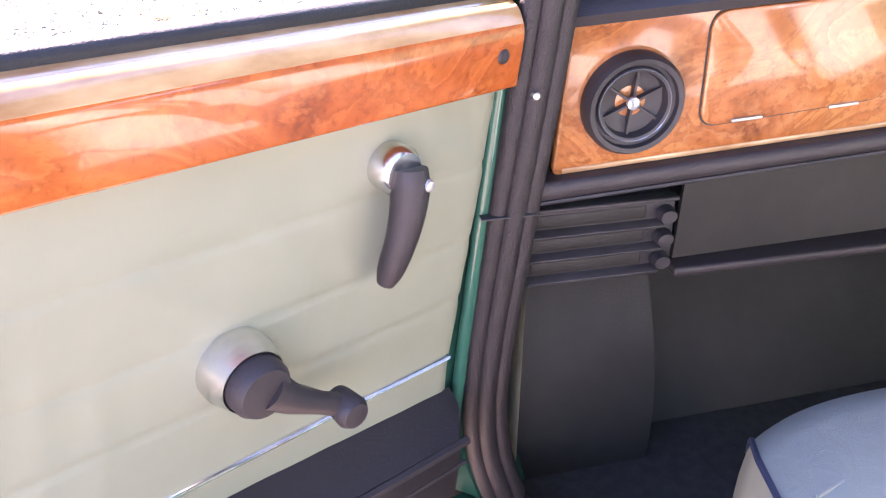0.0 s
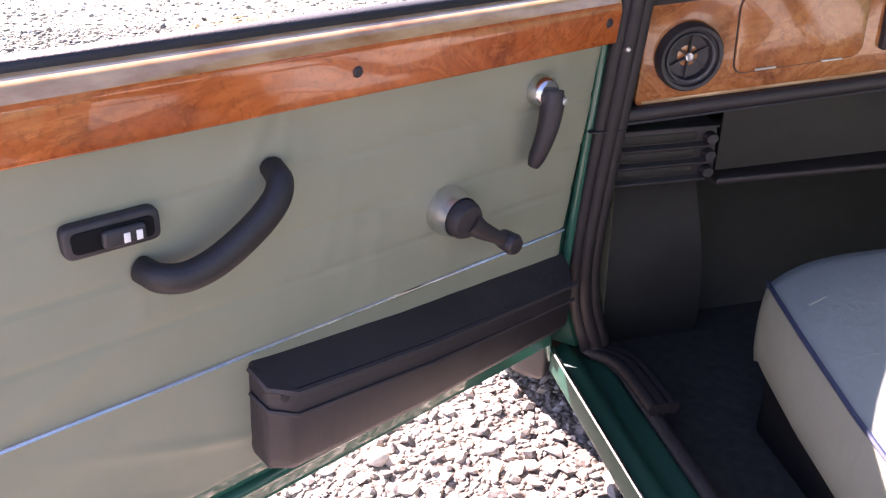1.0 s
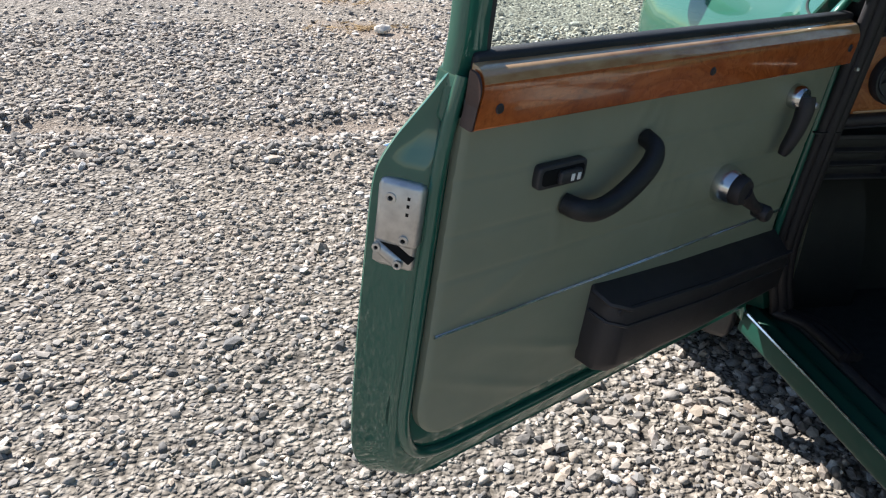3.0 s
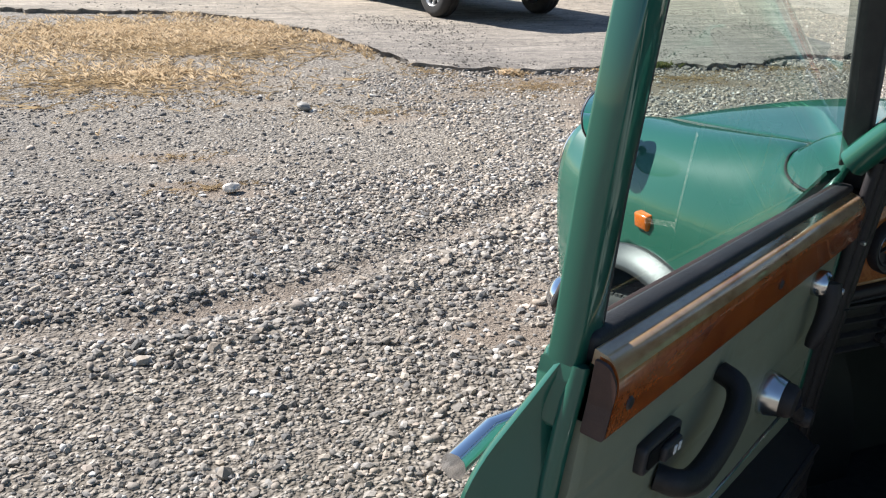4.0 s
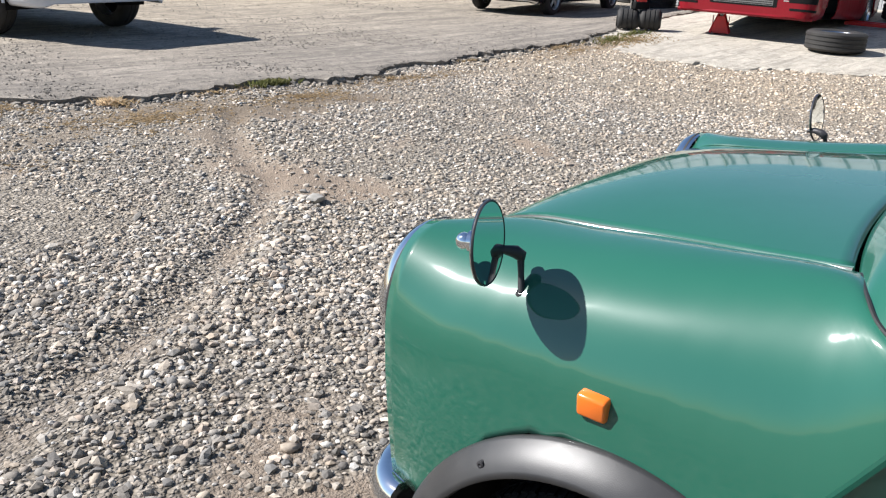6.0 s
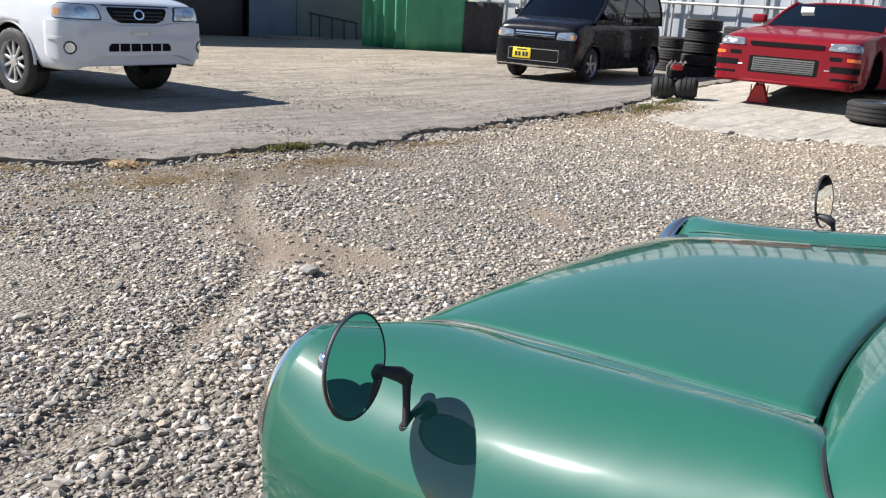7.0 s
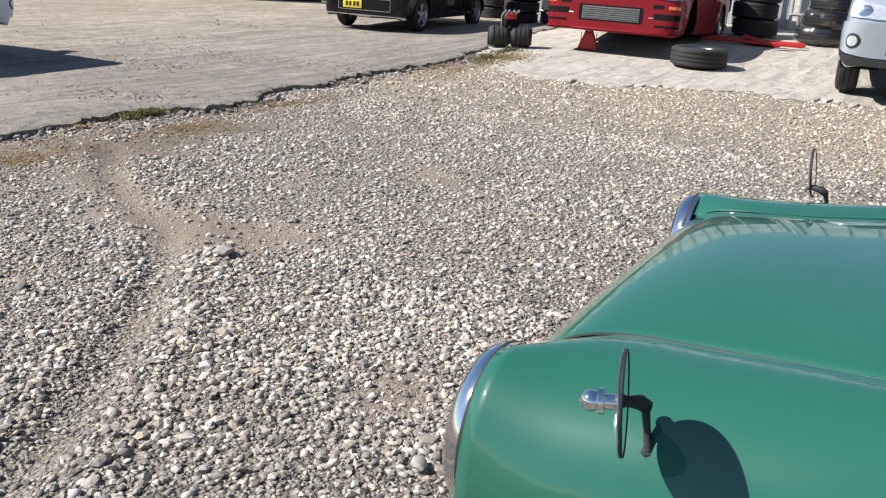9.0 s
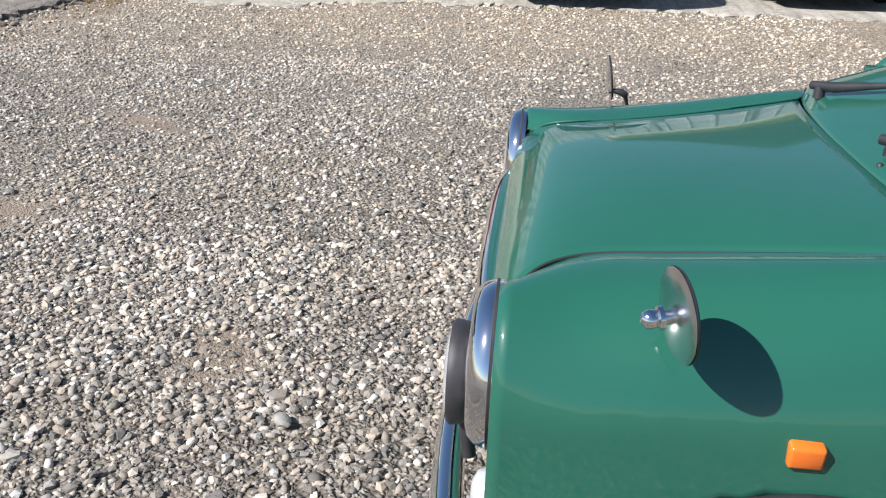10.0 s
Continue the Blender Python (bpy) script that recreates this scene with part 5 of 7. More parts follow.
# seats with piping
def seat(parent, m):
    cush = bmesh.new()
    rows = []
    for y, zt, wv in ((0.004, 0.395, 0.120), (0.010, 0.43, 0.136), (-0.010, 0.468, 0.152), (-0.05, 0.484, 0.172), (-0.16, 0.484, 0.192), (-0.30, 0.476, 0.208), (-0.46, 0.466, 0.218)):
        rows.append([(x * wv / 0.2, y - 0.012 * (abs(x) / 0.2) ** 3, zt - 0.016 * (abs(x) / 0.2) ** 4 + 0.010 * (1 - (x / 0.2) ** 2)) for x in np.linspace(-0.2, 0.2, 25)])
    s = part("seat", grid(rows, bm=cush), seat_vinyl, parent, "grey-green leather seat with dark piping")
    s.matrix_basis = m
    edge = [r[0] for r in rows[1:]]
    edge2 = [r[-1] for r in rows[1:]]
    for e, sg in ((edge, -1), (edge2, 1)):
        low = [[p, (p[0] + sg * 0.006, p[1], p[2] - 0.04), (p[0] + sg * 0.002, p[1], p[2] - 0.11), (p[0] - sg * 0.03, p[1], 0.30)] for p in e]
        part("seat_side", grid([spline(q, 8) for q in low]), seat_side, s, "pale green seat side")
        part("piping", tube([(p[0], p[1], p[2] + 0.002) for p in e], 0.0035, 6), piping_blue, s)
    part("seat_front", grid([[(x, 0.0 - 0.01 * (abs(x) / 0.085) ** 2, 0.40), (x, -0.03, 0.30)] for x in np.linspace(-0.118, 0.118, 9)]), seat_side, s)
    part("seam", tube([(x, -0.135 + 0.035 * math.cos(x * 8), 0.4865 - 0.016 * (abs(x) / 0.2) ** 4) for x in np.linspace(-0.155, 0.155, 15)], 0.0022, 6), seat_vinyl, s)
    part("seam", tube([(-0.10, y, z) for y, z in ((-0.10, 0.4868), (-0.22, 0.4838), (-0.45, 0.4695))], 0.002, 6), seat_vinyl, s)
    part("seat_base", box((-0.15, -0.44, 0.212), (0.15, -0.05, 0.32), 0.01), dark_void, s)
    back = prism(rounded([(-0.43, 0.42), (-0.53, 0.40), (-0.66, 0.90), (-0.62, 0.98), (-0.56, 0.94)], 0.03, 4), -0.20, 0.20, "x", 0.02)
    part("backrest", back, seat_vinyl, s)


seat(mini, pose(-0.262, -0.578, 0.0))
seat(mini, pose(0.30, -0.60, 0.0))
bench = prism(rounded([(-1.45, 0.25), (-1.45, 0.44), (-1.85, 0.42), (-1.95, 0.86), (-2.02, 0.86), (-1.98, 0.25)], 0.03, 4), -0.58, 0.58, "x", 0.02)
part("rear_bench", bench, seat_vinyl, mini)
# wipers
for x in (-0.09, 0.36):
    sp = part("wiper", tube([(x, -0.228, 0.872), (x, -0.228, 0.896)], [0.013, 0.011], 10), black_plastic, mini, "black wiper arm")
    part("wiper_arm", tube([(x + 0.022, -0.216, 0.894), (x - 0.03, -0.248, 0.901), (x - 0.12, -0.318, 0.926), (x - 0.22, -0.378, 0.946)], [0.009, 0.011, 0.006, 0.004], 8), black_plastic, sp)
    part("blade", tube([(x - 0.06, -0.372, 0.946), (x - 0.34, -0.398, 0.942)], 0.006, 6), rubber, sp)

# the body rides a little higher on its springs than its running gear
LIFT = Matrix.Translation((-0.6, 0, 0.8)) @ pose(0, 0, 0, 0, -0.5, 0) @ Matrix.Translation((0.6, 0, -0.8)) @ Matrix.Translation((0, 0, 0.25)) @ Matrix.Diagonal((1, 1, 1.05, 1)) @ Matrix.Translation((0, 0, -0.25))
for ob in mini.children:
    if ob in inside:
        continue
    if not ob.name.startswith(("wheel", "arch_flare", "flare_screw", "wing_mirror")):
        ob.matrix_basis = LIFT @ ob.matrix_basis

# ==== the open passenger door ====
# door axes: x = a, from the hinge out to the latch; y = n, out of the trim towards the cabin; z = b, up
DOOR = Matrix(((-0.8548, 0.5110, 0.0905, -0.6298), (-0.5138, -0.8579, -0.0089, -0.4847), (0.0731, -0.0541, 0.9959, 0.7920), (0, 0, 0, 1)))
# height, trailing edge, outer skin: the skin swells out below the waist
DOOR_RIM = [(-0.558, 0.828, -0.064), (-0.550, 0.872, -0.074), (-0.527, 0.904, -0.082), (-0.480, 0.922, -0.087), (-0.316, 0.930, -0.090), (-0.180, 0.931, -0.092),
            (-0.105, 0.931, -0.093), (-0.065, 0.928, -0.092), (-0.030, 0.914, -0.086), (0.0, 0.899, -0.076), (0.030, 0.884, -0.065), (0.050, 0.875, -0.058), (0.066, 0.868, -0.052)]
rows = []
for b, a1, skin in spline(DOOR_RIM, 44):
    ring = [(-0.024, -0.034), (-0.024, skin + 0.030), (0.105, skin + 0.004), (0.32, skin - 0.004), (0.65, skin - 0.004), (a1 - 0.032, skin - 0.003), (a1 - 0.008, skin), (a1 - 0.001, skin + 0.003), (a1, skin + 0.007),
            (a1 - 0.004, skin + 0.011), (a1 - 0.020, skin * 0.62 - 0.008), (a1 - 0.034, skin * 0.34 - 0.012), (a1 - 0.046, -0.036)]
    low = max(0.0, min(1.0, (-0.38 - b) / 0.16))
    rows.append([(a, n_, b + 0.042 * low * (1 - max(0.0, a) / 0.86)) for a, n_ in ring])
door_bm = grid(rows, closed_v=True)
bmesh.ops.holes_fill(door_bm, edges=door_bm.edges)
door = part("door", door_bm, green_paint, mini, "open green passenger door", True, 50)
door.matrix_basis = CAR.inverted() @ DOOR


def dpart(name, bm, material, label="", smooth=True):
    return part(name, bm, material, door, label, smooth)


# rolled inner flange round the trim, a shallow groove beside it and the rubber grommets in the shut face
flange = rounded([(-0.022, -0.478), (0.83, -0.520), (0.876, -0.46), (0.878, -0.06), (0.872, 0.0), (0.862, 0.060)], [0.0, 0.075, 0.06, 0.04, 0.03, 0.0], 8)
dpart("flange", tube([(a, -0.034, b) for a, b in flange], 0.0095, 8), green_paint)
dpart("edge_groove", tube([(a + 0.016, -0.047, b - 0.006) for a, b in flange if b < -0.08 and a > 0.80], 0.0042, 8), green_shaded)
dpart("hinge_flange", tube([(-0.020, -0.026, -0.470), (-0.016, -0.024, -0.28), (-0.020, -0.024, 0.0)], 0.0075, 8), green_paint, "green painted hinge edge of the door")
# lining: stretched vinyl with soft pulls round the handles
CREASES = [(0.06, -0.03, 62, 0.10, 0.0010), (0.035, -0.05, 60, 0.12, 0.0011), (0.005, -0.07, 58, 0.11, 0.0010), (0.15, -0.10, 70, 0.06, 0.0006), (0.655, -0.175, 80, 0.05, 0.0008), (0.63, -0.180, 88, 0.045, 0.0008),
           (0.52, -0.02, 118, 0.06, 0.0010), (0.49, -0.03, 105, 0.05, 0.0008), (0.47, -0.05, 92, 0.05, 0.0006), (0.74, -0.24, 150, 0.10, 0.0009), (0.80, -0.26, 155, 0.08, 0.0008), (0.60, -0.39, 20, 0.16, 0.0012),
           (0.70, -0.43, 25, 0.14, 0.0012), (0.43, -0.15, 100, 0.08, 0.0006), (0.40, -0.17, 96, 0.09, 0.0006), (0.36, -0.19, 92, 0.08, 0.0006), (0.30, -0.10, 40, 0.08, 0.0006), (0.22, -0.09, 50, 0.07, 0.0006)]


def crease(a, b):
    """Height of the vinyl over its board: pulls, a loose swell and three welded seams."""
    h = 0.0016 * noise.noise(Vector((a * 6, b * 13, 1.0))) + 0.0006 * noise.noise(Vector((a * 22, b * 40, 4.0)))
    for ca, cb, ang, length, amp in CREASES:
        c, s = math.cos(radians(ang)), math.sin(radians(ang))
        u, w = (a - ca) * c + (b - cb) * s, (b - cb) * c - (a - ca) * s
        h += 1.9 * amp * math.exp(-(u / length) ** 2 - (w / 0.009) ** 2)
    for b0 in (-0.069, -0.145, -0.210):
        h -= 0.0016 * math.exp(-((b - b0 + 0.008 * (0.5 - a)) / 0.0032) ** 2)
    return h


def lining_edges(b):
    """Hinge and latch side of the lining at a height."""
    k = max(0.0, min(1.0, (-0.405 - b) / 0.066))
    return -0.015 + 0.020 * min(1.0, max(0.0, -b / 0.30)), 0.862 - 0.060 * (1 - math.sqrt(max(0.0, 1 - k * k)))


rows = []
for b in list(np.linspace(0.012, -0.400, 104)) + list(np.linspace(-0.405, -0.471, 16)):
    a0, a1 = lining_edges(b)
    row = [(a0, -0.034, b)]
    for a in np.linspace(a0 + 0.001, a1 - 0.001, 120):
        rim = min(a - a0, a1 - a, b + 0.474) / 0.006
        row.append((a, -0.0195 + crease(a, b) - 0.005 * max(0.0, 1 - rim) ** 2, b + 0.034 * max(0.0, (-0.38 - b) / 0.09) * (1 - max(0.0, a) / 0.84)))
    row.append((a1, -0.034, b))
    rows.append(row)
dpart("door_lining", grid(rows), lining_vinyl, "sage green vinyl door lining with wrinkles and faint seams")
rows = []
for t in np.linspace(0, 1, 24):
    a, b = 0.010 + 0.847 * t, -0.2795 - 0.0085 * t
    rows.append([(a, -0.0205, b - 0.0026), (a, -0.0165, b - 0.0021), (a, -0.0155, b - 0.0010), (a, -0.0168, b), (a, -0.0155, b + 0.0010), (a, -0.0165, b + 0.0021), (a, -0.0205, b + 0.0026)])
dpart("bright_strip", grid(rows), worn_chrome, "thin ribbed bright trim strip")
# walnut capping with rounded top; its latch end is cut at a slant
def capping_bar(profile, a0, a1, slant=0.0):
    b = prism(profile, a0, a1, "x", 0.0)
    for v in b.verts:
        if v.co.x > (a0 + a1) / 2:
            v.co.x -= slant * (v.co.z - 0.004)
    return b


cap = rounded([(-0.020, 0.006), (0.001, 0.005), (0.003, 0.056), (-0.008, 0.071), (-0.020, 0.072)], [0.002, 0.004, 0.012, 0.006, 0.0], 5)
cap_top = rounded([(0.0005, 0.0595), (-0.008, 0.0732), (-0.026, 0.0765), (-0.026, 0.064), (-0.012, 0.062)], [0.001, 0.009, 0.0, 0.0, 0.0], 5)
dpart("walnut_capping", capping_bar(cap, -0.012, 0.866, 0.12), walnut_door, "lacquered burr walnut door capping")
dpart("capping_end", capping_bar([(n_ * 1.02, b * 0.985 + 0.0004) for n_, b in cap], 0.8655, 0.8690, 0.12), capping_edge, "dark brown end of the capping")
dpart("capping_top", capping_bar(cap_top, -0.0115, 0.8655, 0.12), pale_lacquer, "paler rounded top of the capping")
for a, b in ((0.4145, 0.034), (0.0105, 0.036), (0.832, 0.030)):
    dpart("capping_screw", moved(lathe([(0.0012, 0.0), (0.0024, 0.003), (0.0020, 0.0052), (0.0, 0.0064)], 16, "y"), Matrix.Translation((a, 0.0026, b))), dark_vinyl)
# glass, its seals and the window frame
dpart("waist_seal", box((-0.03, -0.050, 0.058), (0.852, -0.026, 0.0860), 0.006), seal_black, "black window seal")
dpart("seal_lip", box((-0.03, -0.0590, 0.056), (0.852, -0.0505, 0.0770), 0.003), green_paint, "rolled green edge of the door skin")
dpart("outer_seal", box((-0.03, -0.0565, 0.0774), (0.852, -0.0505, 0.0815), 0.001), capping_edge, "thin dark red window seal")
gl = dpart("window_glass", grid([[(-0.075, -0.047, 0.074), (0.846, -0.047, 0.074)], [(0.126, -0.047, 0.427), (0.826, -0.047, 0.427)]]), green_glass, "closed tinted window glass")
gl.visible_shadow = False
rear_post = prism([(0.820, 0.030), (0.872, 0.030), (0.869, 0.10), (0.872, 0.20), (0.868, 0.32), (0.858, 0.455), (0.822, 0.455), (0.830, 0.32), (0.834, 0.20), (0.830, 0.10)], -0.062, -0.034, "y", 0.0035, 2)
dpart("window_frame", rear_post, green_paint, "green window frame post", True)
dpart("window_frame", prism([(0.858, 0.455), (0.828, 0.42), (0.147, 0.42), (0.116, 0.455)], -0.063, -0.020, "y", 0.006), green_paint)
dpart("window_frame", prism([(-0.082, 0.074), (-0.065, 0.074), (0.153, 0.42), (0.116, 0.455)], -0.063, -0.020, "y", 0.006), rubber)
dpart("glass_channel", prism([(0.822, 0.082), (0.831, 0.082), (0.8345, 0.20), (0.824, 0.44), (0.816, 0.44), (0.826, 0.20)], -0.055, -0.036, "y", 0.002), rubber)
# pressed shoulder where the post meets the door's shut face
dpart("post_foot", prism(rounded([(0.832, 0.0), (0.876, 0.0), (0.872, 0.052), (0.869, 0.070), (0.836, 0.070)], [0.0, 0.010, 0.008, 0.006, 0.0], 4), -0.066, -0.036, "y", 0.006, 3), green_paint)
# release handle in its escutcheon
esc = prism(rounded([(0.634, -0.1005), (0.7265, -0.1005), (0.7285, -0.066), (0.635, -0.066)], 0.010, 4), -0.022, -0.008, "y", 0.003)
esc_ob = dpart("release_escutcheon", esc, black_plastic, "black door release with bright lever")
part("release_cup", prism(rounded([(0.641, -0.0945), (0.7195, -0.0945), (0.7210, -0.072), (0.642, -0.072)], 0.007, 4), -0.0085, -0.0065, "y", 0.001), dark_void, esc_ob)
part("release_lever", prism(rounded([(0.652, -0.093), (0.694, -0.093), (0.694, -0.0745), (0.652, -0.0745)], 0.005, 4), -0.0075, 0.001, "y", 0.003), black_plastic, esc_ob)
for a in (0.660, 0.672):
    part("release_mark", box((a - 0.003, 0.0005, -0.0895), (a + 0.003, 0.0022, -0.0795), 0.0005), white_plate, esc_ob)
# pull handle: flat ends on the lining and a raised grip between
pull = spline([(0.655, -0.018, -0.134), (0.646, 0.004, -0.136), (0.622, 0.013, -0.138), (0.588, 0.017, -0.127), (0.548, 0.018, -0.102), (0.521, 0.014, -0.080), (0.510, 0.004, -0.066), (0.506, -0.018, -0.060)], 34)
dpart("pull_handle", tube(pull, [0.0130 + 0.0016 * math.sin(math.pi * i / 33) for i in range(34)], 12, None, 1.15), seal_black, "dark curved door pull")
# catch lever
boss = dpart("catch_boss", moved(lathe([(-0.012, 0.021), (0.004, 0.021), (0.010, 0.017), (0.011, 0.0)], 24, "y"), Matrix.Translation((0.108, -0.008, -0.044))), worn_chrome)
lev = spline([(0.104, 0.002, -0.040), (0.106, 0.007, -0.066), (0.111, 0.007, -0.100), (0.1185, 0.000, -0.143)], 14)
dpart("door_lever", tube(lev, [0.015, 0.0160, 0.0165, 0.016, 0.0155, 0.015, 0.0145, 0.0140, 0.0135, 0.0130, 0.0125, 0.0120, 0.0108, 0.0080], 12), dark_vinyl, "dark plastic door lever with bright top")
part("lever_screw", moved(lathe([(0.0, 0.0055), (0.004, 0.0045), (0.005, 0.0)], 12, "y"), Matrix.Translation((0.098, 0.018, -0.050))), steel, boss)
# window crank
crank = dpart("crank_boss", moved(lathe([(-0.020, 0.033), (-0.010, 0.033), (0.000, 0.030), (0.010, 0.027)], 28, "y"), Matrix.Translation((0.253, 0, -0.178))), worn_chrome, "bright window crank boss")
part("crank_cap", moved(lathe([(0.009, 0.0255), (0.020, 0.025), (0.027, 0.021), (0.029, 0.0)], 28, "y"), Matrix.Translation((0.2525, 0, -0.1785))), dark_vinyl, crank)
part("crank_arm", tube([(0.246, 0.017, -0.182), (0.226, 0.021, -0.199), (0.200, 0.023, -0.215), (0.180, 0.023, -0.227)], [0.017, 0.0125, 0.0095, 0.0105], 12), dark_vinyl, crank, "dark plastic window crank arm")
part("crank_knob", moved(lathe([(0.013, 0.0125), (0.017, 0.0135), (0.036, 0.0150), (0.042, 0.0115), (0.044, 0)], 18, "y"), Matrix.Translation((0.177, 0, -0.2285))), dark_vinyl, crank)
# map pocket
pk = bmesh.new()
secs = []
for a, dep, bt, bb in ((0.541, 0.004, -0.312, -0.420), (0.538, 0.022, -0.309, -0.435), (0.512, 0.040, -0.312, -0.440), (0.31, 0.042, -0.326, -0.438), (0.04, 0.040, -0.334, -0.425), (0.002, 0.0, -0.336, -0.420)):
    secs.append([(a, -0.020, bb), (a, dep * 0.7, bb), (a, dep, bb + 0.02), (a, dep, bt - 0.012), (a, dep - 0.004, bt), (a, -0.020, bt + 0.012)])
grid(secs, bm=pk)
pk.verts.ensure_lookup_table()
pk.faces.new([pk.verts[k] for k in range(6)])
pocket = dpart("map_pocket", pk, dark_vinyl, "dark brown moulded map pocket", True)
part("pocket_rim", tube([(0.543, -0.014, -0.302), (0.540, 0.022, -0.310), (0.513, 0.041, -0.315), (0.31, 0.043, -0.329), (0.03, 0.038, -0.338)], 0.0048, 6), dark_vinyl, pocket)
part("pocket_lip", tube([(0.543, -0.014, -0.338), (0.540, 0.022, -0.342), (0.513, 0.041, -0.347), (0.31, 0.043, -0.359), (0.03, 0.038, -0.366)], 0.0033, 6), dark_vinyl, pocket)
part("pocket_clip", moved(lathe([(0.0, 0.0065), (0.003, 0.006), (0.004, 0.0)], 14, "y"), Matrix.Translation((0.524, 0.031, -0.322))), black_plastic, pocket)
# lock on the trailing edge
LOCK = pose(0.890, -0.061, -0.126, 0, 0, 33)
case = dpart("lock_case", moved(box((-0.010, -0.036, -0.032), (0.024, 0.022, 0.055), 0.008), LOCK), steel, "zinc plated door lock")
part("lock_plate", moved(box((-0.020, -0.040, -0.064), (0.0195, 0.019, 0.050), 0.006), LOCK), steel, case)
part("lock_slot", moved(box((0.0, -0.030, -0.004), (0.0205, 0.022, 0.009), 0.002), LOCK @ pose(0, -0.004, -0.040, -30, 0, 0)), dark_void, case)
part("latch_claw", moved(box((0.006, -0.022, -0.0085), (0.0235, 0.022, 0.0085), 0.006), LOCK @ pose(0, -0.014, -0.047, -30, 0, 0)), steel, case)
for x, y, z, r in ((0.0235, -0.029, -0.038, 0.0065), (0.0235, 0.000, -0.055, 0.0070), (0.024, 0.004, -0.020, 0.0075), (0.024, -0.018, 0.032, 0.0080)):
    bolt = moved(lathe([(-0.004, r), (0.002, r * 0.85), (0.0022, r * 0.42), (0.0006, r * 0.38), (0.0006, 0.0)], 14, "x"), LOCK @ pose(x, y, z))
    part("lock_bolt", bolt, steel, case)
    part("bolt_socket", moved(lathe([(0.0008, r * 0.40), (0.0012, 0.0)], 6, "x"), LOCK @ pose(x, y, z)), dark_void, case)
for y, z in ((0.004, 0.036), (0.004, 0.026), (0.004, 0.015)):
    part("stamped_mark", moved(box((0.0235, y - 0.0015, z - 0.0022), (0.0244, y + 0.0022, z + 0.0022)), LOCK), dark_void, case)
# outer handle
dpart("outer_handle", tube([(0.757, -0.088, -0.066), (0.762, -0.126, -0.066), (0.815, -0.134, -0.067), (0.888, -0.124, -0.069)], 0.0130, 10), chrome, "chrome outer door handle")

# ==== parked vehicles ====
from mathutils.bvhtree import BVHTree


def plain_wheel(R, W, rim_r, rim_mat, spokes=5):
    """A road wheel turning about x, outer face at +x."""
    h = W / 2
    tyre = part("wheel", lathe([(-h, rim_r), (-h * 1.02, (R + rim_r) / 2), (-h * 0.9, R - 0.02), (-h * 0.6, R), (-h * 0.3, R), (-h * 0.28, R - 0.008), (-h * 0.22, R - 0.008), (-h * 0.2, R),
                                (h * 0.2, R), (h * 0.22, R - 0.008), (h * 0.28, R - 0.008), (h * 0.3, R), (h * 0.6, R), (h * 0.9, R - 0.02), (h * 1.02, (R + rim_r) / 2), (h * 0.98, rim_r)], 40, "x"), tyre_rubber, None)
    rim = part("rim", lathe([(-h, rim_r), (h * 0.3, rim_r * 0.92), (h * 0.85, rim_r * 0.95), (h * 0.98, rim_r * 1.02), (h * 0.8, rim_r * 1.03)], 36, "x"), rim_mat, tyre)
    part("rim_well", lathe([(h * 0.1, 0), (h * 0.1, rim_r * 0.93)], 24, "x"), dark_void, tyre)
    for i in range(spokes):
        a = 2 * math.pi * i / spokes
        wd = 0.13 if spokes < 8 else 0.075
        b = box((h * 0.55, -rim_r * wd, 0.02), (h * 0.8, rim_r * wd, rim_r * 0.95), 0.006)
        part("spoke", moved(b, Matrix.Rotation(a, 4, "X")), rim_mat, tyre)
    part("hub", lathe([(h * 0.5, rim_r * 0.3), (h * 0.86, rim_r * 0.26), (h * 0.9, 0)], 20, "x"), rim_mat, tyre)
    return tyre


SHELL = {}


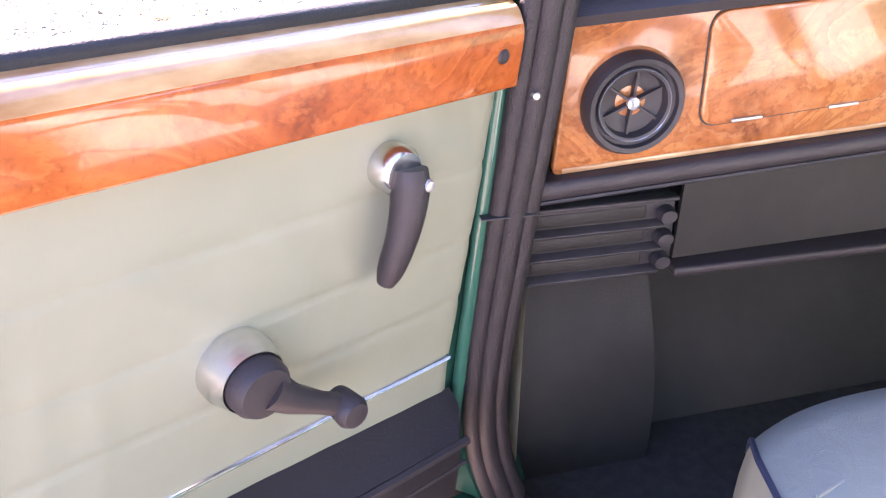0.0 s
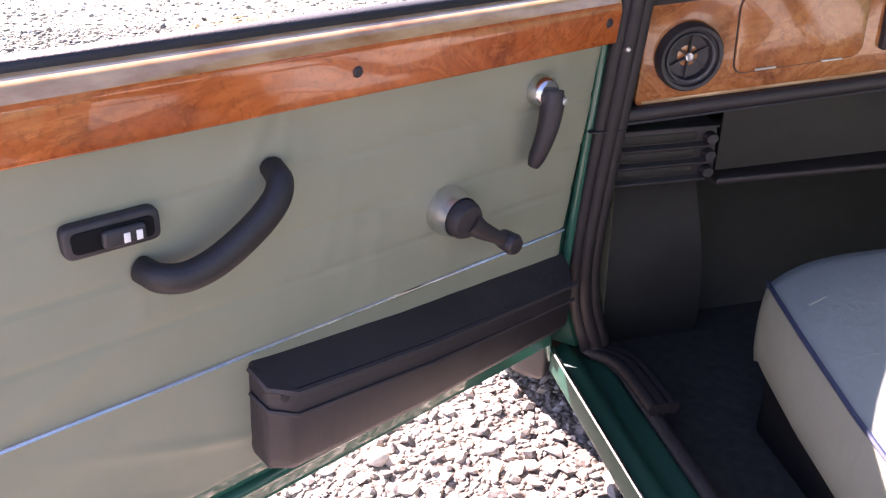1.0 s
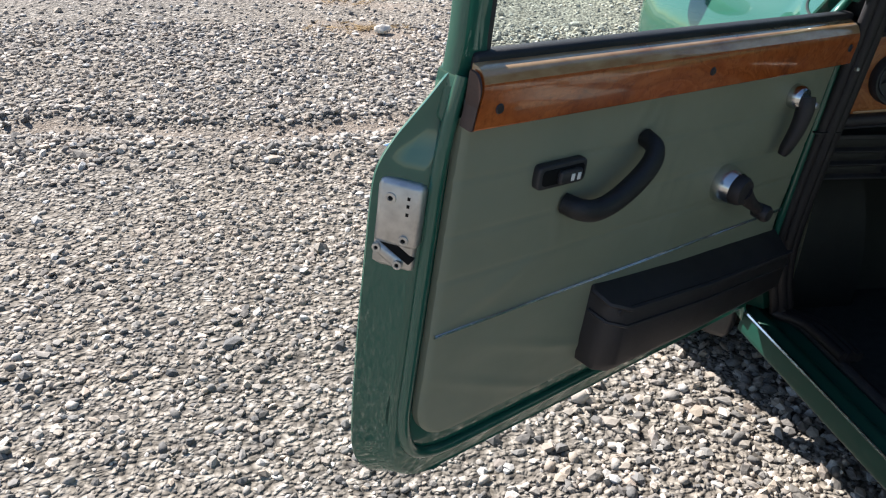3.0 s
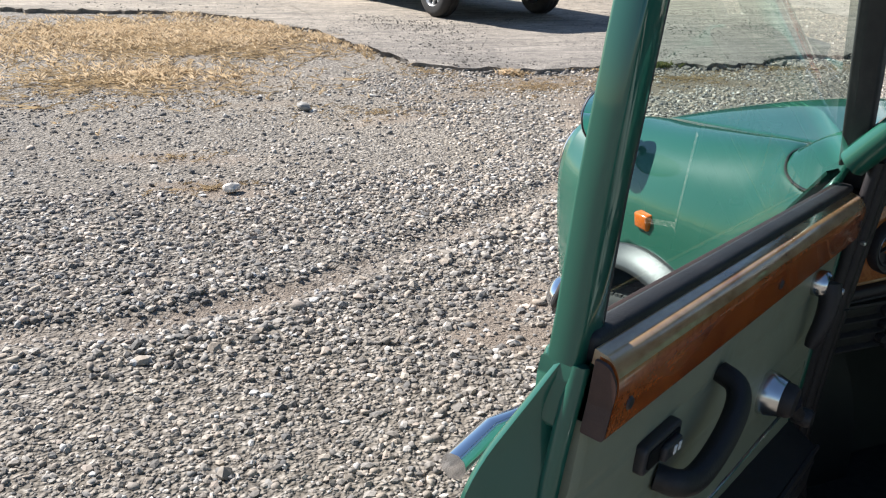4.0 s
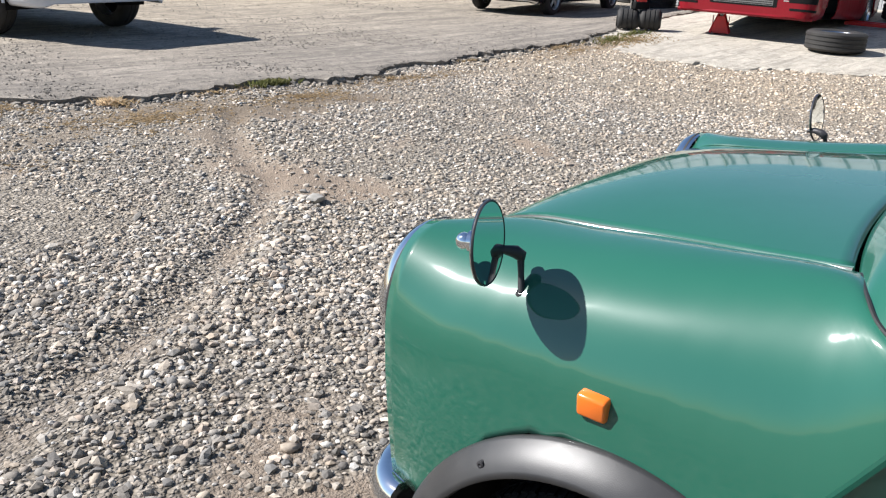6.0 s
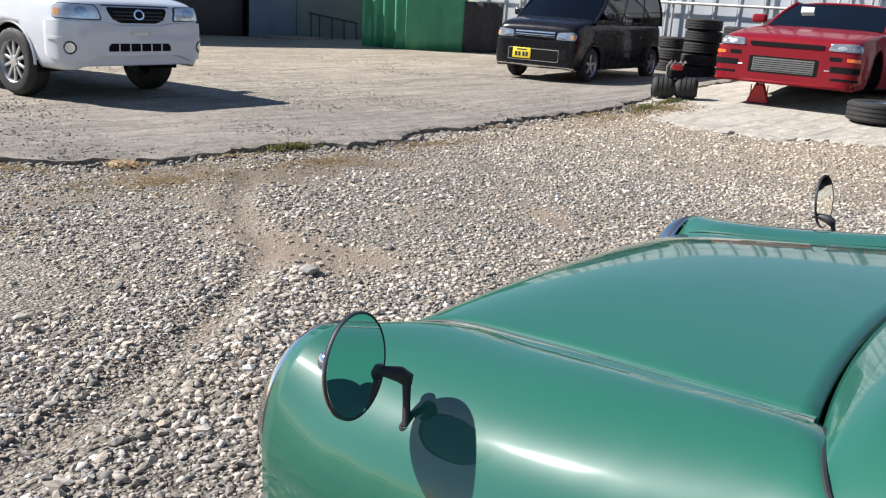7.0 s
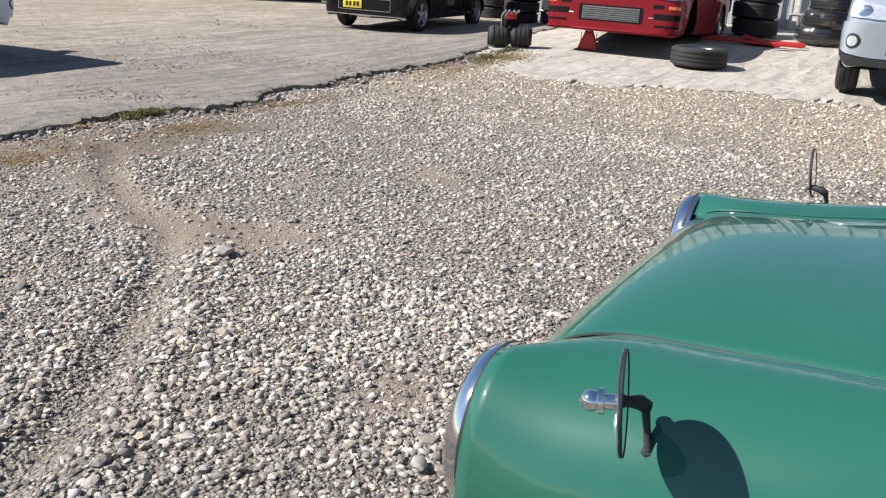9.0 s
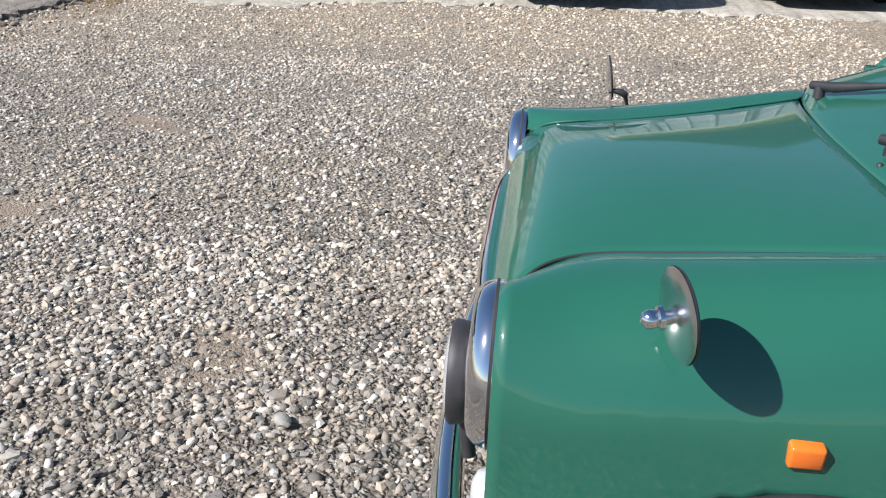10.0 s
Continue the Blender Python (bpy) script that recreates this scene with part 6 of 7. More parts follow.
def vehicle(name, label, m, spec):
    """A road car: forward is +y, the front axle lies at y = 0, the road at z = 0."""
    car = thing(name, label, spec.get("category", "car"), m)
    P = spec["paint"]
    W, R = spec["w"] / 2, spec["wheel_r"]
    wb = spec["wheelbase"]
    st = spline([(a, w * W, zt, zb) for a, w, zt, zb in spec["body"]], 96)
    rows = []
    for y, w, zt, zb in st:
        zm = zb + (zt - zb) * 0.58
        half = [(0, zt + 0.012), (w * 0.55, zt + 0.006), (w * 0.86, zt - 0.012), (w * 0.965, zt - 0.07), (w, zm), (w * 0.995, zb + 0.22), (w * 0.975, zb + 0.06), (w * 0.93, zb)]
        half = spline(half, 34)
        rows.append([(-x, y, z) for x, z in half[:0:-1]] + [(x, y, z) for x, z in half])
    b = grid(rows)
    b.verts.ensure_lookup_table()
    count = len(rows[0])
    for side in (range(count), range(len(b.verts) - count, len(b.verts))):
        ids = list(side)
        for k in range(count // 2):
            q = [b.verts[ids[k]], b.verts[ids[k + 1]], b.verts[ids[count - 2 - k]], b.verts[ids[count - 1 - k]]]
            q = list(dict.fromkeys(q))
            if len(q) > 2:
                b.faces.new(q)
    ar = R * 1.16
    cut = [f for f in b.faces for yy in (0, -wb) if abs(f.calc_center_median().x) > W * 0.6 and math.hypot(f.calc_center_median().y - yy, f.calc_center_median().z - R) < ar]
    bmesh.ops.delete(b, geom=list(set(cut)), context="FACES")
    SHELL[name] = BVHTree.FromBMesh(b)
    body = part("body", b, P, car)
    thick(body, 0.01, -1)
    for yy in (0, -wb):
        for s in (-1, 1):
            rows = []
            for a in np.linspace(radians(-10), radians(190), 18):
                rows.append([(s * x, yy + r * math.cos(a), R + r * math.sin(a)) for x, r in ((W * 0.965, ar * 1.02), (W * 0.55, ar), (W * 0.55, 0.02))])
            part("wheel_well", grid(rows), dark_void, car)
            lip = [(s * (W * 0.985), yy + ar * math.cos(a), R + ar * math.sin(a)) for a in np.linspace(radians(0), radians(180), 20)]
            part("arch_lip", tube(lip, 0.016, 6), spec.get("lip", P), car)
    under = box((-W * 0.8, st[-1][0] + 0.1, spec["body"][0][3] + 0.02), (W * 0.8, st[0][0] - 0.25, spec["body"][0][3] + 0.14))
    part("underbody", under, dark_void, car)
    # cabin
    (y0, z0), (y1, z1), (y2, z2), (y3, z3) = spec["cabin"]     # screen foot, roof front, roof rear, tail foot
    wb_, wt = W * spec.get("belt", 0.92), W * spec.get("roof", 0.76)
    roof_rows = []
    for t in np.linspace(0, 1, 10):
        yy = y1 + (y2 - y1) * t
        zz = z1 + (z2 - z1) * t + 0.03 * math.sin(math.pi * t)
        roof_rows.append([(x, yy, zz - 0.045 * (abs(x) / wt) ** 3) for x in np.linspace(-wt, wt, 13)])
    thick(part("roof", grid(roof_rows), P, car), 0.03)
    part("windscreen", grid([[(x * (wb_ * (1 - t) + wt * t), y0 + (y1 - y0) * t + 0.07 * (1 - x * x), z0 + (z1 - 0.03 - z0) * t) for x in np.linspace(-1, 1, 9)] for t in (0, 0.5, 1)]), car_glass, car)
    part("rear_window", grid([[(x * (wb_ * (1 - t) + wt * t), y3 + (y2 - y3) * t, z3 + (z2 - 0.03 - z3) * t) for x in np.linspace(-1, 1, 5)] for t in (0, 1)]), spec.get("glass", car_glass), car)
    n = spec.get("doors", 2)
    for s in (-1, 1):
        def flank(g, t, out=0.0):
            """A point on the greenhouse side: g from screen to tail, t from belt to roof."""
            yb, yt = y0 + (y3 - y0) * g, y1 + (y2 - y1) * g
            zb, zt = z0 + (z3 - z0) * g - 0.03, z1 + (z2 - z1) * g - 0.035
            bow = 0.035 * math.sin(math.pi * t * 0.9)
            return (s * ((wb_ * (1 - t) + wt * t) + bow + out), yb + (yt - yb) * t, zb + (zt - zb) * t)
        part("cabin_side", grid([[flank(g, t) for t in np.linspace(0, 1, 9)] for g in np.linspace(0, 1, 13)]), P, car)
        marks = [0.0] + [(i + 1) / (n + 1) for i in range(n)] + [1.0]
        for a, c in zip(marks, marks[1:]):
            pane = [[flank(g, t, 0.007) for t in np.linspace(0.10, 0.88, 7)] for g in np.linspace(a + 0.022, c - 0.022, 6)]
            part("side_window", grid(pane), spec.get("glass", car_glass), car)
        part("screen_post", tube([flank(0.0, t) for t in np.linspace(0, 1, 6)], 0.030, 8), P, car)
        part("roof_rail", tube([flank(g, 1.0) for g in np.linspace(0, 1, 8)], 0.034, 8), P, car)
        part("tail_post", tube([flank(1.0, t) for t in np.linspace(0, 1, 6)], 0.030, 8), P, car)
        part("door_mirror", moved(box((-0.10, -0.05, -0.06), (0.10, 0.05, 0.06), 0.03, 3), Matrix.Translation((s * (W + 0.09), y0 - 0.28, z0 + 0.10))), spec.get("mirror", P), car)
        # door seams as shallow dark joints
        for g in marks[1:-1]:
            yb = y0 + (y3 - y0) * g
            part("door_seam", box((s * W * 0.998 - 0.004, yb - 0.004, 0.42), (s * W * 0.998 + 0.004, yb + 0.004, z0 - 0.12)), black_ink, car)
            part("door_handle", box((s * (W + 0.004) - 0.012, yb - 0.02, z0 - 0.24), (s * (W + 0.004) + 0.012, yb + 0.14, z0 - 0.20), 0.008), P, car)
    # wheels
    tmpl = plain_wheel(R, spec["tyre_w"], R * spec.get("rim", 0.62), spec.get("rim_mat", alloy), spec.get("spokes", 5))
    tmpl.parent = car
    placed = [(-1, 0), (1, 0), (-1, -wb), (1, -wb)]
    placed = [p for p in placed if p not in spec.get("off", [])]
    for k, (s, yy) in enumerate(placed):
        mm = pose(s * (W - spec["tyre_w"] / 2 - 0.01), yy, R, 0, 0, 0 if s > 0 else 180)
        if k == 0:
            tmpl.matrix_basis = mm
        else:
            copy_thing(tmpl, mm)
    return car


def face_part(car, name, outline, y, depth, material, label="", bevel=0.006, bend=0.0, lean=0.0, foot=0.0):
    """A fitting on a car's nose, drawn in (x, z) and set out along +y, bent back towards the flanks."""
    b = prism(outline, y - depth, y, "y", bevel)
    if bend:
        for v in b.verts:
            v.co.y -= bend * v.co.x * v.co.x
    if lean:
        for v in b.verts:
            v.co.y -= lean * (v.co.z - foot)
    return part(name, b, material, car, label)


def skin(car, name, outline, material, off=0.012, label="", nx=22, nz=8, ref=0.85):
    """A raised fitting that follows the body's nose; the outline is (distance round the nose, height)."""
    tree = SHELL[car.name.split(".")[0]]
    xs = [p[0] for p in outline]
    x0, x1 = min(xs) + 1e-4, max(xs) - 1e-4

    def spread(n):
        return [0.0, 0.012] + list(np.linspace(0.05, 0.95, n)) + [0.988, 1.0]
    rows = []
    for i, s_ in enumerate(spread(nx)):
        x = x0 + (x1 - x0) * s_
        zs = [a[1] + (b[1] - a[1]) * (x - a[0]) / (b[0] - a[0]) for a, b in zip(outline, outline[1:] + outline[:1]) if (a[0] - x) * (b[0] - x) < 0]
        lo, hi = min(zs), max(zs)
        row = []
        d = Vector((math.sin(math.atan2(x, ref)), math.cos(math.atan2(x, ref)), 0))
        for k, t in enumerate(spread(nz)):
            z = lo + (hi - lo) * t
            hit, nrm, _, _ = tree.ray_cast(Vector((0, 0, z)), d)
            if hit is None:
                hit, nrm = Vector((0, 0, z)) + d * ref, d
            out = (d + Vector((0, 0, max(-0.5, min(0.8, nrm.z if nrm.dot(d) > 0 else -nrm.z))))).normalized()
            rim = i in (0, nx + 3) or k in (0, nz + 3)
            row.append(tuple(hit + out * (-0.004 if rim else off)))
        rows.append(row)
    return part(name, grid(rows), material, car, label, True, 60)


def mirrored(outline):
    return [(-x, z) for x, z in outline][::-1]


def on_ground(x, y, add=0.022):
    return ground_height(x, y) + add


def flag(x0, z0, x1, z1, r=0.02):
    return rounded([(x0, z0), (x1, z0), (x1, z1), (x0, z1)], r, 4)


# white off-roader on the grey yard
suv = vehicle("white_suv", "dusty white off-roader parked on the grey concrete yard", pose(3.26, 9.16, on_ground(3.3, 9.2, 0.045), 0, 0, 190), dict(
    paint=white_paint, w=1.80, wheel_r=0.345, tyre_w=0.225, wheelbase=2.62, rim=0.62, spokes=10, doors=2, belt=0.90, roof=0.74,
    body=[(0.86, 0.78, 0.80, 0.36), (0.83, 0.88, 0.92, 0.33), (0.74, 0.95, 0.99, 0.32), (0.5, 0.98, 1.04, 0.32), (0.0, 1.0, 1.09, 0.33), (-0.35, 1.0, 1.13, 0.33), (-1.5, 1.0, 1.12, 0.33), (-2.9, 1.0, 1.12, 0.35), (-3.4, 0.97, 1.10, 0.4), (-3.52, 0.90, 1.0, 0.45)],
    cabin=[(-0.30, 1.12), (-0.98, 1.72), (-3.1, 1.74), (-3.42, 1.12)], category="suv"))
skin(suv, "bumper", rounded([(-1.30, 0.44), (-0.62, 0.40), (-0.48, 0.455), (0.48, 0.455), (0.62, 0.40), (1.30, 0.44), (1.34, 0.66), (1.30, 0.80), (0.40, 0.795), (0.24, 0.765), (-0.24, 0.765), (-0.40, 0.795), (-1.30, 0.80), (-1.34, 0.66)], 0.03, 4),
     white_paint, 0.03, "white front bumper", 44, 12)
skin(suv, "grille", rounded([(-0.32, 0.83), (-0.22, 0.785), (0.22, 0.785), (0.32, 0.83), (0.38, 0.935), (-0.38, 0.935)], 0.03, 4), dark_void, 0.010, "black grille")
for z in (0.815, 0.85, 0.885):
    skin(suv, "grille_bar", flag(-0.31, z, 0.31, z + 0.012, 0.002), black_plastic, 0.016, "", 14, 2)
skin(suv, "bonnet_edge", rounded([(-0.44, 0.948), (0.44, 0.948), (0.44, 0.957), (-0.44, 0.957)], 0.002, 2), black_ink, 0.006, "", 20, 2)
for r0, mt, off in ((0.052, chrome, 0.022), (0.036, dark_void, 0.025)):
    skin(suv, "badge", [(r0 * 1.25 * math.cos(a), 0.865 + r0 * math.sin(a)) for a in np.linspace(0.01, 6.29, 25)[:-1]], mt, off, "bright oval emblem" if r0 > 0.05 else "", 8, 4)
LAMP = rounded([(0.44, 0.815), (1.06, 0.825), (1.10, 0.90), (0.98, 0.955), (0.50, 0.945)], 0.04, 4)
for q in (LAMP, mirrored(LAMP)):
    c = sum(x for x, z in q) / len(q)
    skin(suv, "lamp_bezel", [(c + (x - c) * 1.05, 0.88 + (z - 0.88) * 1.16) for x, z in q], black_plastic, 0.006)
    lamp = skin(suv, "headlamp", q, clear_lens, 0.014, "clear headlamp")
    sg = 1 if c > 0 else -1
    skin(suv, "lamp_bowl", [(sg * 0.66 + 0.075 * math.cos(a), 0.885 + 0.045 * math.sin(a)) for a in np.linspace(0.01, 6.29, 21)[:-1]], worn_chrome, 0.020, "", 8, 4)
    skin(suv, "turn_lens", flag(min(sg * 0.93, sg * 1.06), 0.84, max(sg * 0.93, sg * 1.06), 0.91), amber_pale, 0.018, "amber corner lens", 6, 4)
    skin(suv, "bumper_crease", flag(min(sg * 0.86, sg * 1.2), 0.615, max(sg * 0.86, sg * 1.2), 0.64, 0.006), white_paint, 0.040, "", 12, 2)
    skin(suv, "fog_ring", [(sg * 0.80 + 0.085 * math.cos(a), 0.545 + 0.066 * math.sin(a)) for a in np.linspace(0.01, 6.29, 25)[:-1]], black_plastic, 0.033, "", 8, 4)
    skin(suv, "fog_lamp", [(sg * 0.80 + 0.064 * math.cos(a), 0.545 + 0.050 * math.sin(a)) for a in np.linspace(0.01, 6.29, 25)[:-1]], clear_lens, 0.038, "", 8, 4)
skin(suv, "air_intake", rounded([(-0.38, 0.505), (0.38, 0.505), (0.36, 0.585), (-0.36, 0.585)], 0.012, 3), dark_void, 0.034)
for k in range(5):
    skin(suv, "intake_rib", flag(-0.25 + k * 0.125 - 0.006, 0.507, -0.25 + k * 0.125 + 0.006, 0.583, 0.001), white_paint, 0.039, "", 2, 5)
skin(suv, "plate_holder", flag(-0.12, 0.665, 0.12, 0.715, 0.006), steel, 0.038, "bare number plate holder", 8, 3)
skin(suv, "plate_gap", flag(-0.085, 0.668, 0.085, 0.695, 0.006), white_plate, 0.042, "", 8, 3)
part("lower_lip", tube([(x, 0.80 - 0.11 * x * x, 0.40) for x in np.linspace(-0.70, 0.70, 15)], 0.045, 6), dark_void, suv)

# black tall kei wagon
kei = vehicle("kei_wagon", "glossy black tall compact wagon on the concrete yard", pose(10.85, 8.52, on_ground(10.85, 8.5, 0.045), 0, 0, 98), dict(
    paint=black_paint, glass=privacy_glass, w=1.475, wheel_r=0.275, tyre_w=0.16, wheelbase=2.44, rim=0.66, spokes=5, doors=2, belt=0.975, roof=0.84,
    body=[(0.62, 0.86, 0.70, 0.22), (0.58, 0.95, 0.84, 0.20), (0.45, 0.985, 0.92, 0.20), (0.1, 1.0, 0.98, 0.2), (-0.3, 1.0, 1.0, 0.2), (-1.5, 1.0, 0.98, 0.2), (-2.6, 1.0, 0.98, 0.22), (-2.74, 0.96, 0.9, 0.3)],
    cabin=[(0.02, 0.95), (-0.62, 1.48), (-2.60, 1.50), (-2.70, 0.97)], category="wagon"))
skin(kei, "bumper", rounded([(-0.86, 0.20), (0.86, 0.20), (0.90, 0.45), (0.86, 0.63), (-0.86, 0.63), (-0.90, 0.45)], 0.03, 4), black_paint, 0.030, "black bumper", 30, 10, 0.62)
skin(kei, "grille", flag(-0.34, 0.665, 0.34, 0.755, 0.02), dark_void, 0.012, "", 16, 5, 0.62)
for z, h_ in ((0.685, 0.010), (0.708, 0.010), (0.742, 0.024)):
    skin(kei, "grille_bar", flag(-0.36, z, 0.36, z + h_, 0.002), worn_chrome, 0.020, "", 16, 2, 0.62)
KLAMP = rounded([(0.38, 0.655), (0.74, 0.655), (0.80, 0.73), (0.70, 0.785), (0.40, 0.765)], 0.03, 4)
for q in (KLAMP, mirrored(KLAMP)):
    sg = 1 if q[0][0] > 0 else -1
    skin(kei, "headlamp", q, smoked_lens, 0.014, "clear headlamp", 14, 6, 0.62)
    skin(kei, "lamp_bowl", [(sg * 0.50 + 0.06 * math.cos(a), 0.71 + 0.035 * math.sin(a)) for a in np.linspace(0.01, 6.29, 21)[:-1]], worn_chrome, 0.019, "", 8, 4, 0.62)
    skin(kei, "turn_lens", flag(min(sg * 0.64, sg * 0.72), 0.675, max(sg * 0.64, sg * 0.72), 0.74, 0.01), amber_pale, 0.018, "amber corner lens", 5, 4, 0.62)
skin(kei, "bumper_intake", flag(-0.45, 0.305, 0.45, 0.50, 0.03), steel, 0.034, "", 22, 6, 0.62)
skin(kei, "intake_mesh", flag(-0.44, 0.315, 0.44, 0.49, 0.025), dark_void, 0.037, "", 22, 6, 0.62)
skin(kei, "bumper_lip", flag(-0.80, 0.215, 0.80, 0.245, 0.01), worn_chrome, 0.036, "", 24, 3, 0.62)
np_ = face_part(kei, "number_plate", flag(-0.015, 0.335, 0.315, 0.50, 0.01), 0.667, 0.014, yellow_plate, "yellow number plate with black bars", 0.003)
np_.location.x = 0.05
for x0, x1, z0, z1 in ((0.06, 0.24, 0.460, 0.480), (0.03, 0.075, 0.365, 0.435), (0.09, 0.135, 0.365, 0.435), (0.165, 0.21, 0.365, 0.435), (0.225, 0.27, 0.365, 0.435)):
    part("plate_mark", box((x0, 0.6665, z0), (x1, 0.669, z1)), black_ink, np_)
part("seat_shapes", box((-0.5, -1.2, 0.9), (0.5, -1.0, 1.25), 0.08, 3), dark_void, kei)

# red sports saloon, its nose on a stand and one front wheel off
RED = pose(10.70, 4.29, on_ground(10.7, 4.1) + 0.075, 3.0, 0, 96)
red = vehicle("red_saloon", "red sports saloon raised on a stand with front wheels off", RED, dict(
    paint=red_paint, w=1.80, wheel_r=0.315, tyre_w=0.225, wheelbase=2.665, rim=0.70, spokes=5, doors=1, belt=0.86, roof=0.68, rim_mat=worn_chrome,
    body=[(0.90, 0.80, 0.64, 0.14), (0.86, 0.92, 0.69, 0.12), (0.72, 0.97, 0.74, 0.14), (0.35, 1.0, 0.81, 0.16), (0.0, 1.0, 0.86, 0.17), (-0.55, 1.0, 0.91, 0.18), (-1.6, 1.0, 0.90, 0.18), (-2.7, 1.0, 0.93, 0.2), (-3.5, 0.97, 0.95, 0.24), (-3.66, 0.9, 0.85, 0.3)],
    cabin=[(-0.62, 0.92), (-1.30, 1.31), (-2.2, 1.32), (-2.95, 0.93)], off=[(-1, 0), (1, 0)], category="saloon"))
skin(red, "bumper", rounded([(-1.30, 0.15), (1.30, 0.15), (1.34, 0.40), (1.30, 0.55), (0.50, 0.575), (-0.50, 0.575), (-1.30, 0.55), (-1.34, 0.40)], 0.03, 4), red_paint, 0.035, "red front bumper with large intake", 44, 12, 0.90)
skin(red, "grille", rounded([(-0.44, 0.585), (0.44, 0.585), (0.46, 0.640), (-0.46, 0.640)], 0.015, 4), dark_void, 0.010, "", 16, 4, 0.90)
skin(red, "intake", flag(-0.42, 0.255, 0.42, 0.465, 0.03), dark_void, 0.038, "", 16, 5, 0.90)
skin(red, "intercooler", flag(-0.37, 0.275, 0.37, 0.445, 0.015), cooler_grey, 0.041, "grey intercooler behind the opening", 16, 5, 0.90)
for k in range(6):
    z = 0.287 + k * 0.026
    skin(red, "cooler_fin", flag(-0.36, z, 0.36, z + 0.007, 0.001), dark_void, 0.044, "", 10, 2, 0.90)
RLAMP = rounded([(0.50, 0.583), (1.02, 0.578), (1.05, 0.645), (0.92, 0.678), (0.53, 0.668)], 0.025, 4)
for q in (RLAMP, mirrored(RLAMP)):
    sg = 1 if q[0][0] > 0 else -1
    skin(red, "headlamp", q, smoked_lens, 0.014, "clear headlamp", 16, 5, 0.90)
    for x in (0.66, 0.84):
        skin(red, "lamp_bowl", [(sg * x + 0.06 * math.cos(a), 0.617 + 0.024 * math.sin(a)) for a in np.linspace(0.01, 6.29, 21)[:-1]], steel, 0.018, "", 8, 4, 0.90)
    for nm, a, b, z0, z1, mt, off in (("lamp_hole", 0.52, 0.66, 0.465, 0.515, dark_void, 0.039), ("turn_lens", 0.72, 0.94, 0.465, 0.505, amber, 0.040), ("side_intake", 0.54, 0.98, 0.33, 0.405, dark_void, 0.039),
                                      ("canard_slot", 0.56, 1.0, 0.235, 0.265, dark_void, 0.039)):
        skin(red, nm, flag(min(sg * a, sg * b), z0, max(sg * a, sg * b), z1, 0.012), mt, off, "", 10, 4, 0.90)
    part("intake_strut", tube([(sg * 0.50, 0.93, 0.345), (sg * 0.66, 0.915, 0.35), (sg * 0.74, 0.885, 0.40)], 0.008, 6), steel, red)
part("lower_lip", tube([(x, 0.940 - 0.13 * x * x, 0.150) for x in np.linspace(-0.86, 0.86, 15)], 0.026, 6), red_paint, red)
face_part(red, "screen_note", flag(0.28, 1.14, 0.46, 1.22, 0.004), -1.0, 0.01, white_plate, "white paper behind the screen", 0.0)

# silver off-roader and a dark car beside it
silver = vehicle("silver_suv", "silver-blue off-roader with grey bumper on the pale pad", pose(9.2, 0.38, on_ground(9.2, 0.4), 0, 0, 95.5), dict(
    paint=silver_paint, w=1.80, wheel_r=0.345, tyre_w=0.22, wheelbase=2.62, rim=0.60, doors=2, belt=0.92, roof=0.74,
    body=[(0.83, 0.80, 0.82, 0.34), (0.79, 0.90, 0.92, 0.32), (0.68, 0.96, 0.99, 0.30), (0.45, 0.985, 1.04, 0.30), (0.0, 1.0, 1.08, 0.32), (-0.4, 1.0, 1.12, 0.32), (-1.5, 1.0, 1.12, 0.32), (-2.9, 1.0, 1.12, 0.35), (-3.55, 0.92, 1.0, 0.42)],
    cabin=[(-0.30, 1.11), (-0.98, 1.66), (-3.0, 1.68), (-3.4, 1.12)], category="suv"))
skin(silver, "bumper", rounded([(-1.28, 0.50), (-0.6, 0.42), (0.6, 0.42), (1.28, 0.50), (1.32, 0.64), (1.28, 0.75), (0.42, 0.77), (-0.42, 0.77), (-1.28, 0.75), (-1.32, 0.64)], 0.03, 4), silver_paint, 0.032, "silver upper bumper", 40, 10, 0.83)
skin(silver, "lower_bumper", rounded([(-1.26, 0.49), (-0.80, 0.34), (0.80, 0.34), (1.26, 0.49), (0.6, 0.415), (-0.6, 0.415)], 0.02, 4), grey_plastic, 0.040, "grey lower bumper", 40, 5, 0.83)
skin(silver, "grille", rounded([(-0.36, 0.79), (0.36, 0.79), (0.40, 0.89), (-0.40, 0.89)], 0.03, 4), dark_void, 0.010, "black grille", 16, 5, 0.83)
skin(silver, "grille_bar", flag(-0.38, 0.835, 0.38, 0.86, 0.004), chrome, 0.018, "", 16, 3, 0.83)
SLAMP = rounded([(0.46, 0.79), (0.96, 0.80), (1.06, 0.92), (0.94, 0.965), (0.54, 0.91)], 0.05, 4)
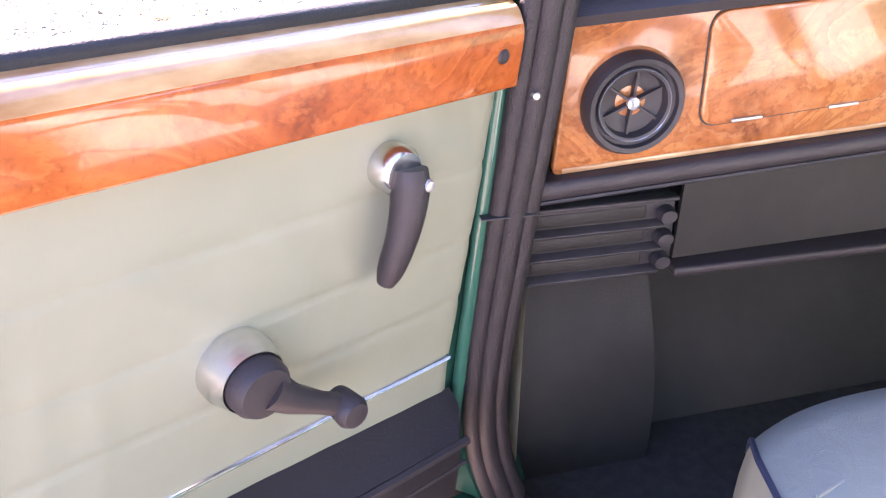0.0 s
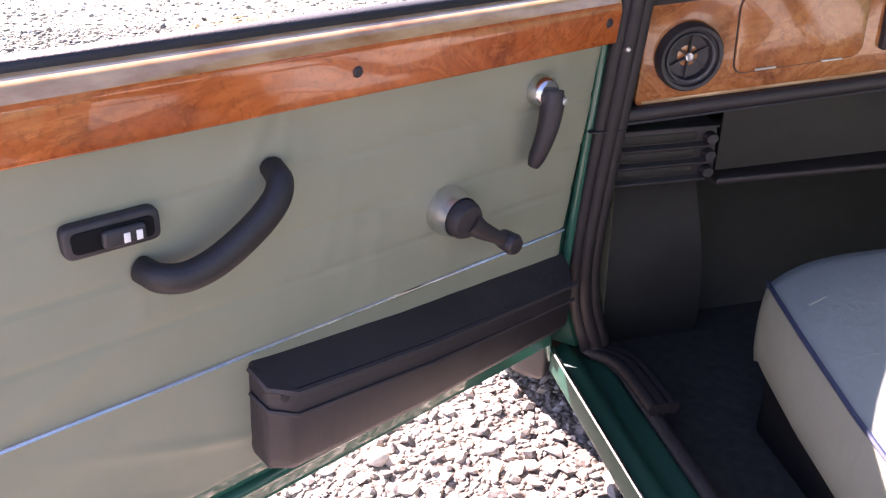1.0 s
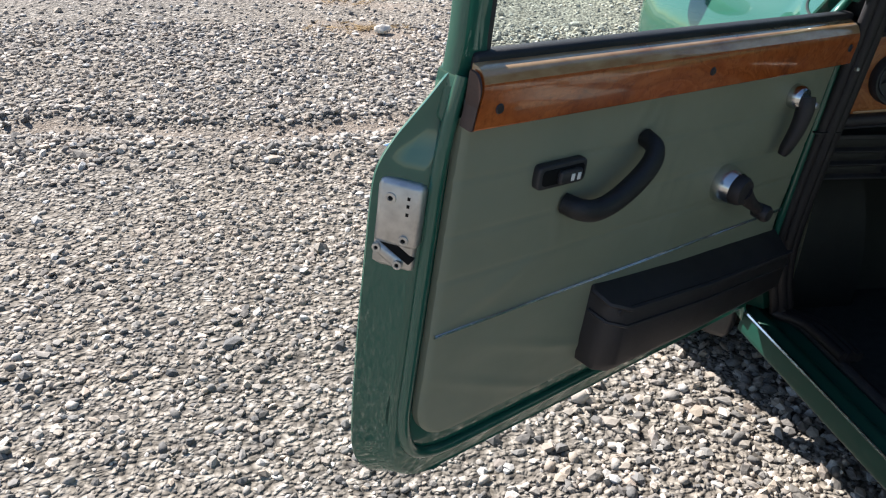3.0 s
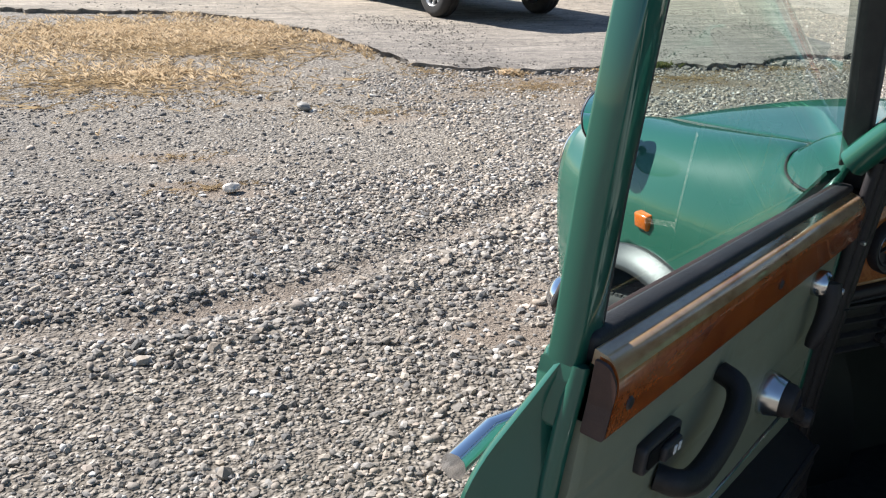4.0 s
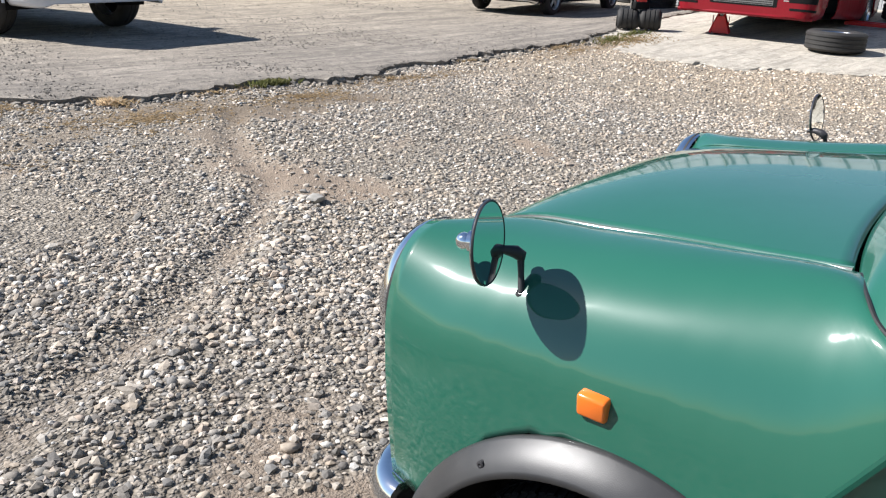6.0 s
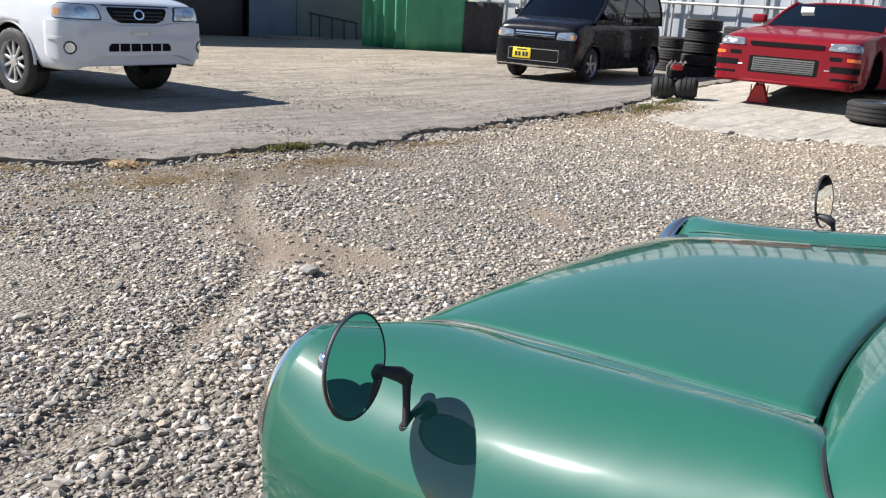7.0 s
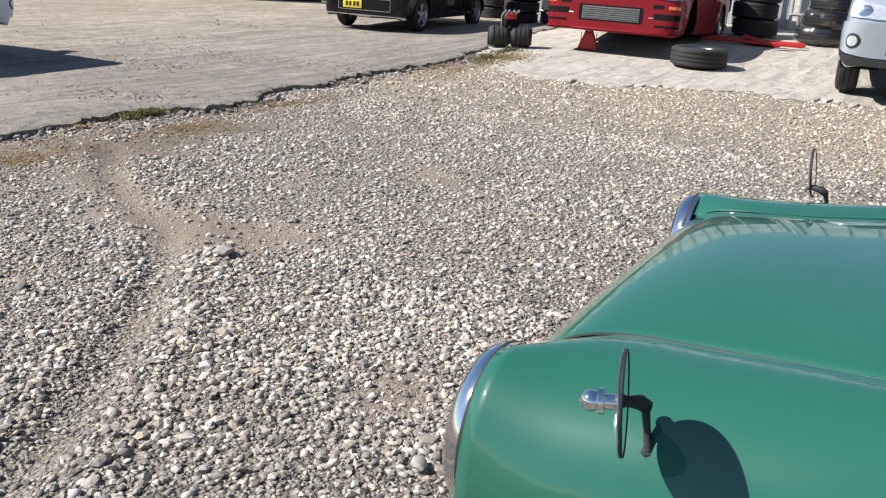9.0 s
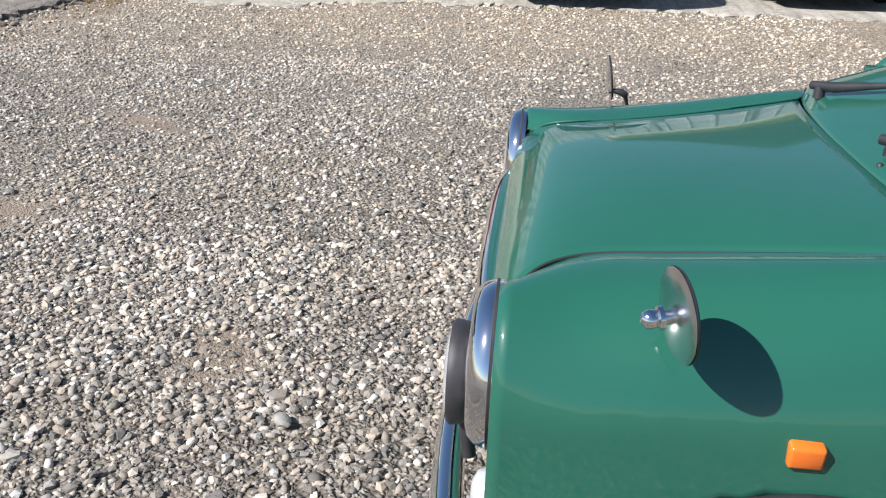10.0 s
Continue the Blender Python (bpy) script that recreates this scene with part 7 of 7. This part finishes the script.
for q in (SLAMP, mirrored(SLAMP)):
    sg = 1 if q[0][0] > 0 else -1
    skin(silver, "headlamp", q, clear_lens, 0.015, "large clear headlamp", 18, 7, 0.83)
    skin(silver, "lamp_bowl", [(sg * 0.74 + 0.085 * math.cos(a), 0.865 + 0.05 * math.sin(a)) for a in np.linspace(0.01, 6.29, 25)[:-1]], worn_chrome, 0.021, "", 8, 5, 0.83)
    skin(silver, "fog_ring", [(sg * 0.78 + 0.095 * math.cos(a), 0.575 + 0.075 * math.sin(a)) for a in np.linspace(0.01, 6.29, 25)[:-1]], grey_plastic, 0.036, "", 8, 4, 0.83)
    skin(silver, "fog_lamp", [(sg * 0.78 + 0.066 * math.cos(a), 0.575 + 0.052 * math.sin(a)) for a in np.linspace(0.01, 6.29, 25)[:-1]], clear_lens, 0.041, "", 8, 4, 0.83)
skin(silver, "air_intake", flag(-0.46, 0.46, 0.46, 0.61, 0.03), dark_void, 0.036, "", 18, 5, 0.83)
for z in (0.495, 0.53, 0.565):
    skin(silver, "intake_bar", flag(-0.45, z, 0.45, z + 0.012, 0.002), grey_plastic, 0.041, "", 16, 2, 0.83)

dark = vehicle("dark_hatchback", "dark grey hatchback parked on the pale pad", pose(9.9, -2.6, on_ground(9.9, -2.6), 0, 0, 94), dict(
    paint=charcoal_paint, w=1.70, wheel_r=0.30, tyre_w=0.19, wheelbase=2.5, doors=2, belt=0.92, roof=0.74,
    body=[(0.80, 0.84, 0.62, 0.20), (0.72, 0.95, 0.74, 0.18), (0.3, 1.0, 0.86, 0.18), (-0.4, 1.0, 0.94, 0.18), (-2.4, 1.0, 0.94, 0.2), (-3.1, 0.95, 0.9, 0.3)],
    cabin=[(-0.35, 0.94), (-1.05, 1.44), (-2.5, 1.46), (-3.0, 0.94)], category="hatchback"))
face_part(dark, "headlamp", rounded([(0.42, 0.58), (0.74, 0.62), (0.72, 0.72), (0.46, 0.68)], 0.03, 4), 0.80, 0.2, clear_lens, "", 0.006, 0.18)
face_part(dark, "headlamp", mirrored(rounded([(0.42, 0.58), (0.74, 0.62), (0.72, 0.72), (0.46, 0.68)], 0.03, 4)), 0.80, 0.2, clear_lens, "", 0.006, 0.18)
face_part(dark, "bumper", flag(-0.78, 0.22, 0.78, 0.52, 0.08), 0.83, 0.1, charcoal_paint, "", 0.03, 0.14)
face_part(dark, "grille", flag(-0.4, 0.54, 0.4, 0.64, 0.03), 0.81, 0.06, black_plastic, "", 0.004, 0.14)

# ==== loose workshop things ====
def bare_tyre(R, W, r):
    h = W / 2
    prof = [(-h * 0.85, r), (-h * 1.0, (R + r) / 2), (-h * 0.92, R - 0.03), (-h * 0.78, R - 0.006), (-h * 0.74, R)]
    for k in range(-1, 2):
        c = k * h * 0.42
        prof += [(c - 0.010, R), (c - 0.007, R - 0.009), (c + 0.007, R - 0.009), (c + 0.010, R)]
    prof += [(h * 0.74, R), (h * 0.78, R - 0.006), (h * 0.92, R - 0.03), (h * 1.0, (R + r) / 2), (h * 0.85, r), (0.0, r + 0.02), (-h * 0.85, r)]
    return lathe(prof, 44, "z")


lying = thing("wheel_on_ground", "removed wheel lying flat on the pale pad", "wheel", pose(9.72, 2.95, on_ground(9.7, 3.0) + 0.118))
part("tyre", bare_tyre(0.345, 0.235, 0.225), tyre_rubber, lying, "wide black tyre")
part("rim", lathe([(-0.09, 0.22), (0.0, 0.205), (0.085, 0.215), (0.10, 0.232), (0.092, 0.236)], 36, "z"), worn_chrome, lying, "bright rim")
part("rim_face", lathe([(0.02, 0.21), (0.04, 0.12), (0.05, 0.05), (0.052, 0.0)], 36, "z"), alloy, lying)

stand = thing("jack_stand", "small red steel jack stand under the raised nose", "jack stand", pose(10.15, 4.6, on_ground(10.15, 4.6), 0, 0, 20))
for sx in (-1, 1):
    for sy in (-1, 1):
        part("leg", tube([(sx * 0.12, sy * 0.12, 0.0), (sx * 0.035, sy * 0.035, 0.24)], 0.018, 6), red_enamel, stand)
for a in (0, 1, 2, 3):
    part("side_plate", moved(prism([(-0.12, 0.0), (0.12, 0.0), (0.045, 0.22), (-0.045, 0.22)], 0.10, 0.106, "y"), pose(0, 0, 0, 0, 0, 90 * a)), red_enamel, stand)
part("post", box((-0.02, -0.02, 0.2), (0.02, 0.02, 0.30), 0.003), steel, stand)
part("saddle", box((-0.05, -0.03, 0.295), (0.05, 0.03, 0.315), 0.004), red_enamel, stand)

# two small tyres with a red trolley jack head on them
pair = thing("old_tyre", "worn fat tyre standing on its tread on the yard", "tyre", pose(9.53, 5.66, on_ground(9.53, 5.66, 0.022) + 0.135, 0, 90, 119), "loose tyres")
part("carcass", bare_tyre(0.14, 0.30, 0.08), tyre_rubber, pair)
copy_thing(pair, pose(9.67, 5.395, on_ground(9.67, 5.395, 0.022) + 0.135, 0, 90, 117))
tool = thing("engine_hoist_head", "small red and bright steel machine resting on two old tyres", "machine", pose(9.60, 5.53, on_ground(9.6, 5.53, 0.022) + 0.265, 0, 0, 150))
part("casing", box((-0.11, -0.06, 0.0), (0.11, 0.06, 0.10), 0.015), dark_void, tool)
part("head", box((-0.07, -0.05, 0.09), (0.05, 0.05, 0.17), 0.015), red_enamel, tool)
part("head_plate", box((-0.04, -0.055, 0.11), (0.03, -0.048, 0.15), 0.003), white_plate, tool)
for x in (-0.10, -0.03, 0.05, 0.11):
    part("strut", tube([(x, -0.05, -0.02), (x + 0.02, -0.03, 0.14), (x - 0.01, 0.02, 0.22)], 0.011, 6), steel, tool)
part("cross_bar", tube([(-0.13, 0.0, 0.20), (0.13, 0.0, 0.18)], 0.012, 6), steel, tool)


def tyre_stack(x, y, count, R, W, seed, group):
    rnd = random.Random(seed)
    z = on_ground(x, y, 0.03)
    for k in range(count):
        t = thing("stacked_tyre", "used black car tyre in a stack by the fence", "tyre", pose(x + rnd.uniform(-0.02, 0.02), y + rnd.uniform(-0.02, 0.02), z + W / 2, rnd.uniform(-1, 1), rnd.uniform(-1, 1), rnd.uniform(0, 360)), group)
        part("carcass", bare_tyre(R, W, R * 0.62), tyre_rubber, t)
        z += W


tyre_stack(14.45, 7.75, 5, 0.345, 0.215, 1, "tyre stack by the wagon")
tyre_stack(14.35, 6.92, 4, 0.34, 0.225, 2, "tyre stack by the fence")
tyre_stack(15.2, 8.75, 3, 0.33, 0.23, 3, "tyre stack behind the wagon")
tyre_stack(13.9, 3.25, 5, 0.36, 0.26, 4, "tyre stack behind the saloon")
tyre_stack(14.5, 4.2, 5, 0.36, 0.26, 5, "tyre stack behind the saloon")
# wrapped tyres
zz = on_ground(13.6, 2.15)
for k in range(3):
    t = thing("wrapped_tyre", "tyre wrapped in crumpled clear plastic film", "tyre", pose(13.6 + 0.04 * k, 2.15 - 0.05 * k, zz + 0.12 + 0.25 * k, 0, 0, 40 * k), "wrapped tyres")
    part("carcass", bare_tyre(0.36, 0.23, 0.22), tyre_rubber, t)
    b = lathe([(-0.13, 0.15), (-0.135, 0.36), (-0.06, 0.40), (0.06, 0.395), (0.13, 0.35), (0.135, 0.14)], 40, "z")
    for v in b.verts:
        v.co *= 1 + 0.10 * noise.noise(v.co * 9 + Vector((k * 3, 0, 0))) + 0.05 * noise.noise(v.co * 25)
    part("film", b, clear_film, t, "crumpled plastic film")
# low red ramp behind the saloon
ramp = thing("red_ramp", "low red steel ramp on the pad behind the saloon", "ramp", pose(12.9, 3.0, on_ground(12.9, 3.0), 0, 0, 96))
part("rail", box((-0.75, -0.04, 0.0), (0.75, 0.04, 0.05), 0.008), red_enamel, ramp)
part("rail", box((-0.75, 0.30, 0.0), (0.75, 0.38, 0.05), 0.008), red_enamel, ramp)
part("deck", moved(box((-0.35, -0.04, 0.0), (0.2, 0.38, 0.015), 0.003), pose(-0.05, 0, 0.05, 0, -14, 0)), red_enamel, ramp)

# ==== fence, green tarpaulin booth and shed ====
def fence_run(a, b, height, name):
    a, b = Vector((*a, 0)), Vector((*b, 0))
    L = (b - a).length
    ang = math.degrees(math.atan2((b - a).y, (b - a).x))
    z = min(on_ground(a.x, a.y), on_ground(b.x, b.y)) - 0.1
    f = thing(name, "tall fence of ribbed galvanised sheets on steel tubes", "fence", pose(a.x, a.y, z, 0, 0, ang), kind="structure")
    w = 0.50
    n = int(L / w)
    sheet = None
    for i in range(n):
        if sheet is None:
            rows = []
            for x, d in ((0, 0), (0.014, 0.032), (0.040, 0.032), (0.054, 0), (0.070, 0.0), (0.078, 0.010), (0.086, 0.0), (0.275, -0.004), (0.50, 0)):
                rows.append([(x, d, 0.0), (x, d, height)])
            sheet = part("sheet", grid(rows), fence_metal, f)
        else:
            s2 = new("sheet", sheet.data)
            s2.parent = f
            s2.location.x = i * w
    post = None
    for i in range(int(L / 1.85) + 1):
        if post is None:
            post = part("post", tube([(0.3, 0.10, 0.0), (0.3, 0.10, height + 0.1)], 0.028, 8), pipe_steel, f)
        else:
            p2 = new("post", post.data)
            p2.parent = f
            p2.location.x = i * 1.85
    for h in (0.35, 1.45, 2.55):
        part("rail", tube([(0, 0.15, h), (L, 0.15, h)], 0.028, 8), pipe_steel, f)
    for i in range(int(L / 5.5)):
        part("brace", tube([(2.6 + i * 5.5, 0.12, 2.0), (2.9 + i * 5.5, 0.75, 0.1)], 0.025, 8), pipe_steel, f)
    return f


fence_run((17.3, -12), (15.6, 3.0), 3.3, "fence_1")
fence_run((15.6, 3.0), (14.9, 14.0), 3.3, "fence_2")


def draped(name, label, a, b, height, material, folds, deep, m_z):
    """A hanging sheet with folds between two ground points."""
    a, b = Vector((*a, m_z)), Vector((*b, m_z))
    d = (b - a).normalized()
    side = Vector((d.y, -d.x, 0))
    rows = []
    n = 70
    for i in range(n + 1):
        t = i / n
        p = a.lerp(b, t)
        row = []
        for k in range(9):
            h = k / 8
            w = deep * (math.sin(t * folds * 6.28 + 1.3 * math.sin(h * 2)) * 0.6 + noise.noise(Vector((t * 9, h * 2.5, 4))) * 0.8) * (1.1 - 0.5 * h)
            row.append(tuple(p + side * w + Vector((0, 0, height * h - (0.06 * noise.noise(Vector((t * 6, 0, 1))) if k == 0 else 0)))))
        rows.append(row)
    ob = part(name, grid(rows), material)
    thick(ob, 0.004)
    return tagged(ob, label, "tarpaulin")


bz = on_ground(13.0, 14.3, 0.03)
draped("green_tarpaulin", "bright green tarpaulin curtain hanging in folds", (12.7, 15.35), (13.05, 14.25), 2.6, tarp_green, 4, 0.09, bz)
draped("green_tarpaulin", "green tarpaulin side of a booth in shade", (13.02, 14.27), (14.1, 13.4), 2.6, tarp_green, 1, 0.015, bz)
draped("grey_tarpaulin", "dark grey cover hanging beside the green booth", (14.04, 13.44), (14.75, 12.9), 1.15, rubber, 2, 0.05, bz)

shed = thing("shed", "open shed with blue-grey sheet walls and dark inside", "shed", pose(14.2, 17.5, bz - 0.1, 0, 0, 162) @ Matrix.Scale(1.1, 4))
part("blue_panel", box((-0.55, 0.0, 0.0), (1.35, 0.05, 3.0), 0.004), varied("grey green sheet", (0.12, 0.155, 0.16), (0.155, 0.19, 0.19), 2, (0.5, 0.7)), shed, "grey-green wall sheet")
part("blue_panel", box((1.38, 0.02, 0.0), (2.45, 0.07, 3.0), 0.004), shed_blue, shed, "blue-grey sliding sheet")
part("frame_post", tube([(1.36, -0.02, 0), (1.36, -0.02, 3.0)], 0.03, 8), pipe_steel, shed)
# inner walls painted near-black in place of the shade inside
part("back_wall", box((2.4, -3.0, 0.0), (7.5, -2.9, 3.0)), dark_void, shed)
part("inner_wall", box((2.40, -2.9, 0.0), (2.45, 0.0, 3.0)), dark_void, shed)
part("side_wall", box((7.4, -3.0, 0.0), (7.5, 0.0, 3.0)), shed_blue, shed)
part("stored_crate", box((2.5, -1.0, 0.0), (4.1, -0.15, 1.25), 0.05), dark_vinyl, shed, "dark crate inside the shed")
part("inner_board", box((3.0, -0.9, 1.3), (5.0, -0.85, 2.4), 0.01), fence_metal, shed)
part("shed_roof", box((-0.6, -3.2, 3.0), (7.8, 0.10, 3.08), 0.01), fence_metal, shed)
# unseen overhang, added to deepen the shadow before the shed's open bay
part("shade_overhang", box((2.5, 0.11, 2.98), (7.8, 1.1, 3.05), 0.01), fence_metal, shed)
# things leaning by the shed
rack = thing("steel_trestle", "rusty steel trestle standing by the shed wall", "trestle", pose(13.5, 17.35, bz, 0, 0, 162) @ Matrix.Scale(1.1, 4))
part("top_bar", tube([(-0.6, 0, 0.40), (0.6, 0, 0.58)], 0.022, 6), rubber, rack)
for x in (-0.55, -0.25, 0.05, 0.35, 0.55):
    part("leg", tube([(x, 0.05, 0.0), (x, 0, 0.48 + 0.14 * x)], 0.018, 6), rubber, rack)
planks = thing("timber_pile", "low pile of grey boards on the yard by the shed", "timber", pose(12.6, 17.7, bz, 0, 0, 162))
for k in range(4):
    part("plank", box((-1.0 + 0.1 * k, -0.2 + 0.11 * k, 0.0), (0.9 - 0.05 * k, -0.1 + 0.11 * k, 0.06), 0.006), slab_grey, planks)
house = thing("cream_house", "plain cream rendered building beyond the fence", "building", pose(27, -4, 0.6, 0, 0, 96))
part("wall", box((-5, -4, 0), (5, 4, 5.2)), cream_wall, house)
part("roof", prism([(-5.4, 5.2), (5.4, 5.2), (0, 7.4)], -4.4, 4.4, "y"), charcoal_paint, house)
for x in (-2.6, 0.2, 2.8):
    w = part("window", box((x - 0.7, 3.98, 2.6), (x + 0.7, 4.04, 3.9), 0.01), car_glass, house)
    part("window_frame", box((x - 0.76, 3.96, 2.54), (x + 0.76, 4.02, 3.96), 0.01), white_plate, w)


# ==== weeds ====
def tufts(name, label, spots, material, seed, size=0.09, flat=1.0):
    rng = random.Random(seed)
    verts, faces = [], []
    for x, y, rx, ry, count in spots:
        for _ in range(count):
            a, r = rng.uniform(0, 6.28), abs(rng.gauss(0, 0.62))
            px, py = x + rx * r * math.cos(a), y + ry * r * math.sin(a)
            z = ground_height(px, py) - 0.005
            for _ in range(5):
                h = size * rng.uniform(0.4, 1.2)
                b = rng.uniform(0, 6.28)
                lean = h * rng.uniform(0.2, 0.9) * flat
                w = 0.003 + 0.002 * rng.random()
                i = len(verts)
                dx, dy = math.cos(b), math.sin(b)
                verts += [(px - dy * w, py + dx * w, z), (px + dy * w, py - dx * w, z), (px + dx * lean * 0.4, py + dy * lean * 0.4, z + h * 0.7 / flat), (px + dx * lean, py + dy * lean, z + h / flat)]
                faces += [(i, i + 1, i + 2), (i + 1, i + 3, i + 2)]
    me = bpy.data.meshes.new(name)
    me.from_pydata(verts, [], faces)
    me.materials.append(material)
    return tagged(new(name, me), label, "grass", kind="stuff")


tufts("green_weeds", "small green weeds along the broken concrete edge", [(3.12, 5.32, 0.22, 0.07, 150), (8.5, 5.25, 0.5, 0.20, 110), (9.2, 5.35, 0.35, 0.15, 90)], green_weed, 5, 0.055)
tufts("dry_weeds", "dry straw-coloured grass scattered on the gravel edge",
      [(0.2, 7.9, 0.45, 0.8, 160), (-0.6, 8.2, 0.9, 0.8, 260), (0.75, 6.5, 0.12, 0.5, 30), (1.7, 5.25, 0.10, 0.08, 60), (2.5, 5.25, 0.4, 0.08, 26), (4.3, 5.1, 0.5, 0.10, 32), (5.9, 5.45, 0.3, 0.08, 14), (7.5, 5.35, 0.5, 0.10, 60), (8.7, 5.1, 0.7, 0.35, 420), (-3.2, 8.8, 1.5, 1.0, 220)], dry_grass, 6, 0.045, 1.4)
tufts("straw", "patch of dry straw-coloured grass on the gravel by the yard edge",
      [(-1.2, 8.4, 1.9, 1.3, 1800), (0.1, 8.6, 0.5, 0.7, 500), (-0.4, 7.7, 1.1, 0.8, 900), (0.75, 7.6, 0.22, 0.30, 300), (0.9, 6.9, 0.2, 0.25, 120), (0.0, 9.9, 0.8, 0.4, 300), (-2.6, 7.4, 1.6, 1.5, 900), (-1.2, 5.8, 1.2, 0.9, 420), (1.65, 5.3, 0.10, 0.06, 60)], straw_grass, 9, 0.062, 1.35)
tufts("straw_mat", "flattened dull straw lying between the stones",
      [(-1.0, 8.2, 2.0, 1.4, 1500), (-0.6, 7.2, 1.6, 1.0, 900), (-1.4, 5.6, 1.6, 1.0, 500)], dry_grass, 29, 0.075, 3.0)
tufts("straw_litter", "thin straw litter strewn on the gravel below the yard edge",
      [(1.6, 4.7, 0.8, 0.45, 420), (3.0, 4.8, 0.8, 0.35, 380), (4.6, 5.0, 1.2, 0.25, 140), (1.0, 5.6, 0.5, 0.6, 180), (7.4, 5.1, 0.9, 0.3, 160), (-1.2, 5.0, 1.0, 0.6, 260), (-1.2, 2.7, 0.3, 0.12, 60), (-1.3, 3.3, 0.4, 0.12, 40), (0.1, 4.1, 0.8, 0.3, 120)], dry_grass, 19, 0.028, 2.0)


# larger single stones lying on the gravel
def lying_stone(x, y, size, material, label, seed):
    rng = random.Random(seed)
    bm = bmesh.new()
    bmesh.ops.create_icosphere(bm, subdivisions=2, radius=size / 2)
    for v in bm.verts:
        v.co *= 1 + 0.35 * noise.noise(v.co * (2.2 / size) + Vector((seed, 0, 0)))
        v.co = Vector((v.co.x * 1.2, v.co.y * 0.9, v.co.z * 0.62))
    ob = part("stone", bm, material, None, "", True, 30)
    ob.matrix_world = pose(x, y, ground_height(x, y) + size * 0.22, 0, 0, rng.uniform(0, 180))
    return tagged(ob, label, "stone", group="lying stones")


pale_stone = varied("pale stone", (0.50, 0.45, 0.38), (0.64, 0.60, 0.53), 40, (0.7, 0.9), 0.4, 120)
drab_stone = varied("drab stone", (0.20, 0.19, 0.17), (0.32, 0.30, 0.27), 40, (0.7, 0.9), 0.4, 120)
lying_stone(-1.115, 2.63, 0.075, pale_stone, "pale flat stone lying on a dusty patch of gravel", 1)
lying_stone(1.17, 2.60, 0.085, drab_stone, "rough grey lump of stone beside the wheel rut", 2)
lying_stone(1.82, 1.55, 0.045, drab_stone, "small dark stone lying on the gravel", 3)
lying_stone(0.24, 0.99, 0.050, drab_stone, "small dull pebble on the gravel by the wheel", 4)
lying_stone(-0.36, 4.30, 0.09, drab_stone, "grey lump of stone on the thin straw", 5)
